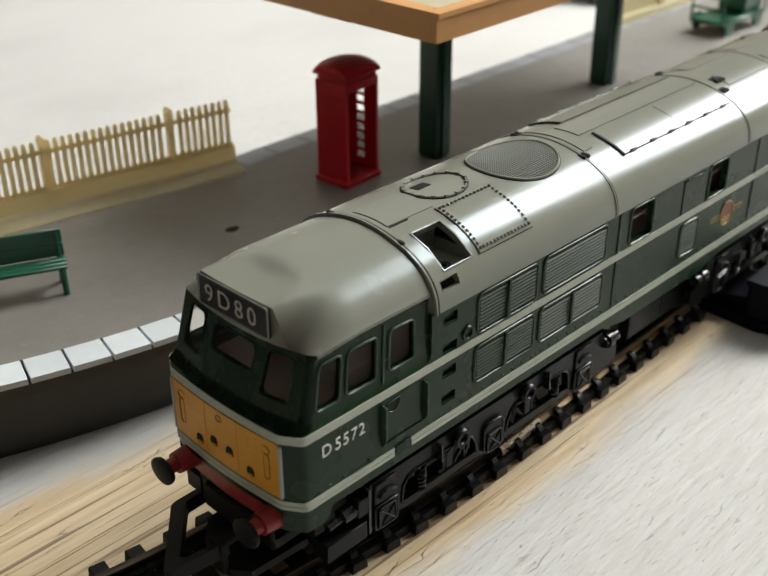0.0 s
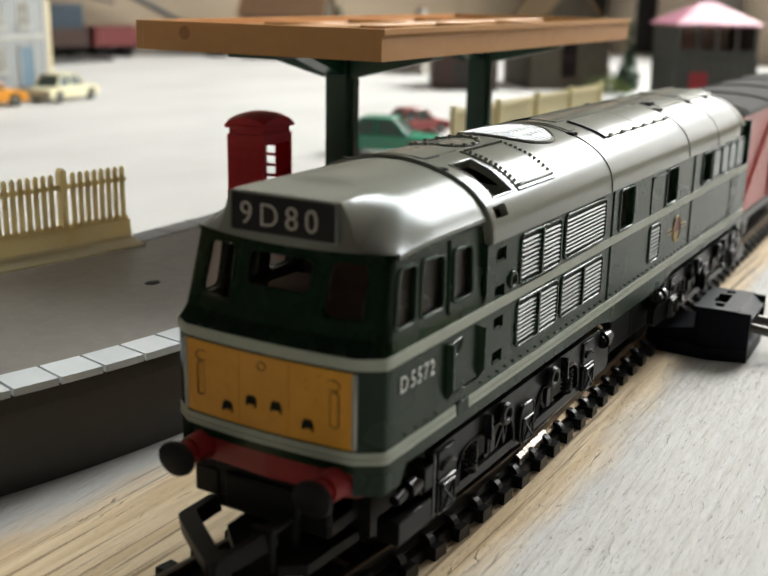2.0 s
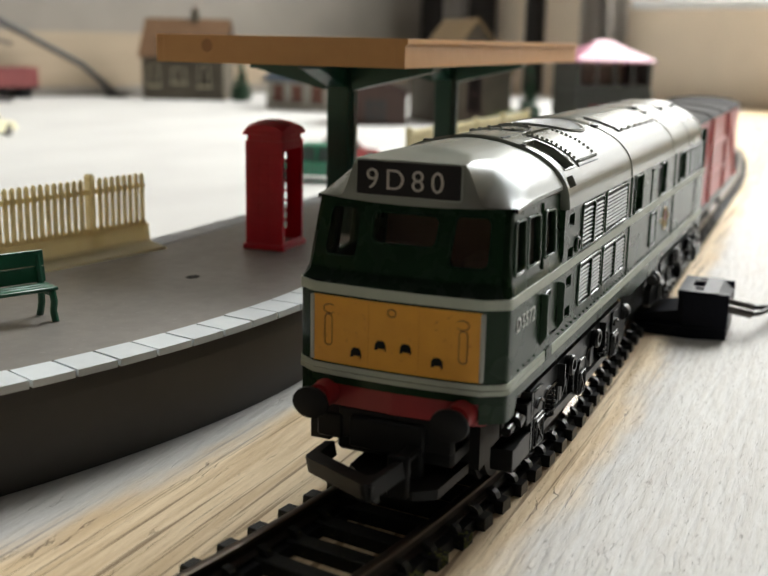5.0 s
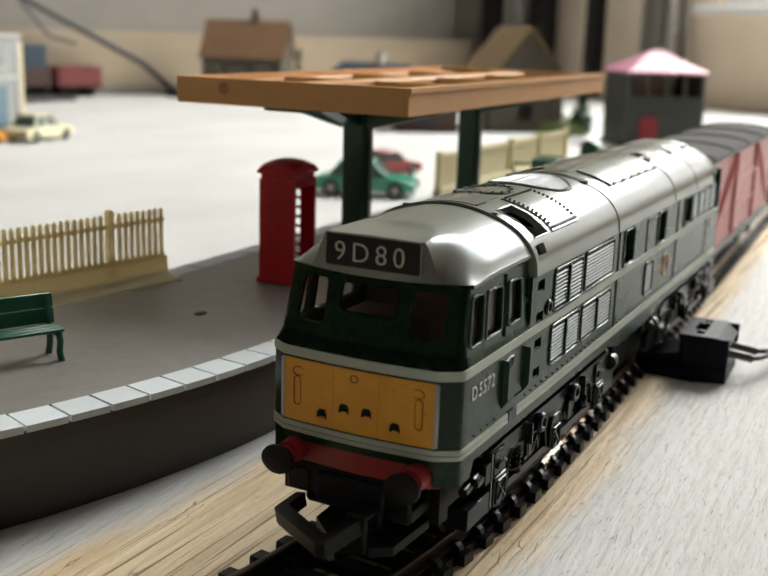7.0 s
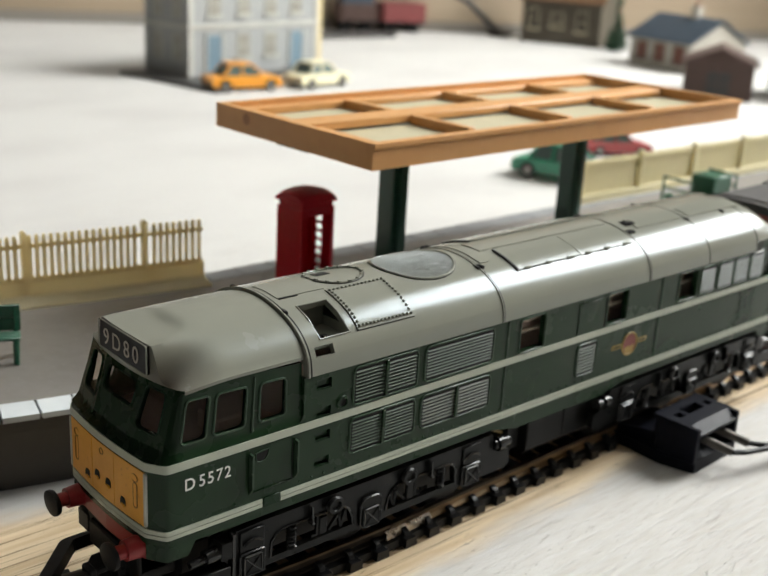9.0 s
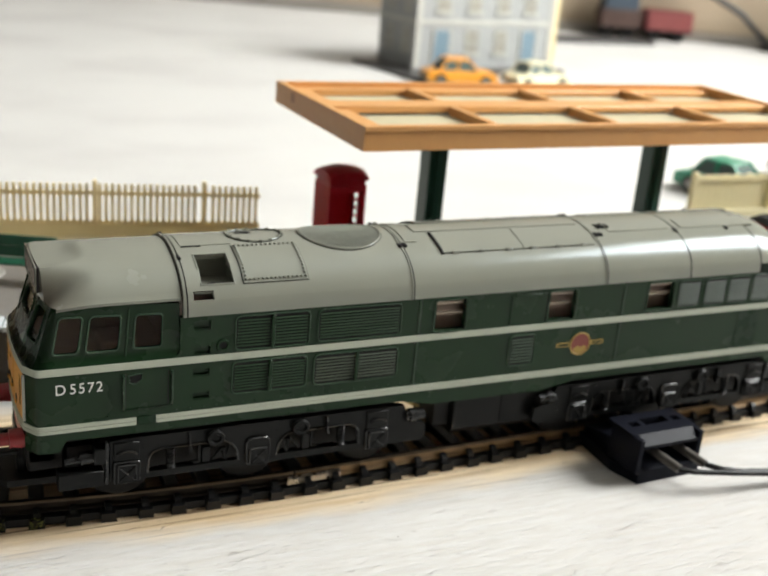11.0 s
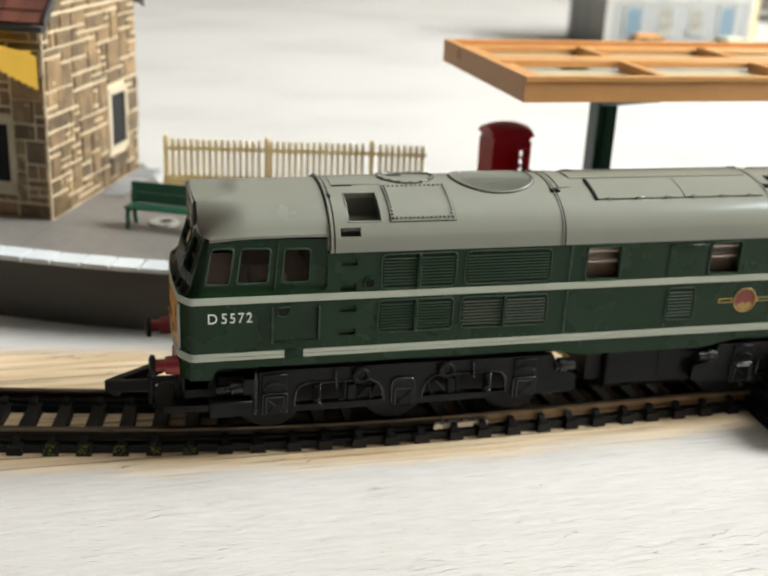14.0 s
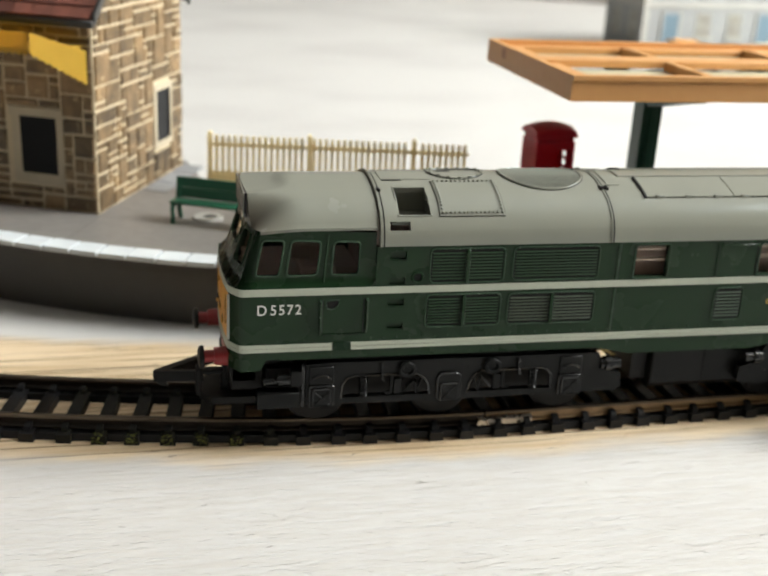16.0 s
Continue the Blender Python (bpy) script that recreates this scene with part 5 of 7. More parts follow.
        tube(bm, [on_roof(7.42 - 0.96 * h2, w, 0.042), on_roof(7.42 + 0.96 * h2, w, 0.042)], 0.013, 4)
    part("fan_mesh", bm, ROOF, loco, "fine mesh over the roof fan")
    for s in (-1, 1):
        for x0, x1 in ((9.68, 11.9), (11.93, 14.0)):
            # A larger black sheet paints the shadow round each hatch door.
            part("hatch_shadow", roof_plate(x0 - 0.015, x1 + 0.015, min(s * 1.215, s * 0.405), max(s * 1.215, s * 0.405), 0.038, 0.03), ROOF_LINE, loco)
            part("hatch_door", roof_plate(x0, x1, min(s * 1.2, s * 0.42), max(s * 1.2, s * 0.42), 0.06), ROOF, loco)
        part("hatch_edge", roof_plate(9.62, 9.675, min(s * 1.22, s * 0.4), max(s * 1.22, s * 0.4), 0.07), ROOF_LINE, loco)
        for x in (10.0, 10.75, 11.5, 12.2, 12.95, 13.7):
            p = on_roof(x, arc_of(s * 1.2), 0.05)
            part("hinge", box(B(), p.x - 0.1, p.x + 0.1, p.y - 0.03, p.y + 0.03, p.z - 0.03, p.z + 0.045, bevel=0.012), ROOF, loco)
        for x0, x1 in ((14.75, 16.7), (17.1, 19.6)):
            part("side_plate", roof_plate(x0, x1, min(s * 0.3, s * 0.78), max(s * 0.3, s * 0.78), 0.05), ROOF, loco)
    part("walkway", roof_plate(9.3, 14.0, -0.3, 0.3, 0.05), ROOF, loco)
    part("cross_plate", roof_plate(8.85, 9.15, -0.75, 0.75, 0.05), ROOF, loco)
    bm = B()
    for k in range(3):
        box(bm, 14.5 + 0.14 * k, 14.58 + 0.14 * k, -0.62, -0.34, 6.07, 6.17, bevel=0.015)
    part("whistle", bm, ROOF_LINE, loco)


def louvre(x0, x1, z0, z1, n, mat, halves=1):
    """A framed bank of sloping slats on the near side."""
    # The black backing sheet paints the shade between the slats.
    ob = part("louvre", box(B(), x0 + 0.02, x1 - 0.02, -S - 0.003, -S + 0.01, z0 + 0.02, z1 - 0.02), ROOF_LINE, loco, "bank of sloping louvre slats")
    ring = [((x0 + x1) / 2 + a, -S - 0.012, (z0 + z1) / 2 + c) for a, c in rounded(x1 - x0, z1 - z0, 0.12, 4)]
    part("frame", ring_bar(B(), ring, 0.026), GREEN_EDGE, ob)
    mids = [x0 + (x1 - x0) * k / halves for k in range(halves + 1)]
    for a, c in zip(mids, mids[1:]):
        for k in range(n):
            z = z0 + 0.07 + (z1 - z0 - 0.14) * (k + 0.5) / n
            h = (z1 - z0 - 0.14) / n
            part("slat", prism(B(), [(-S - 0.004, z + 0.2 * h), (-S - 0.032, z - 0.14 * h), (-S - 0.032, z - 0.26 * h), (-S - 0.004, z - 0.21 * h)], a + 0.055, c - 0.055, "x"), mat, ob, smooth=False)
    for m in mids[1:-1]:
        part("divider", box(B(), m - 0.045, m + 0.045, -S - 0.055, -S - 0.005, z0 + 0.02, z1 - 0.02, bevel=0.015), GREEN, ob)


def build_side_details():
    louvre(4.42, 6.15, 4.12, 4.93, 9, LOUVRE, 2)
    louvre(6.36, 8.44, 4.14, 4.93, 9, LOUVRE, 1)
    louvre(4.38, 6.14, 3.06, 3.84, 9, LOUVRE, 2)
    louvre(6.32, 8.44, 3.06, 3.82, 8, LOUVRE_TAN, 2)
    louvre(11.52, 12.27, 2.98, 3.8, 8, LOUVRE, 1)
    for x in (16.57, 17.46, 18.28, 19.1):
        louvre(x, x + 0.77, 4.16, 4.92, 9, LOUVRE, 1)
    for x0, x1, z0, z1 in ((9.36, 10.16, 4.14, 4.9), (12.56, 13.32, 4.15, 4.9), (15.62, 16.42, 4.18, 4.9)):
        ob = part("engine_window", ring_bar(B(), [((x0 + x1) / 2 + a, -S - 0.008, (z0 + z1) / 2 + c) for a, c in rounded(x1 - x0 + 0.08, z1 - z0 + 0.08, 0.1, 3)], 0.026), GREEN_EDGE, loco, "side window with pale pipes behind it")
        part("backing", box(B(), x0 - 0.1, x1 + 0.1, -S + 0.5, -S + 0.55, z0 - 0.1, z1 + 0.1), INNER, ob)
        for z in (0.34, 0.6):
            bm = B()
            rod(bm, (x0 - 0.3, -S + 0.28, z0 + z), (x1 + 0.3, -S + 0.28, z0 + z), 0.045, 10)
            part("pipe", bm, PIPE, ob)
    for x in (8.92, 14.82):
        part("panel_strip", box(B(), x - 0.03, x + 0.03, -S - 0.025, -S + 0.01, 2.78, 3.9, bevel=0.01), GREEN_EDGE, loco)
        part("panel_strip", box(B(), x - 0.03, x + 0.03, -S - 0.025, -S + 0.01, 4.08, 4.98, bevel=0.01), GREEN_EDGE, loco)
    part("door_rail", box(B(), 11.4, 12.5, -S - 0.035, -S + 0.01, 4.86, 4.9, bevel=0.01), GREEN, loco)
    # Thin black strips paint shadow lines beside door edges and panel strips.
    for a, c, z0, z1 in ((2.03, 2.048, 2.99, 3.8), (2.95, 2.968, 2.99, 3.8), (11.46, 11.475, 4.1, 4.85), (12.47, 12.485, 4.1, 4.85), (2.05, 2.95, 2.938, 2.952), (8.955, 8.97, 2.78, 3.9), (8.955, 8.97, 4.08, 4.98), (14.855, 14.87, 2.78, 3.9), (14.855, 14.87, 4.08, 4.98)):
        part("panel_groove", box(B(), a, c, -S - 0.009, -S + 0.01, z0, z1), BLACK, loco)
    part("door_strip", box(B(), 12.49, 12.52, -S - 0.02, -S + 0.01, 4.1, 4.86), GREEN, loco)
    part("door_strip", box(B(), 11.42, 11.45, -S - 0.02, -S + 0.01, 4.1, 4.86), GREEN, loco)
    part("cab_door", box(B(), 2.02, 2.98, -S - 0.006, -S + 0.01, 2.9, 3.85), GREEN, loco)
    for x, low in ((1.99, 2.93), (3.03, 2.96)):
        part("handrail", prism(B(), [(-S - 0.11, 3.78), (-S, 3.8), (-S, low), (-S - 0.04, low + 0.04), (-S - 0.11, low + 0.16)], x - 0.022, x + 0.022, "x"), GREEN_EDGE, loco, smooth=False)
    part("door_sill", box(B(), 2.05, 2.98, -S - 0.035, -S - 0.007, 2.955, 2.985, bevel=0.008), GREEN, loco)
    ring = [(x, -S - 0.012, z) for x, z in ((2.1, 3.76), (2.25, 3.785), (2.4, 3.79), (2.385, 3.67), (2.29, 3.57), (2.2, 3.555), (2.12, 3.6))]
    part("pocket_rim", ring_bar(B(), ring, 0.018), GREEN_EDGE, loco)
    part("door_pocket", prism(B(), [(2.12, 3.74), (2.38, 3.77), (2.36, 3.66), (2.26, 3.58), (2.14, 3.6)], -S - 0.012, -S, "y"), ROOF_LINE, loco, smooth=False)
    part("kick_step", box(B(), 2.3, 2.68, -S - 0.03, -S, 2.57, 2.78, bevel=0.01), GREEN_DARK, loco)
    for z0, z1 in ((4.66, 4.88), (4.08, 4.28), (3.57, 3.77), (3.01, 3.21)):
        part("step_well", box(B(), 3.46, 3.91, -S + 0.085, -S + 0.12, z0 - 0.04, z1 + 0.04), GREEN, loco)
        part("step_tread", box(B(), 3.46, 3.91, -S + 0.02, -S + 0.084, z0 - 0.04, z0 + 0.03), GREEN, loco)
    bm = B()
    ring_bar(bm, [(4.15 + 0.12 * math.cos(t * math.pi / 8), -S - 0.015, 4.27 + 0.12 * math.sin(t * math.pi / 8)) for t in range(16)], 0.035)
    part("filler", bm, GREEN, loco)
    bm = B()
    rod(bm, (4.15, -S - 0.008, 4.27), (4.15, -S, 4.27), 0.11, 14)
    part("filler_hole", bm, ROOF_LINE, loco)
    bm = B()
    for k in range(64):
        x = 0.75 + k * 0.3
        if 1.9 < x < 3.1:
            continue
        rod(bm, (x, -S, 2.84), (x, -S - 0.03, 2.84), 0.026, 6, 0.016)
    part("rivets", bm, GREEN_EDGE, loco)
    for text, x, w in (("D", 0.6, 0.2), ("5572", 0.89, 0.67)):
        writing(text, 0.335, Matrix.Translation((x, -S - 0.008, 3.47)) @ Matrix.Rotation(radians(90), 4, "X"), WHITE_MARK, loco, "running_number", "white running number", 1.22, w, 0.001)
    m = Matrix.Translation((0.365, 0.69, 5.54)) @ Matrix.Rotation(radians(-90), 4, "Z") @ Matrix.Rotation(radians(90), 4, "X")
    writing("9D80", 0.46, m, CODE, loco, "headcode", "white headcode characters on black", 1.4, 1.27, -0.003)
    # crest in plain shapes
    bm = B()
    rod(bm, (13.66, -S - 0.006, 3.4), (13.66, -S + 0.01, 3.4), 0.30, 24)
    crest = part("crest_disc", bm, CREST_RED, loco, "small round red and gold crest in plain shapes")
    part("ring", ring_bar(B(), [(13.66 + 0.3 * math.cos(t * math.pi / 12), -S - 0.008, 3.4 + 0.3 * math.sin(t * math.pi / 12)) for t in range(24)], 0.022), GOLD, crest)
    part("mound", prism(B(), [(13.45, 3.3), (13.5, 3.2), (13.66, 3.13), (13.82, 3.2), (13.87, 3.3), (13.78, 3.36), (13.7, 3.3), (13.6, 3.36), (13.52, 3.3)], -S - 0.012, -S, "y"), GOLD, crest, smooth=False)
    for a, c in ((12.94, 13.33), (13.99, 14.38)):
        part("bar", box(B(), a, c, -S - 0.008, -S, 3.35, 3.47), GOLD, crest)
        part("bar_inlay", box(B(), a + 0.04, c - 0.04, -S - 0.011, -S, 3.38, 3.44), GREEN_DARK, crest)


def bogie(cx, mirror):
    ob = thing("bogie_frame", cx, 0, 0)
    ob.parent = loco
    ob.name = "bogie"
    if mirror:
        ob.matrix_basis = pose(cx * 0.01, 0, 0, 0, 0, 180)
    outline = [(-3.35, 1.1), (-2.6, 1.1), (-1.37, 1.08), (-0.55, 1.08), (-0.28, 1.05), (0.28, 1.05), (0.55, 1.08), (1.37, 1.08), (2.6, 1.1), (4.2, 1.1), (4.35, 1.2), (4.32, 1.55), (3.9, 1.66), (3.7, 2.1), (-2.75, 2.13), (-3.35, 2.1)]
    arch = [(-2.55, 1.24), (-0.45, 1.24), (-0.5, 1.5), (-0.6, 1.68), (-0.78, 1.79), (-2.25, 1.8), (-2.42, 1.74), (-2.52, 1.6)]
    arches = [arch, [(-x, z) for x, z in arch]]
    for side in (-1, 1):
        y0, y1 = side * 1.5, side * 1.34

        def side_part(name, bm, mat, parent, label="", smooth=True):
            bmesh.ops.translate(bm, verts=bm.verts, vec=(0, side * 0.21, 0.11))
            return part(name, bm, mat, parent, label, smooth)

        def at(x, z, o=0.0):
            return (x, y0 + side * o, z)
        side_part("side_frame", plate(B(), outline, arches, lambda a, c, k: (a, y1 if k else y0, c)), DUSTY, ob, smooth=False)
        side_part("inner_plate", box(B(), -3.3, 3.7, side * 1.02, side * 0.98, 1.1, 2.1), BLACK, ob)
        for loop in arches:
            bm = B()
            tube(bm, [at(x, z, 0.01) for x, z in loop[1:] + loop[:1]], 0.032, 6)
            side_part("arch_bead", bm, BLACK_SATIN, ob)
        for ax in (-3.0, 0.0, 3.0):
            top = 1.77 if ax == 0 else 1.58
            ring = moved(rounded(0.56, top - 1.08, 0.14 if ax == 0 else 0.04, 3), ax, (top + 1.08) / 2)
            bm = B()
            prism(bm, ring, y0 + side * 0.004, y0 + side * 0.06, "y")
            box(bm, ax - 0.2, ax + 0.2, y0 + side * 0.05, y0 + side * 0.085, 1.1, 1.52)
            axle = side_part("axlebox", bm, DUSTY, ob, smooth=False)
            side_part("edge_bead", ring_bar(B(), [at(x, z, 0.06) for x, z in ring], 0.022, 5), BLACK_SATIN, axle)
            bm = B()
            for sq in (1, -1):
                tube(bm, [at(ax - 0.17 * sq, 1.14, 0.09), at(ax + 0.17 * sq, 1.48, 0.09)], 0.022, 5)
            ring_bar(bm, [at(ax + x, 1.31 + z, 0.09) for x, z in rounded(0.4, 0.42, 0.02, 1)], 0.02, 5)
            side_part("cross_rib", bm, BLACK_SATIN, axle)
            if ax:
                side_part("horn_plate", box(B(), ax - 0.28, ax + 0.28, y0 + side * 0.004, y0 + side * 0.05, 1.62, 2.06, bevel=0.015), DUSTY, ob)
                side_part("spring_leaf", tube(B(), [at(ax + q, 1.78 + 0.09 * (1 - (q / 0.22) ** 2), 0.07) for q in (-0.22, -0.12, 0, 0.12, 0.22)], 0.035, 6), BLACK_SATIN, ob)
            bm = B()
            rod(bm, (ax, side * 0.9, 1.195), (ax, side * 1.06, 1.195), 0.685, 28)
            rod(bm, (ax, side * 0.85, 1.195), (ax, side * 0.915, 1.195), 0.78, 28)
            part("wheel", bm, BLACK, ob)
        for sx in (-2.02, 2.08):
            bm = B()
            pts = []
            for k in range(66):
                t = k / 65
                a = t * 2 * math.pi * 6.5
                pts.append((sx + 0.085 * math.cos(a), y0 - side * 0.03 + 0.085 * math.sin(a), 1.22 + 0.56 * t))
            tube(bm, pts, 0.03, 5)
            side_part("coil_spring", bm, BLACK_SATIN, ob)
        for rx in (-1.03, 1.01):
            bm = B()
            ring_bar(bm, [at(rx + 0.16 * math.cos(t * math.pi / 8), 1.93 + 0.14 * math.sin(t * math.pi / 8), 0.11) for t in range(16)], 0.06, 6)
            rod(bm, at(rx, 1.93), at(rx, 1.93, 0.1), 0.17, 16)
            side_part("brake_cylinder", bm, DUSTY, ob)
        for bx in (-1.62, 1.66):
            side_part("bracket", prism(B(), [(bx - 0.02, 2.1), (bx + 0.02, 2.1), (bx + 0.03, 1.76), (bx + 0.08, 1.7), (bx, 1.68)], y0, y0 + side * 0.14, "y"), BLACK_SATIN, ob, smooth=False)
        for s in (-1, 1):
            bm = B()
            for pts in (((-0.62, 1.62), (-0.74, 1.26)), ((-0.74, 1.26), (-0.8, 1.58)), ((-0.8, 1.58), (-1.05, 1.3)), ((-1.35, 1.75), (-1.35, 1.3)), ((-1.35, 1.3), (-1.5, 1.3))):
                tube(bm, [(s * x, side * 1.43, z) for x, z in pts], 0.045, 5)
            side_part("brake_rigging", bm, DUSTY, ob)
            side_part("brake_block", box(B(), s * 1.2 - 0.1, s * 1.2 + 0.1, side * 1.38, side * 1.47, 1.26, 1.66, bevel=0.02), DUSTY, ob)
        # sand box, step and pipe at the outer end
        side_part("sand_box", box(B(), -4.45, -3.5, side * 1.57, side * 1.2, 1.08, 1.45, bevel=0.012), DUSTY, ob)
        side_part("step_block", box(B(), -3.7, -3.38, side * 1.56, side * 1.25, 1.6, 1.97, bevel=0.012), DUSTY, ob)
        bm = B()
        rod(bm, (-4.3, side * 1.4, 1.68), (-3.7, side * 1.4, 1.74), 0.085, 12)
        rod(bm, (-3.98, side * 1.4, 1.72), (-3.7, side * 1.4, 1.74), 0.15, 12)
        side_part("damper", bm, BLACK_SATIN, ob)
        side_part("hanger", box(B(), -3.46, -3.4, side * 1.57, side * 1.4, 1.1, 2.1), BLACK_SATIN, ob)
        bm = B()
        rod(bm, (3.75, side * 1.5, 1.82), (4.25, side * 1.5, 1.82), 0.13, 12)
        rod(bm, (3.85, side * 1.5, 1.82), (4.02, side * 1.5, 1.82), 0.18, 12)
        side_part("damper", bm, BLACK_SATIN, ob)
    part("stretcher", box(B(), -4.18, -3.6, -1.15, 1.15, 1.02, 1.9), BLACK, ob)
    part("bolster", box(B(), -3.5, 3.9, -0.6, 0.6, 1.4, 2.35), BLACK, ob)
    if not mirror:
        # flat loop coupling, swung towards the inside of the curve and tipped a little
        tip = Matrix.Translation((-cx, 0, 1.42)) @ Matrix.Rotation(radians(-11), 4, "X")
        loop = [(0.4, 1.40), (-0.28, 1.39), (-0.36, 1.36), (-0.45, 1.27), (-1.6, -0.2), (-1.64, -0.3), (-1.58, -0.38), (-0.5, -0.52), (-0.5, -0.36), (-1.2, -0.26), (-1.24, -0.14), (-0.2, 1.16), (-0.14, 1.2), (0.4, 1.22)]
        part("coupling_loop", prism(B(), loop, -0.15, 0.1, "z", m=tip), BLACK, ob, "black plastic coupling loop", smooth=False)
        bm = prism(B(), [(-1.62, 1.55), (-1.63, 1.38), (-1.45, 1.22), (-1.3, 1.2), (-1.36, 1.36), (-1.4, 1.5)], -0.38, -0.22, "y", m=Matrix.Translation((-cx, 0, 0)))
        part("coupling_hook", bm, BLACK, ob, "black down-turned hook at the tip of the loop", smooth=False)
        bm = box(B(), -0.68, -0.54, -0.55, -0.2, 1.0, 1.68, bevel=0.03, m=Matrix.Translation((-cx, 0, 0)))
        box(bm, -0.56, 0.06, -0.5, -0.25, 1.5, 1.62, bevel=0.03, m=Matrix.Translation((-cx, 0, 0)))
        box(bm, -0.1, 0.08, -0.52, -0.22, 1.0, 1.6, bevel=0.03, m=Matrix.Translation((-cx, 0, 0)))
        part("bracket", bm, BLACK, ob)
        foot = [(-5.42, -0.92), (-4.2, -0.98), (-4.2, 0.75), (-5.1, 0.72), (-5.5, 0.3), (-5.7, -0.2), (-5.66, -0.6)]
        part("coupling_plate", prism(B(), foot, 0.96, 1.12, "z"), BLACK, ob, "black plate that carries the loop", smooth=False)
        bm = box(B(), -5.0, -4.2, -1.0, 1.02, 1.3, 2.0, bevel=0.06)
        box(bm, -5.12, -4.99, -0.55, 0.75, 1.42, 1.95, bevel=0.04)
        box(bm, -5.05, -4.5, 0.9, 1.35, 1.5, 1.92, bevel=0.03)
        part("apron", bm, BLACK, ob, "black front of the bogie")
    return ob


def build_underside():
    part("chassis", box(B(), 0.6, L - 0.6, -1.2, 1.2, 2.05, 2.44), BLACK, loco)
    tank = part("fuel_tank", prism(B(), [(-1.4, 2.2), (-1.42, 1.2), (-1.3, 1.05), (1.3, 1.05), (1.42, 1.2), (1.4, 2.2)], 10.35, 13.3, "x"), DUSTY, loco, "dusty black tank between the bogies", smooth=False)
    for x in (10.4, 11.75, 13.2):
        part("seam", box(B(), x - 0.025, x + 0.025, -1.43, -1.39, 1.2, 2.1), BLACK, tank)
    part("tank_step", box(B(), 9.9, 10.3, -1.2, 1.2, 1.25, 2.2), BLACK, loco)
    part("spring_strip", prism(B(), [(8.62, 2.36), (8.72, 2.38), (9.25, 2.1), (9.15, 2.08)], -1.62, -1.5, "y"), GOLD, loco, "bright brass pickup strip")
    beam = part("buffer_beam", prism(B(), [(0.5, -1.5), (0.12, -1.47), (0.02, -1.3), (-0.05, 0), (0.02, 1.3), (0.12, 1.47), (0.5, 1.5)], 2.08, 2.575, "z"), RED, loco, "red buffer beam", smooth=False)
    part("under_beam", box(B(), 0.05, 0.7, -1.0, 1.0, 1.5, 2.075, bevel=0.05), BLACK, loco)
    for s in (-1, 1):
        bm = B()
        rod(bm, (0.1, s * 1.15, 2.28), (-0.3, s * 1.15, 2.28), 0.23, 18, 0.2)
        rod(bm, (-0.3, s * 1.15, 2.28), (-0.52, s * 1.15, 2.28), 0.14, 16)
        shank = part("buffer", bm, RED, loco, "red buffer shank with a black head")
        bm = B()
        n = 28
        rings = []
        for x, k in ((-0.52, 0.92), (-0.57, 1.0), (-0.62, 0.97), (-0.66, 0.6)):
            rings.append([bm.verts.new((x, s * 1.15 + 0.31 * k * math.cos(2 * math.pi * j / n), 2.27 + 0.255 * k * math.sin(2 * math.pi * j / n))) for j in range(n)])
        for a, c in zip(rings, rings[1:]):
            for j in range(n):
                bm.faces.new((a[j], a[(j + 1) % n], c[(j + 1) % n], c[j]))
        bm.faces.new(rings[0])
        bm.faces.new(rings[-1])
        bmesh.ops.recalc_face_normals(bm, faces=bm.faces)
        part("buffer_head", bm, BLACK, shank, "black oval buffer head")


build_body()
build_cab()
cab_roof()
build_roof()
build_side_details()
build_underside()
bogie(5.07, False)
bogie(16.9, True)

# ---------------------------------------------------------------- the van behind the engine
VAN_RED = material("faded red van plastic", (0.50, 0.10, 0.09), 0.34, second=(0.42, 0.075, 0.07), grain=3, amount=0.6)
VAN_ROOF = material("dull dark grey van roof", (0.125, 0.12, 0.118), 0.9, grain=2, amount=0.6, spec=0.05)


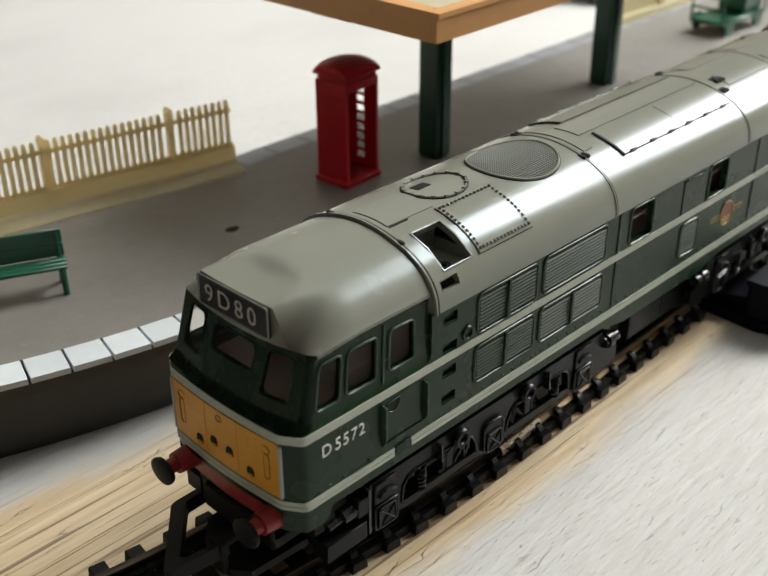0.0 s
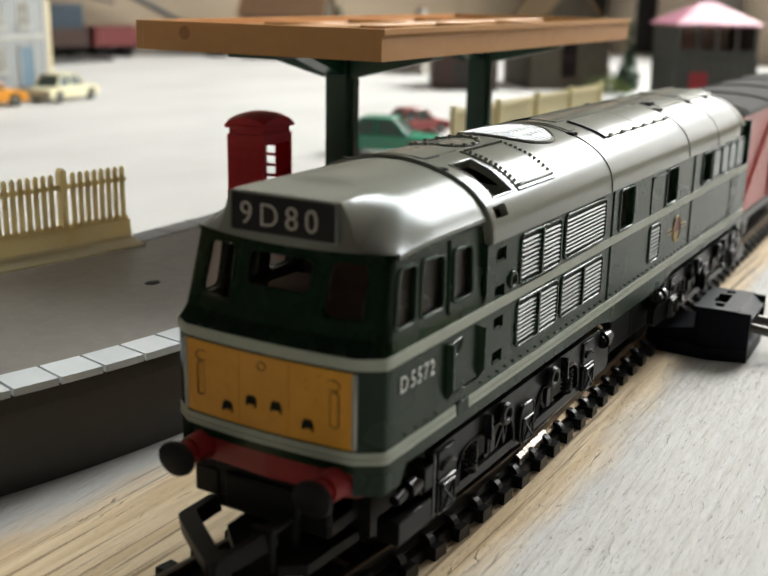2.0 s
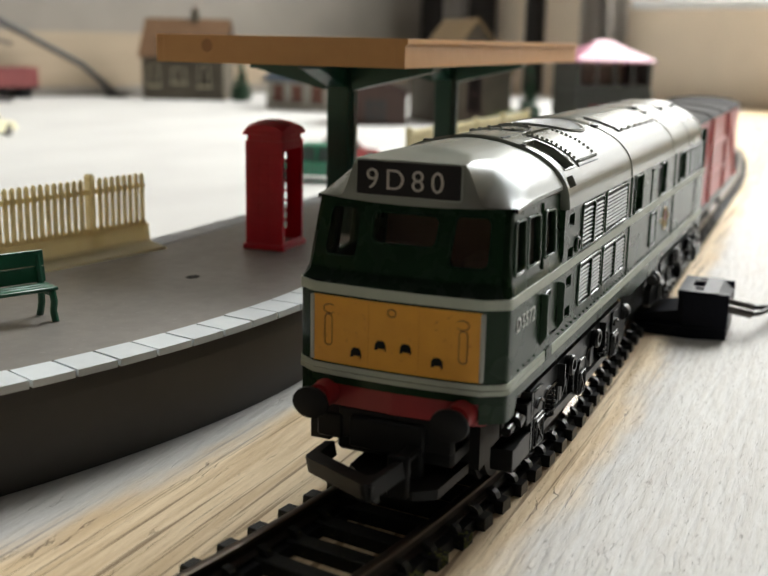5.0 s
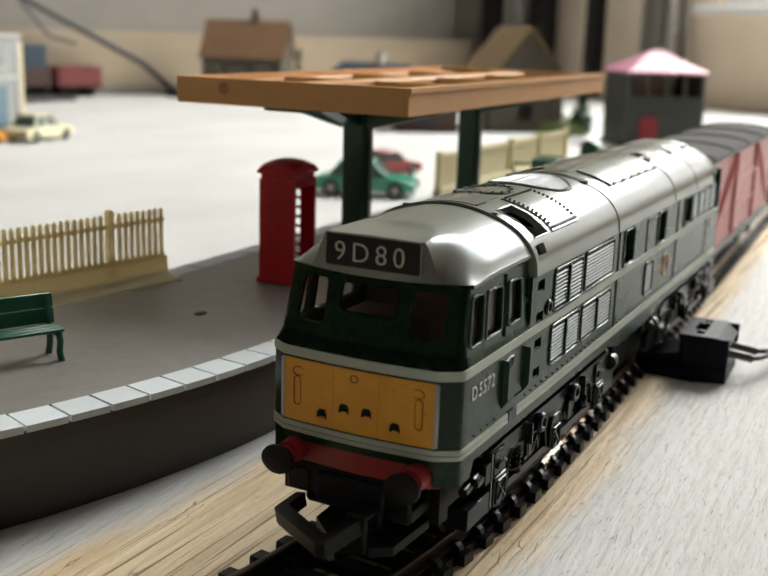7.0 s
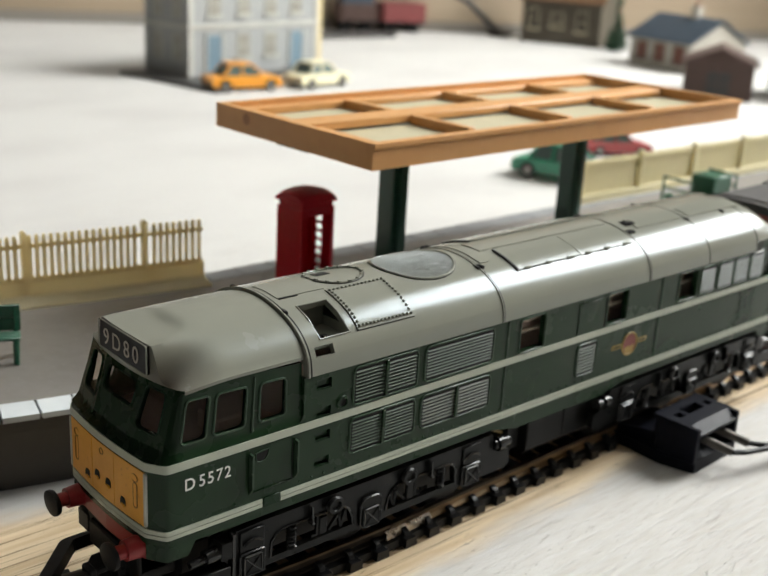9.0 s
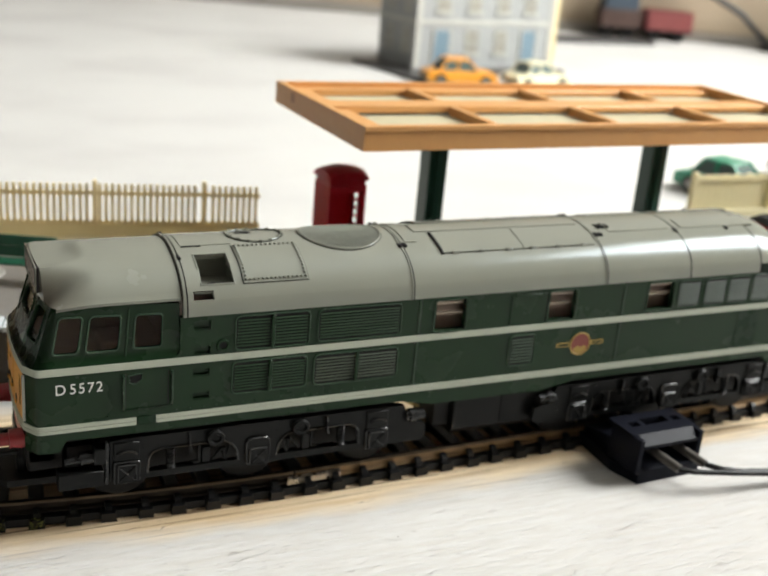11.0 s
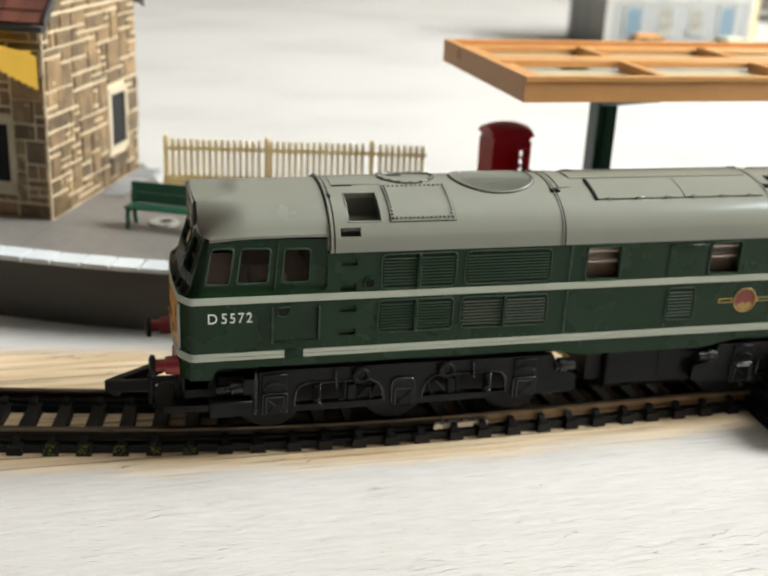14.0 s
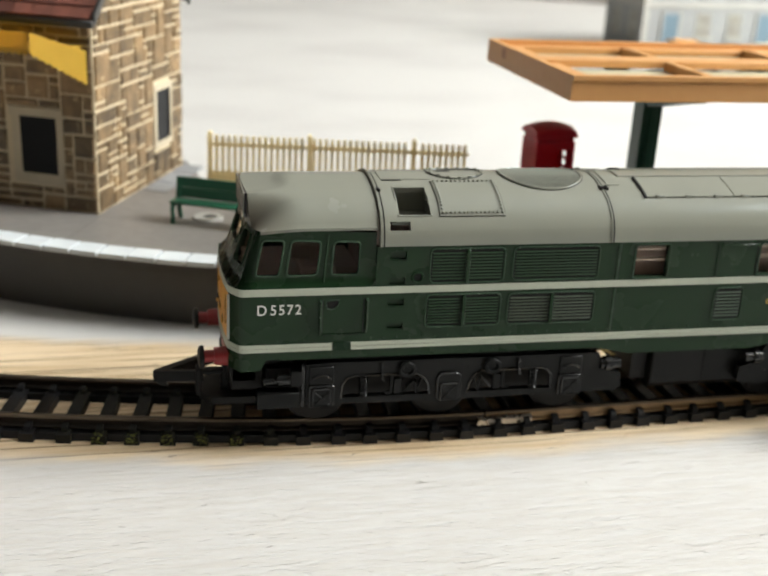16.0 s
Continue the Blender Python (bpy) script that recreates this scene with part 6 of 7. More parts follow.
def van():
    v = thing("model_goods_van", 22.6, 0.5, 0, 0.9, "faded red model goods van with a grey roof", "goods van")
    n, w, x0, x1 = 20, 1.62, 0.0, 15.4
    part("chassis", box(B(), 0.1, x1 - 0.1, -1.3, 1.3, 1.5, 1.95), DUSTY, v)
    part("inner_body", box(B(), 0.12, x1 - 0.12, -w + 0.08, w - 0.08, 1.96, 5.2), VAN_RED, v)
    for s in (-1, 1):
        for k in range(n):
            a = x0 + (x1 - x0) * k / n
            part("plank", box(B(), a + 0.02, a + (x1 - x0) / n - 0.02, s * w, s * (w - 0.075), 1.98, 5.2, bevel=0.015), VAN_RED, v)
        for x in (5.2, 10.2):
            part("door_post", box(B(), x - 0.1, x + 0.1, s * (w + 0.09), s * (w + 0.005), 2.0, 5.15), VAN_RED, v)
        for x, q in ((0.25, 4.9), (15.1, 10.5)):
            bm = B()
            tube(bm, [(x, s * (w + 0.05), 2.1), (q, s * (w + 0.05), 5.1)], 0.07, 6)
            part("brace", bm, VAN_RED, v)
        for z in (3.0, 4.1):
            part("door_bar", box(B(), 5.35, 10.05, s * (w + 0.07), s * (w + 0.005), z - 0.07, z + 0.07), VAN_RED, v)
        part("solebar", box(B(), 0, x1, s * (w - 0.1), s * (w + 0.02), 1.7, 1.95), DUSTY, v)
    for k in range(7):
        y = -w + 2 * w * k / 7
        for a, c in ((0.0, 0.11), (x1 - 0.11, x1)):
            part("plank", box(B(), a, c, y + 0.09 * (k == 0) + 0.02, y + 2 * w / 7 - 0.02 - 0.09 * (k == 6), 1.98, 5.2, bevel=0.015), VAN_RED, v)
    arc = [(-w - 0.08, 5.2)] + [(w * 1.04 * math.sin(radians(a)), 5.22 + 0.3 * (math.cos(radians(a)))) for a in range(-88, 89, 11)] + [(w + 0.08, 5.2)]
    roof = part("roof", prism(B(), arc, -0.12, x1 + 0.12, "x"), VAN_ROOF, v, "curved grey van roof")
    for k in range(5):
        x = 0.2 + k * 3.75
        pts = [(x, y, z + 0.02) for y, z in arc[1:-1]]
        part("rib", tube(B(), pts, 0.04, 6), VAN_ROOF, roof)
    for x in (3.0, 12.4):
        for s in (-1, 1):
            bm = B()
            rod(bm, (x, s * 0.72, 1.2), (x, s * 0.98, 1.2), 0.69, 24)
            part("wheel", bm, BLACK, v)
            part("axle_guard", prism(B(), [(x - 0.5, 1.7), (x + 0.5, 1.7), (x + 0.2, 0.95), (x - 0.2, 0.95)], s * 1.3, s * 1.42, "y"), DUSTY, v, smooth=False)


van()

# ---------------------------------------------------------------- power connector beside the track
NAVY = material("blue-black moulded plastic", (0.0055, 0.006, 0.010), 0.42, spec=0.08, second=(0.010, 0.011, 0.017), grain=4, amount=0.7, bump=0.04)
PLUG = material("dull brown-grey plug metal", (0.10, 0.09, 0.08), 0.4, 0.6, second=(0.05, 0.042, 0.036), grain=6)
CONTACT = material("dull nickel contact", (0.34, 0.33, 0.31), 0.35, 0.8, grain=5)


def connector():
    c = thing("power_connector", 14.75, -3.45, 0, 2.0, "blue-black track power clip with two wires", "power clip")
    part("foot", prism(B(), [(-0.1, 0.9), (0.15, 0.02), (2.2, 0.02), (2.35, 0.9), (2.2, 3.0), (0.1, 3.0)], 0.0, 0.3, "z"), NAVY, c, smooth=False)
    part("ramp", prism(B(), [(0.95, 0.301), (2.9, 0.301), (2.9, 0.42), (0.95, 0.75)], 0.25, 1.95, "x"), NAVY, c, smooth=False)
    for s in (0.02, 1.98):
        part("cheek", box(B(), s, s + 0.16, 0.0, 1.2, 0.304, 1.28, bevel=0.02), NAVY, c)
    bm = B()
    sheet(bm, lambda a, q, k: (a, q, 1.3 - 0.14 * k), [0.02, 2.14], [0.3, 1.35], [(0.3, 0.62, 0.72, 0.95), (0.75, 1.55, 0.72, 1.05), (1.7, 1.95, 0.72, 0.95)], depth=True)
    bmesh.ops.recalc_face_normals(bm, faces=bm.faces)
    part("top_plate", bm, NAVY, c, smooth=False)
    part("front_lip", prism(B(), [(0.0, 1.1), (0.3, 1.299), (0.3, 1.15), (0.02, 1.0)], 0.19, 1.97, "x"), NAVY, c, smooth=False)
    part("back_wall", box(B(), 0.18, 1.98, 1.1, 1.34, 0.305, 1.155), NAVY, c)
    part("floor_slope", prism(B(), [(0.02, 0.302), (0.02, 0.36), (0.9, 0.7), (0.9, 0.302)], 0.19, 1.97, "x"), NAVY, c, smooth=False)
    for x in (0.6, 1.45):
        bm = B()
        a = (x, 0.5, 0.85)
        q = (x + 0.35, -0.55, 0.62)
        rod(bm, a, q, 0.12, 12)
        rod(bm, (x - 0.12, 0.75, 0.9), a, 0.15, 12)
        part("plug", bm, PLUG, c, "dull metal push-in plug")
    for k, x in enumerate((0.95, 1.8)):
        bm = B()
        z = 0.62
        pts = [(x, -0.55, z), (x + 0.3, -0.75 - 0.1 * k, z - 0.02), (2.4 + 0.2 * k, -1.0 + 0.05 * k, 0.5), (4.0, -1.25 + 0.12 * k, 0.35), (7.0, -2.2 + 0.2 * k, 0.1), (12, -4.5 + 0.3 * k, 0.08), (24, -8 - k, 0.08)]
        fine = []
        for p, q in zip(pts, pts[1:]):
            for j in range(4):
                fine.append(Vector(p).lerp(Vector(q), j / 4))
        tube(bm, fine + [Vector(pts[-1])], 0.075, 8)
        part("wire", bm, BLACK, c, "black twin wire")


connector()

# ---------------------------------------------------------------- stone station house
STONE = material("printed brown stone", (0.25, 0.16, 0.075), 0.5, second=(0.06, 0.04, 0.02), grain=1.9, amount=1.0, speck=(0.42, 0.31, 0.17), piece=0.38, bump=0.12)
MORTAR = material("pale mortar", (0.60, 0.50, 0.34), 0.7, grain=3, amount=0.5)
DRESSED = material("dressed pale stone", (0.50, 0.43, 0.31), 0.55, grain=2, amount=0.6)
TILE_RED = material("red-brown roof tile print", (0.22, 0.075, 0.05), 0.55, second=(0.12, 0.045, 0.035), grain=2, amount=0.9, piece=0.3)
AWNING = material("bright yellow plastic valance", (0.80, 0.52, 0.075), 0.4, grain=2, amount=0.3)
DARK_PANE = material("dark window pane", (0.006, 0.0065, 0.008), 0.3, grain=1, spec=0.12)
GUTTER = material("dark grey gutter plastic", (0.05, 0.047, 0.045), 0.45, grain=2)


def stones(parent, put, x0, x1, z0, z1, holes, seed):
    """Random snecked rubble, each stone a bevelled block of its own, over a wall's face."""
    rnd = random.Random(seed)
    nx, nz = int(round((x1 - x0) / 0.36)), max(1, int(round((z1 - z0) / 0.25)))
    cw, ch = (x1 - x0) / nx, (z1 - z0) / nz
    used = set()
    for i in range(nx):
        for k in range(nz):
            x, z = x0 + (i + 0.5) * cw, z0 + (k + 0.5) * ch
            if any(a < x < b and c < z < d for a, b, c, d in holes):
                used.add((i, k))
    shapes = [(2, 1), (3, 1), (1, 2), (2, 3), (2, 4), (3, 2), (3, 3), (2, 2), (3, 4), (4, 2), (1, 1)]
    odds = [6, 5, 2, 5, 4, 6, 6, 6, 5, 2, 1]
    for k in range(nz):
        for i in range(nx):
            if (i, k) in used:
                continue
            for _ in range(12):
                a, b = rnd.choices(shapes, odds)[0]
                cells = [(i + p, k + q) for p in range(a) for q in range(b)]
                if i + a <= nx and k + b <= nz and not any(c in used for c in cells):
                    break
            else:
                a, b, cells = 1, 1, [(i, k)]
            used.update(cells)
            cx, q, w, g = x0 + i * cw, z0 + k * ch, a * cw, b * ch
            m, e, o = 0.036, 0.026, 0.045 + rnd.uniform(-0.02, 0.03)

            def jig():
                return rnd.uniform(-0.02, 0.02)
            bm = B()
            lo = [bm.verts.new(put(px + jig(), 0.0, pz + jig())) for px, pz in ((cx + m, q + m), (cx + w - m, q + m), (cx + w - m, q + g - m), (cx + m, q + g - m))]
            hi = [bm.verts.new(put(px + jig(), o + jig() * 0.5, pz + jig())) for px, pz in ((cx + m + e, q + m + e), (cx + w - m - e, q + m + e), (cx + w - m - e, q + g - m - e), (cx + m + e, q + g - m - e))]
            for j in range(4):
                bm.faces.new((lo[j], lo[(j + 1) % 4], hi[(j + 1) % 4], hi[j]))
            bm.faces.new(hi)
            bmesh.ops.recalc_face_normals(bm, faces=bm.faces)
            part("stone", bm, STONE, parent, smooth=False)


def stone_house():
    ob = thing("station_house", -3.14, 10.38, PLAT_Z, 66, "model station house of brown printed stone with a tiled roof", "house")
    # local x: along the gable wall; local y: along the long wall (to the back left)
    W, D, E, R = 7.0, 9.0, 6.25, 9.6
    gable = part("gable_wall", prism(B(), [(0, 0.0), (W, 0.0), (W, E), (W / 2, R), (0, E)], 0.0, 0.2, "y"), MORTAR, ob, "lit stone gable wall", smooth=False)
    gh = (4.38, 6.05, 1.05, 3.4)
    stones(gable, lambda a, o, z: (a, -o, z), 0.02, W - 0.02, 0.0, E, [gh], 5)
    for k in range(6):
        z = E + 0.02 + k * 0.5
        inset = (z + 0.5 - E) / (R - E) * W / 2 + 0.05
        if W - 2 * inset > 0.6:
            stones(gable, lambda a, o, q: (a, -o, q), inset, W - inset, z, z + 0.5, [], 20 + k)
    for a, c, z0, z1 in ((4.4, 4.64, 1.33, 3.12), (5.82, 6.02, 1.33, 3.12), (4.4, 6.02, 1.1, 1.328), (4.4, 6.02, 3.122, 3.36)):
        part("window_surround", box(B(), a, c, -0.07, 0.01, z0, z1, bevel=0.02), DRESSED, gable)
    part("window_pane", box(B(), 4.63, 5.83, -0.012, 0.004, 1.32, 3.13), DARK_PANE, gable)
    front = part("front_wall", box(B(), 0.0, 0.2, 0.205, D, 0.0, E), MORTAR, ob, "shaded stone front wall")
    stones(front, lambda a, o, z: (-o, a, z), 0.02, 5.2, 0.0, E, [(1.05, 2.8, 0.85, 3.25)], 9)
    for a, c, z0, z1 in ((1.05, 1.3, 0.95, 3.05), (2.52, 2.8, 0.95, 3.05), (1.05, 2.8, 0.8, 1.15), (0.95, 2.9, 2.95, 3.25)):
        part("window_surround", box(B(), -0.06, 0.01, a, c, z0, z1, bevel=0.02), DRESSED, front)
    part("window_pane", box(B(), -0.025, 0.004, 1.28, 2.55, 1.12, 2.98), DARK_PANE, front)
    part("back_wall", box(B(), W - 0.2, W, 0.205, D, 0.0, E), MORTAR, ob)
    part("end_wall", box(B(), 0.205, W - 0.205, D - 0.2, D, 0.0, E), MORTAR, ob)
    # roof slopes of tiles
    for s in (0, 1):
        foot = Vector((-0.3, 0, E - 0.25)) if s == 0 else Vector((W + 0.3, 0, E - 0.25))
        top = Vector((W / 2, 0, R + 0.12))
        slope = part("roof_slope", prism(B(), [(foot.x, foot.z), (top.x, top.z), (top.x, top.z + 0.14), (foot.x, foot.z + 0.14)], -0.18, D + 0.18, "y"), TILE_RED, ob, "red-brown tiled roof slope", smooth=False)
        if s == 0:
            d = top - foot
            nrm = Vector((-d.z, 0, d.x)).normalized()
            for r in range(5):
                for k in range(9):
                    a = foot + d * (r * 0.085) + nrm * 0.15
                    bm = B()
                    y0 = -0.15 + k * 0.62
                    c = [a + Vector((0, y0 + q, 0)) + d * p + nrm * o for p, q, o in ((0, 0.02, 0.05), (0, 0.6, 0.05), (0.085, 0.6, 0.012), (0.085, 0.02, 0.012), (0, 0.02, 0), (0, 0.6, 0))]
                    vs = [bm.verts.new(q) for q in c]
                    bm.faces.new((vs[0], vs[1], vs[2], vs[3]))
                    bm.faces.new((vs[0], vs[4], vs[5], vs[1]))
                    part("tile", bm, TILE_RED, slope, smooth=False)
        barge = [(foot.x, foot.z - 0.12), (top.x, top.z - 0.12), (top.x, top.z + 0.2), (foot.x, foot.z + 0.2)]
        part("bargeboard", prism(B(), barge, -0.28, -0.185, "y"), GUTTER, ob, smooth=False)
    part("gutter", box(B(), -0.42, -0.28, -0.25, D, E - 0.42, E - 0.2, bevel=0.04), GUTTER, ob)
    # yellow platform awning with a toothed edge
    def valance(p, q, z0a, z1a, z0b, z1b, n):
        bm = B()
        top, low = [], []
        for k in range(n * 2 + 1):
            t = k / (2 * n)
            w = Vector(p).lerp(Vector(q), t)
            top.append((w.x, w.y, z1a + (z1b - z1a) * t))
            low.append((w.x, w.y, z0a + (z0b - z0a) * t - (0.07 if k % 2 else 0)))
        a, c = [bm.verts.new(v) for v in top], [bm.verts.new(v) for v in low]
        for k in range(2 * n):
            bm.faces.new((a[k], a[k + 1], c[k + 1], c[k]))
        bmesh.ops.solidify(bm, geom=bm.faces[:], thickness=0.09)
        return bm
    aw = part("awning", valance((-0.08, 0.15, 0), (-1.5, 1.2, 0), 4.12, 5.12, 5.15, 5.75, 9), AWNING, ob, "bright yellow toothed awning valance", smooth=False)
    part("front_valance", valance((-1.5, 1.25, 0), (-1.5, 6.5, 0), 5.15, 5.75, 5.15, 5.75, 26), AWNING, aw, smooth=False)
    bm = B()
    prism(bm, [(-1.5, 1.3), (-0.07, 0.3), (-0.07, 6.5), (-1.5, 6.5)], 5.2, 5.26, "z")
    part("awning_roof", bm, AWNING, aw, smooth=False)


stone_house()

# ---------------------------------------------------------------- toy cars on the table


def car(x, y, turn, mat, label, length=5.4):
    c = thing("model_car", x, y, 0, turn, label, "toy car", "toy cars on the table")
    s = length / 5.4
    prof = [(-2.6, 0.32), (-2.68, 0.6), (-2.62, 0.92), (-2.2, 1.02), (-1.35, 1.08), (1.2, 1.08), (2.3, 0.98), (2.62, 0.82), (2.68, 0.5), (2.6, 0.32)]
    bm = B()
    rings = []
    for yy, k in ((-1.08, 0.93), (-1.0, 1.0), (1.0, 1.0), (1.08, 0.93)):
        rings.append([bm.verts.new((px * s * (0.97 + 0.03 * k), yy * s, (0.32 + (pz - 0.32) * k) * s)) for px, pz in prof])
    n = len(prof)
    for a, b in zip(rings, rings[1:]):
        for j in range(n):
            bm.faces.new((a[j], a[(j + 1) % n], b[(j + 1) % n], b[j]))
    bm.faces.new(rings[0])
    bm.faces.new(rings[-1])
    bmesh.ops.recalc_face_normals(bm, faces=bm.faces)
    part("body", bm, mat, c)
    bm = B()
    lo = [bm.verts.new((px * s, py * s, 1.07 * s)) for px, py in ((-1.75, -0.95), (1.15, -0.95), (1.15, 0.95), (-1.75, 0.95))]
    hi = [bm.verts.new((px * s, py * s, 1.78 * s)) for px, py in ((-1.2, -0.78), (0.4, -0.78), (0.4, 0.78), (-1.2, 0.78))]
    for j in range(4):
        bm.faces.new((lo[j], lo[(j + 1) % 4], hi[(j + 1) % 4], hi[j]))
    bm.faces.new(hi)
    bmesh.ops.recalc_face_normals(bm, faces=bm.faces)
    part("glasshouse", bm, CAR_GLASS, c, "dark windows")
    bm = box(B(), -1.25 * s, 0.46 * s, -0.82 * s, 0.82 * s, 1.77 * s, 1.88 * s, bevel=0.05)
    part("roof", bm, mat, c)
    for px, qx in ((1.17, 0.42), (-1.78, -1.22), (-0.42, -0.42)):
        for sy in (-1, 1):
            part("pillar", tube(B(), [(px * s, sy * 0.96 * s, 1.06 * s), (qx * s, sy * 0.8 * s, 1.8 * s)], 0.075 * s, 6), mat, c)
    for px in (-1.7, 1.7):
        for sy in (-1, 1):
            bm = B()
            rod(bm, (px * s, sy * 0.85 * s, 0.42 * s), (px * s, sy * 1.1 * s, 0.42 * s), 0.418 * s, 18)
            w = part("wheel", bm, BLACK, c)
            bm = B()
            rod(bm, (px * s, sy * 1.1 * s, 0.42 * s), (px * s, sy * 1.115 * s, 0.42 * s), 0.22 * s, 14)
            part("hub", bm, CONTACT, w)
    for sx in (-1, 1):
        part("bumper", box(B(), sx * 2.66 * s, sx * 2.76 * s, -1.0 * s, 1.0 * s, 0.42 * s, 0.56 * s, bevel=0.02), CONTACT, c)
        for sy in (-0.7, 0.7):
            bm = B()
            rod(bm, (sx * 2.6 * s, sy * s, 0.74 * s), (sx * 2.7 * s, sy * s, 0.72 * s), 0.13 * s, 10)
            part("lamp", bm, CONTACT, c)


CAR_GLASS = material("dark car window", (0.10, 0.135, 0.125), 0.12, grain=1)
car(39.6, 21.3, -72, material("emerald green car paint", (0.008, 0.26, 0.14), 0.3, grain=2, amount=0.3, coat=0.5), "emerald green toy car with a bright windscreen", 5.9)
car(48.6, 24.6, -30, material("dull red car paint", (0.38, 0.05, 0.05), 0.25, grain=2, amount=0.3, coat=0.4), "red and dark blue toy car behind the fence", 4.5)
car(41.2, 56.2, -10, material("orange car paint", (0.80, 0.33, 0.03), 0.35, grain=2, amount=0.3), "orange toy car parked before the grey house", 6.2)
car(48.4, 55.6, 8, material("cream car paint", (0.80, 0.74, 0.50), 0.35, grain=2, amount=0.3), "cream toy car parked before the grey house", 6.0)

# ---------------------------------------------------------------- houses on the layout


def windows(parent, face, rows, frame_mat, pane_mat, sill=True):
    """rows: (a0, a1, z0, z1) on the face put by face(a, out, z)."""
    for a0, a1, z0, z1 in rows:
        def slab(name, mat, b0, b1, c0, c1, o0, o1, par):
            bm = B()
            v = [bm.verts.new(face(a, o, z)) for o in (o0, o1) for a, z in ((b0, c0), (b1, c0), (b1, c1), (b0, c1))]
            for f in ((0, 1, 2, 3), (4, 5, 6, 7), (0, 1, 5, 4), (1, 2, 6, 5), (2, 3, 7, 6), (3, 0, 4, 7)):
                bm.faces.new([v[i] for i in f])
            bmesh.ops.recalc_face_normals(bm, faces=bm.faces)
            return part(name, bm, mat, par, smooth=False)
        w = slab("window", pane_mat, a0, a1, z0, z1, -0.02, 0.02, parent)
        t = 0.13
        for b in ((a0 - t, a0, z0, z1), (a1, a1 + t, z0, z1), (a0 - t, a1 + t, z1, z1 + t), ((a0 + a1) / 2 - 0.05, (a0 + a1) / 2 + 0.05, z0, z1), (a0, a1, (z0 + z1) / 2 - 0.05, (z0 + z1) / 2 + 0.05)):
            slab("frame", frame_mat, *b, 0.0, 0.08, w)
        if sill:
            slab("sill", frame_mat, a0 - 0.3, a1 + 0.3, z0 - 0.25, z0, 0.0, 0.22, w)


def gabled(name, x, y, turn, length, width, eaves, ridge, wall_mat, roof_mat, label, rows_front=(), rows_end=(), frame_mat=None, pane_mat=None, chimney=True, category="house"):
    """A small house: its front along local x at y = 0, its ridge along x."""
    h = thing(name, x, y, 0, turn, label, category, "model houses on the table")
    core = part("wall", box(B(), 0, length, 0, width, 0.0, eaves), wall_mat, h, smooth=False)
    for a, c in ((0, 0.12), (length - 0.12, length)):
        part("gable", prism(B(), [(0.0, eaves + 0.003), (width, eaves + 0.003), (width / 2, ridge - 0.12)], a, c, "x"), wall_mat, h, smooth=False)
    e = 0.35
    k = (ridge - eaves) / (width / 2)
    for s in (0, 1):
        ys = (-e, width / 2) if s == 0 else (width + e, width / 2)
        zs = (eaves - e * k, ridge)
        slope = part("roof", prism(B(), [(ys[0], zs[0] + 0.02), (ys[1], zs[1] + 0.02), (ys[1], zs[1] + 0.24), (ys[0], zs[0] + 0.2)], -0.4, length + 0.4, "x"), roof_mat, h, smooth=False)
        if s == 0:
            for r in range(1, 7):
                t = r / 7
                yy, zz = ys[0] + (ys[1] - ys[0]) * t, zs[0] + (zs[1] - zs[0]) * t + 0.2
                part("course", box(B(), -0.41, length + 0.41, yy - 0.05, yy + 0.05, zz, zz + 0.04), roof_mat, slope)
    if chimney:
        ch = part("chimney", box(B(), length * 0.55, length * 0.55 + 0.9, width / 2 - 0.45, width / 2 + 0.45, ridge - 0.2, ridge + 1.3, bevel=0.04), wall_mat, h)
        bm = B()
        rod(bm, (length * 0.55 + 0.45, width / 2, ridge + 1.3), (length * 0.55 + 0.45, width / 2, ridge + 1.8), 0.2, 10)
        part("pot", bm, TILE_RED, ch)
    windows(core, lambda a, o, z: (a, -o, z), rows_front, frame_mat, pane_mat)
    windows(core, lambda a, o, z: (-o, width - a, z), rows_end, frame_mat, pane_mat)
    return h


GREY_WALL = material("pale grey render", (0.30, 0.31, 0.305), 0.6, second=(0.26, 0.27, 0.265), grain=1, amount=0.6)
TRIM = material("pale cream trim", (0.43, 0.42, 0.385), 0.55, grain=1, amount=0.4)
BLUE_DOOR = material("slate blue door", (0.13, 0.20, 0.25), 0.5, grain=2, amount=0.4)
SLATE = material("slate blue roof", (0.0385, 0.0595, 0.084), 0.5, second=(0.028, 0.0434, 0.063), grain=1.5, amount=0.7)
BROWN_ROOF = material("brown card roof", (0.17, 0.09, 0.042), 0.6, second=(0.12, 0.062, 0.03), grain=1, amount=0.7)
TAN_ROOF = material("tan card roof", (0.23, 0.15, 0.068), 0.6, second=(0.17, 0.11, 0.05), grain=1, amount=0.7)
WHITE_WALL = material("off-white card wall", (0.403, 0.377, 0.325), 0.6, grain=1, amount=0.5)
DARK_STONE = material("dark brown-grey card stone", (0.066, 0.056, 0.040), 0.7, second=(0.115, 0.098, 0.07), grain=2, amount=0.9)
BROWN_WALL = material("dark brown plastic", (0.065, 0.035, 0.027), 0.5, second=(0.09, 0.05, 0.04), grain=1.5, amount=0.6)
RUST_PANE = material("rust red window print", (0.22, 0.075, 0.045), 0.5, grain=2)
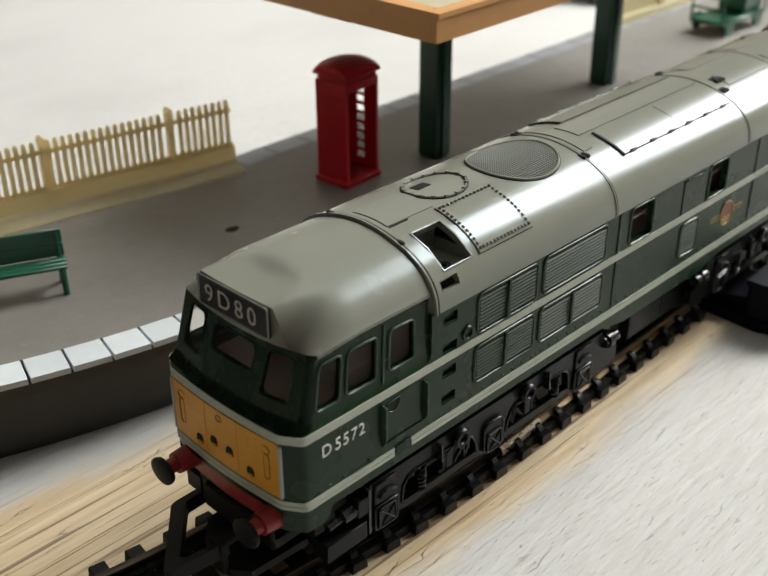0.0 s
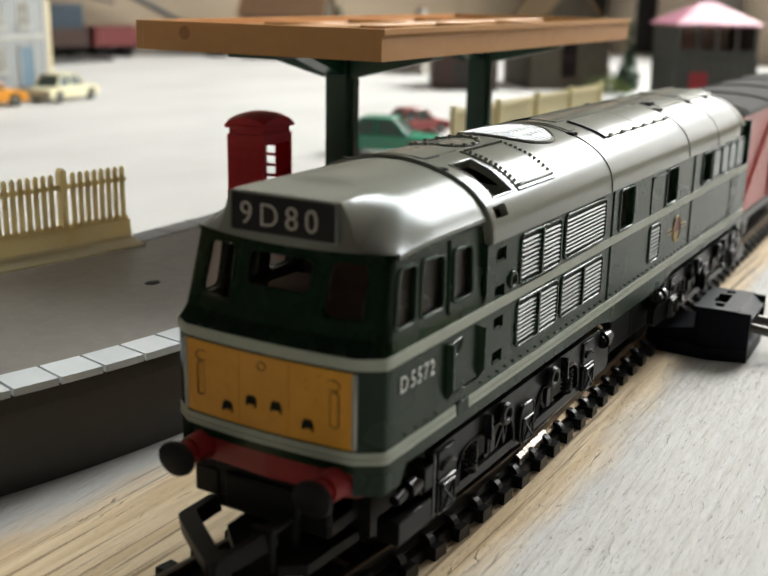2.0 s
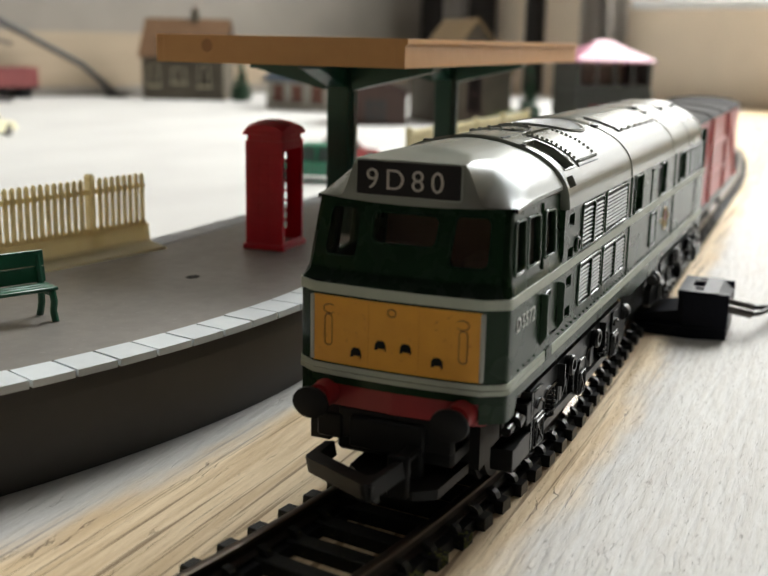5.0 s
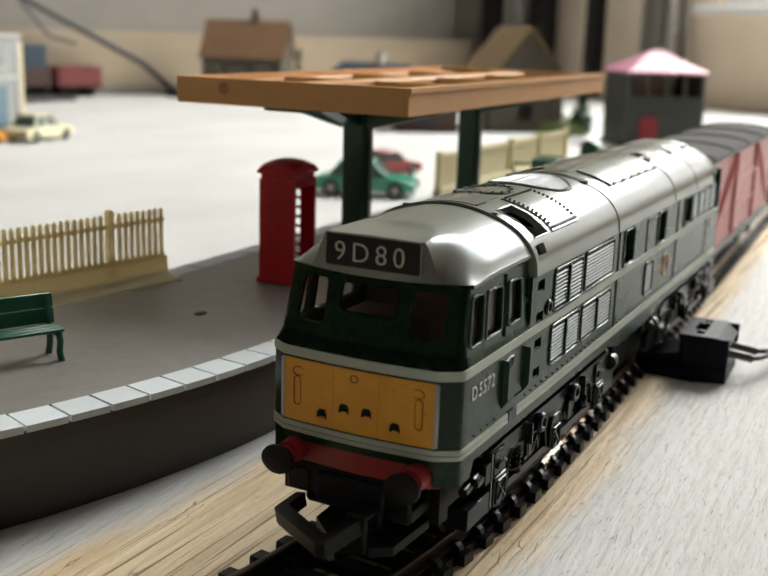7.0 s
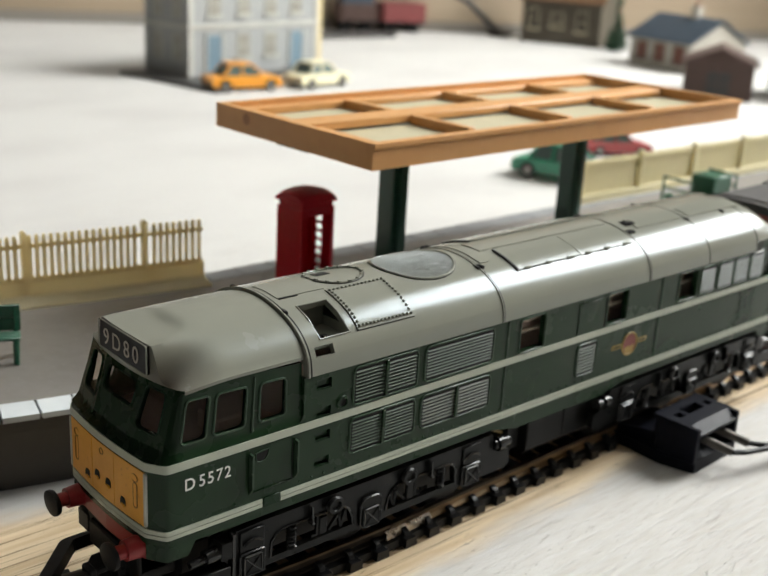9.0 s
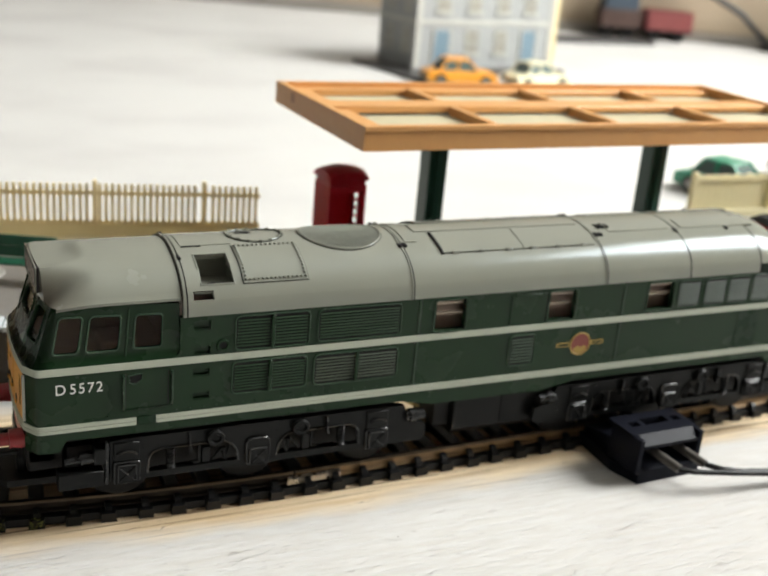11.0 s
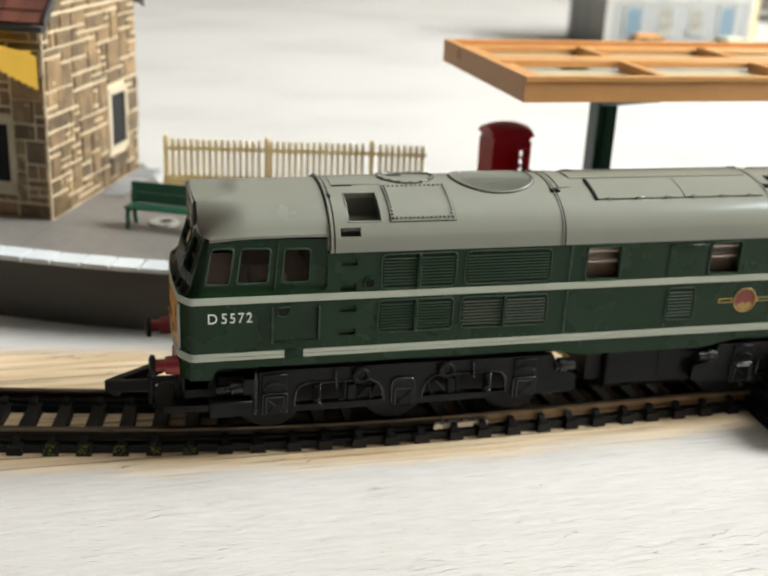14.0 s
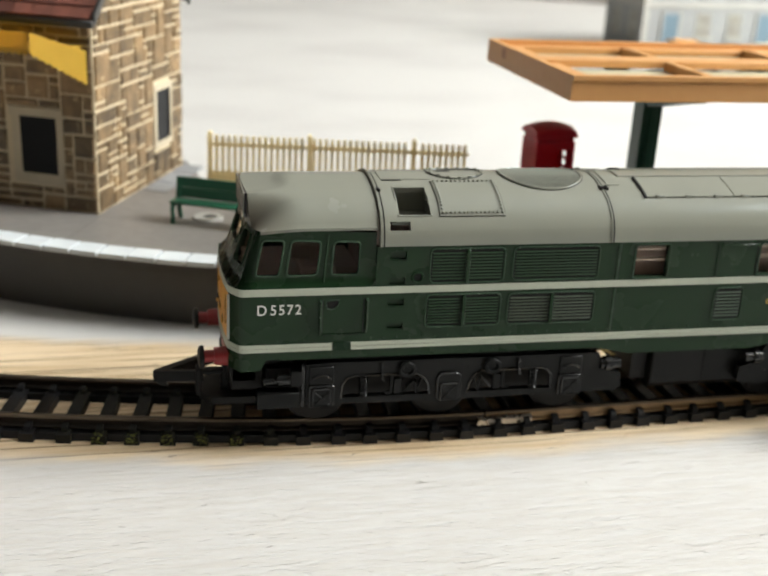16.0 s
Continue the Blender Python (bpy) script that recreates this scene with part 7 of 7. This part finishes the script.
LACE_PANE = material("window with pale blind", (0.34, 0.33, 0.27), 0.3, second=(0.16, 0.15, 0.12), grain=1.5, amount=0.9)


def terrace():
    h = thing("grey_town_house", 39.5, 61.6, 0, 9.5, "pale grey two-storey model house with cream window trim", "house", "model houses on the table")
    Lh, D, H = 15.6, 5.6, 7.7
    part("base", prism(B(), [(-2.6, -6.3), (-1.2, -6.5), (4.5, -2.2), (Lh + 0.8, -1.6), (Lh + 0.8, D + 0.8), (-2.4, D + 0.4)], 0.0, 0.32, "z"), GUTTER, h, "dark grey pavement base", smooth=False)
    core = part("wall", box(B(), 0, Lh, 0, D, 0.325, H), GREY_WALL, h, smooth=False)
    part("string_course", box(B(), -0.12, Lh + 0.12, -0.12, D + 0.12, 4.15, 4.55, bevel=0.03), TRIM, h)
    part("cornice", box(B(), -0.25, Lh + 0.25, -0.25, D + 0.25, H, H + 0.35, bevel=0.05), TRIM, h)
    for a in (-0.06, Lh - 0.5):
        part("quoin", box(B(), a, a + 0.56, -0.08, 0.0, 0.33, 4.1), TRIM, h)
        part("quoin", box(B(), a, a + 0.56, -0.08, 0.0, 4.56, H), TRIM, h)
    up = [(x, x + 1.15, 5.3, 7.1) for x in (2.2, 5.6, 8.9, 12.1)]
    down = [(x, x + 1.2, 1.7, 3.6) for x in (5.6, 8.9)]
    windows(core, lambda a, o, z: (a, -o, z), up + down, TRIM, LACE_PANE)
    windows(core, lambda a, o, z: (-o, a, z), [(0.9, 1.8, 5.0, 7.1), (3.4, 4.3, 5.0, 7.1), (0.9, 1.8, 1.5, 3.7), (3.4, 4.3, 1.5, 3.7)], TRIM, LACE_PANE, False)
    for x in (2.0, 12.0):
        d = part("door", box(B(), x, x + 1.6, -0.1, -0.003, 0.34, 3.6, bevel=0.03), BLUE_DOOR, h, "slate blue front door")
        part("door_frame", box(B(), x - 0.2, x - 0.01, -0.14, -0.003, 0.34, 3.8), TRIM, d)
        part("door_frame", box(B(), x + 1.61, x + 1.8, -0.14, -0.003, 0.34, 3.8), TRIM, d)
    part("cream_wing", box(B(), Lh + 0.2, Lh + 1.1, 0.4, D, 0.325, H - 0.4), CREAM, h, "cream side strip")


terrace()
gabled("brown_roof_cottage", 99.5, 78.2, -69, 10.4, 7.5, 5.6, 9.9, DARK_STONE, BROWN_ROOF, "dark stone model cottage with a brown roof", [(1.0, 2.1, 1.8, 4.2), (4.0, 5.4, 2.2, 3.8), (7.4, 8.6, 1.8, 4.2)], (), DRESSED, DARK_PANE)
gabled("white_bungalow", 93.2, 56.4, -101, 9.0, 8.0, 3.3, 5.5, WHITE_WALL, SLATE, "off-white model bungalow with a slate blue roof", [(1.2, 2.5, 1.1, 2.7), (3.9, 5.2, 1.1, 2.7), (6.8, 8.1, 1.1, 2.7)], (), BROWN_WALL, RUST_PANE)
gabled("brown_shed", 80.0, 33.4, 31, 6.5, 6.0, 3.1, 4.3, BROWN_WALL, BROWN_WALL, "dark brown plastic model shed", [(2.6, 5.0, 0.2, 2.4)], [(2.0, 4.0, 0.3, 2.4)], BROWN_WALL, GUTTER, False, "shed")
gabled("gabled_stone_house", 88.3, 25.8, 42, 8.6, 7.6, 5.3, 9.9, DARK_STONE, TAN_ROOF, "grey stone model house with a tan roof", [(1.4, 2.6, 1.5, 3.6), (4.6, 5.8, 1.5, 3.6)], [(3.0, 4.3, 1.2, 4.6)], BROWN_WALL, DARK_PANE, False)


def signal_box():
    h = thing("signal_box", 79.4, 17.0, 0, -55.5, "dark green-grey model signal box with a pink roof", "signal box", "model houses on the table")
    w, d, eaves = 6.9, 6.4, 6.3
    core = part("wall", box(B(), 0, w, 0, d, 0, 3.6), SB_WALL, h, smooth=False)
    for k in range(9):
        part("batten", box(B(), k * w / 8 - 0.09, k * w / 8 + 0.09, -0.1, -0.003, 0.02, 3.55), SB_WALL, core)
    part("cabin_floor", box(B(), -0.15, w + 0.15, -0.2, d + 0.15, 3.603, 3.85, bevel=0.03), SB_WALL, h)
    for y in (0, d - 0.25):
        for k in range(5):
            x = k * (w - 0.28) / 4
            part("window_post", box(B(), x, x + 0.28, y, y + 0.25, 3.853, eaves), SB_WALL, h)
    part("sill_band", box(B(), 0.29, w - 0.29, 0.02, 0.22, 3.853, 4.4), SB_WALL, h)
    part("inner_floor", box(B(), 0.3, w - 0.3, 0.3, d - 0.75, 3.853, 3.9), SB_CREAM, h)
    part("inner_wall", box(B(), 0.3, w - 0.3, d - 0.7, d - 0.4, 3.853, eaves - 0.02), SB_CREAM, h, "pale cabin wall seen through the windows")
    part("side_wall", box(B(), 0, 0.28, 0.254, d - 0.254, 3.853, eaves), SB_WALL, h)
    part("side_wall", box(B(), w - 0.28, w, 0.254, d - 0.254, 3.853, eaves), SB_WALL, h)
    part("red_door", box(B(), 1.2, 2.8, -0.16, -0.105, 0.05, 2.6, bevel=0.03), SB_RED, h, "dull red door")
    bm = B()
    a = [bm.verts.new(p) for p in ((-0.3, -0.3, eaves), (w + 0.3, -0.3, eaves), (w + 0.3, d + 0.3, eaves), (-0.3, d + 0.3, eaves))]
    b = [bm.verts.new((w * 0.42, d / 2, eaves + 2.0)), bm.verts.new((w * 0.58, d / 2, eaves + 2.0))]
    low = [bm.verts.new((v.co.x, v.co.y, eaves + 0.004)) for v in a]
    for v in a:
        v.co.z += 0.22
    bm.faces.new((a[0], a[1], b[1], b[0]))
    bm.faces.new((a[2], a[3], b[0], b[1]))
    bm.faces.new((a[1], a[2], b[1]))
    bm.faces.new((a[3], a[0], b[0]))
    bm.faces.new(low[::-1])
    for j in range(4):
        bm.faces.new((low[j], low[(j + 1) % 4], a[(j + 1) % 4], a[j]))
    bmesh.ops.recalc_face_normals(bm, faces=bm.faces)
    part("roof", bm, SB_ROOF, h, "glossy pink hipped roof", smooth=False)


SB_WALL = material("dark green-grey plastic", (0.055, 0.058, 0.05), 0.5, grain=1, amount=0.6)
SB_CREAM = material("pale cabin inside", (0.8, 0.7, 0.56), 0.6, grain=1)
SB_RED = material("dull red door plastic", (0.30, 0.012, 0.022), 0.4, grain=1)
SB_ROOF = material("glossy pink-red roof plastic", (0.50, 0.22, 0.29), 0.42, grain=1, amount=0.5, spec=0.3)
signal_box()


def far_wagon(x, y, turn, length, height, mat, label, tall=0.0):
    w = thing("model_open_wagon", x, y, 0, turn, label, "goods wagon", "goods wagons by the back board")
    part("floor", box(B(), 0, length, -1.6, 1.6, 1.1, 1.4), DUSTY, w)
    for s in (-1, 1):
        part("side", box(B(), 0, length, s * 1.6, s * 1.45, 1.403, height, bevel=0.03), mat, w)
        for k in range(5):
            a = length * (k + 0.5) / 5
            part("stanchion", box(B(), a - 0.1, a + 0.1, s * 1.7, s * 1.603, 1.42, height - 0.05), mat, w)
    for a in (0, length - 0.15):
        part("end", box(B(), a, a + 0.15, -1.447, 1.447, 1.403, height), mat, w)
    for px in (length * 0.22, length * 0.78):
        for s in (-1, 1):
            bm = B()
            rod(bm, (px, s * 0.75, 0.7), (px, s * 1.0, 0.7), 0.695, 20)
            part("wheel", bm, BLACK, w)
    if tall:
        part("load", box(B(), 0.3, length - 0.3, -1.4, 1.4, 1.45, tall, bevel=0.15), SLATE, w, "dark blue-grey load")


MAROON = material("maroon wagon plastic", (0.16, 0.03, 0.03), 0.5, second=(0.24, 0.06, 0.055), grain=1, amount=0.6)
far_wagon(80.9, 93.4, -20, 5.0, 3.6, BROWN_WALL, "dark brown model wagon with a blue-grey load", 6.4)
far_wagon(86.4, 91.4, -19, 6.0, 3.8, MAROON, "maroon model open wagon by the back board")

# leaning dark arm in front of the back wall
arm = thing("lamp_arm", 0, 0, 0, 0, "dark grey desk lamp arm leaning over the table", "lamp arm")
bm = B()
tube(bm, [(101.5, 84.0, 0.35), (97.4, 86.0, 4.2), (84, 92.2, 11.5), (78, 95, 15.5)], 0.42, 10)
part("arm", bm, GUTTER, arm)
bm = B()
rod(bm, (101.5, 84.0, 0.0), (101.5, 84.0, 0.5), 1.6, 24)
part("foot", bm, GUTTER, arm)
bm = B()
tube(bm, [(82.5, 92.4, 11.8), (85.5, 90.8, 7.5), (88.0, 88.6, 6.6)], 0.2, 8)
part("strut", bm, GUTTER, arm)

# ---------------------------------------------------------------- greenery


def leaf_mesh(seed, n, rx, ry, rz, size, cone=False):
    rnd = random.Random(seed)
    bm = B()
    for _ in range(n):
        while True:
            p = Vector((rnd.uniform(-1, 1), rnd.uniform(-1, 1), rnd.uniform(0, 1)))
            r = math.hypot(p.x, p.y)
            if cone and r < (1 - p.z) * (0.8 + 0.2 * math.sin(9 * p.z)) + 0.04:
                break
            if not cone and p.x ** 2 + p.y ** 2 + (p.z * 1.0) ** 2 < 1 + 0.15 * math.sin(5 * p.x + 3 * p.y):
                break
        c = Vector((p.x * rx, p.y * ry, p.z * rz))
        m = Euler((rnd.uniform(-1, 1), rnd.uniform(-1, 1), rnd.uniform(0, 6))).to_matrix()
        s = size * rnd.uniform(0.6, 1.3)
        vs = [bm.verts.new(c + m @ Vector(q) * s) for q in ((-0.5, 0, 0), (0, -0.3, 0.08), (0.5, 0, 0), (0, 0.3, 0.08))]
        bm.faces.new(vs)
    return bm


HEDGE = material("bright hedge flock", (0.14, 0.17, 0.035), 0.8, second=(0.07, 0.11, 0.025), grain=2, amount=0.9)
FIR = material("dark fir flock", (0.018, 0.07, 0.028), 0.8, second=(0.01, 0.045, 0.02), grain=2, amount=0.9)


def bush(x, y, rx, ry, rz, seed, label):
    b = thing("model_bush", x, y, 0, 0, label, "bush", "bushes among the houses")
    bm = B()
    rod(bm, (0, 0, 0), (0, 0, rz * 0.6), 0.2, 8, 0.08)
    part("trunk", bm, BROWN_WALL, b)
    part("foliage", leaf_mesh(seed, 420, rx, ry, rz, 0.42), HEDGE, b, smooth=False)


def fir(x, y, h, r, seed, label):
    b = thing("model_fir_tree", x, y, 0, 0, label, "fir tree", "fir trees among the houses")
    bm = B()
    rod(bm, (0, 0, 0), (0, 0, h * 0.9), 0.28, 8, 0.05)
    part("trunk", bm, BROWN_WALL, b)
    part("foliage", leaf_mesh(seed, 700, r, r, h, 0.5, True), FIR, b, smooth=False)


bush(85.4, 24.8, 2.0, 2.6, 1.5, 3, "low bright green bush of flock")
bush(95.0, 29.0, 2.0, 2.4, 1.6, 4, "low bright green bush of flock")
fir(103.5, 66.0, 7.5, 1.5, 5, "dark green model fir beside the cottage")
fir(88.3, 23.9, 7.2, 1.3, 6, "dark green model fir beside the stone house")

# small green lamp hut further down the platform
hut = thing("platform_locker", 43.2, 9.4, PLAT_Z, 0, "small pale green platform locker", "locker")
part("body", box(B(), 0, 1.0, -0.5, 0.5, 0, 1.3, bevel=0.08), BENCH, hut)
part("lid", prism(B(), [(-0.58, 1.3), (0.58, 1.3), (0.0, 1.6)], -0.08, 1.08, "x"), BENCH, hut, smooth=False)

# low grey road piece by the goods wagons
road = thing("road_piece", 66.5, 87.5, 0, -2, "flat dark grey card road piece lying on the table", "road piece")
part("slab", box(B(), 0, 17.5, -1.8, 2.2, 0.0, 0.5, bevel=0.06), GUTTER, road)
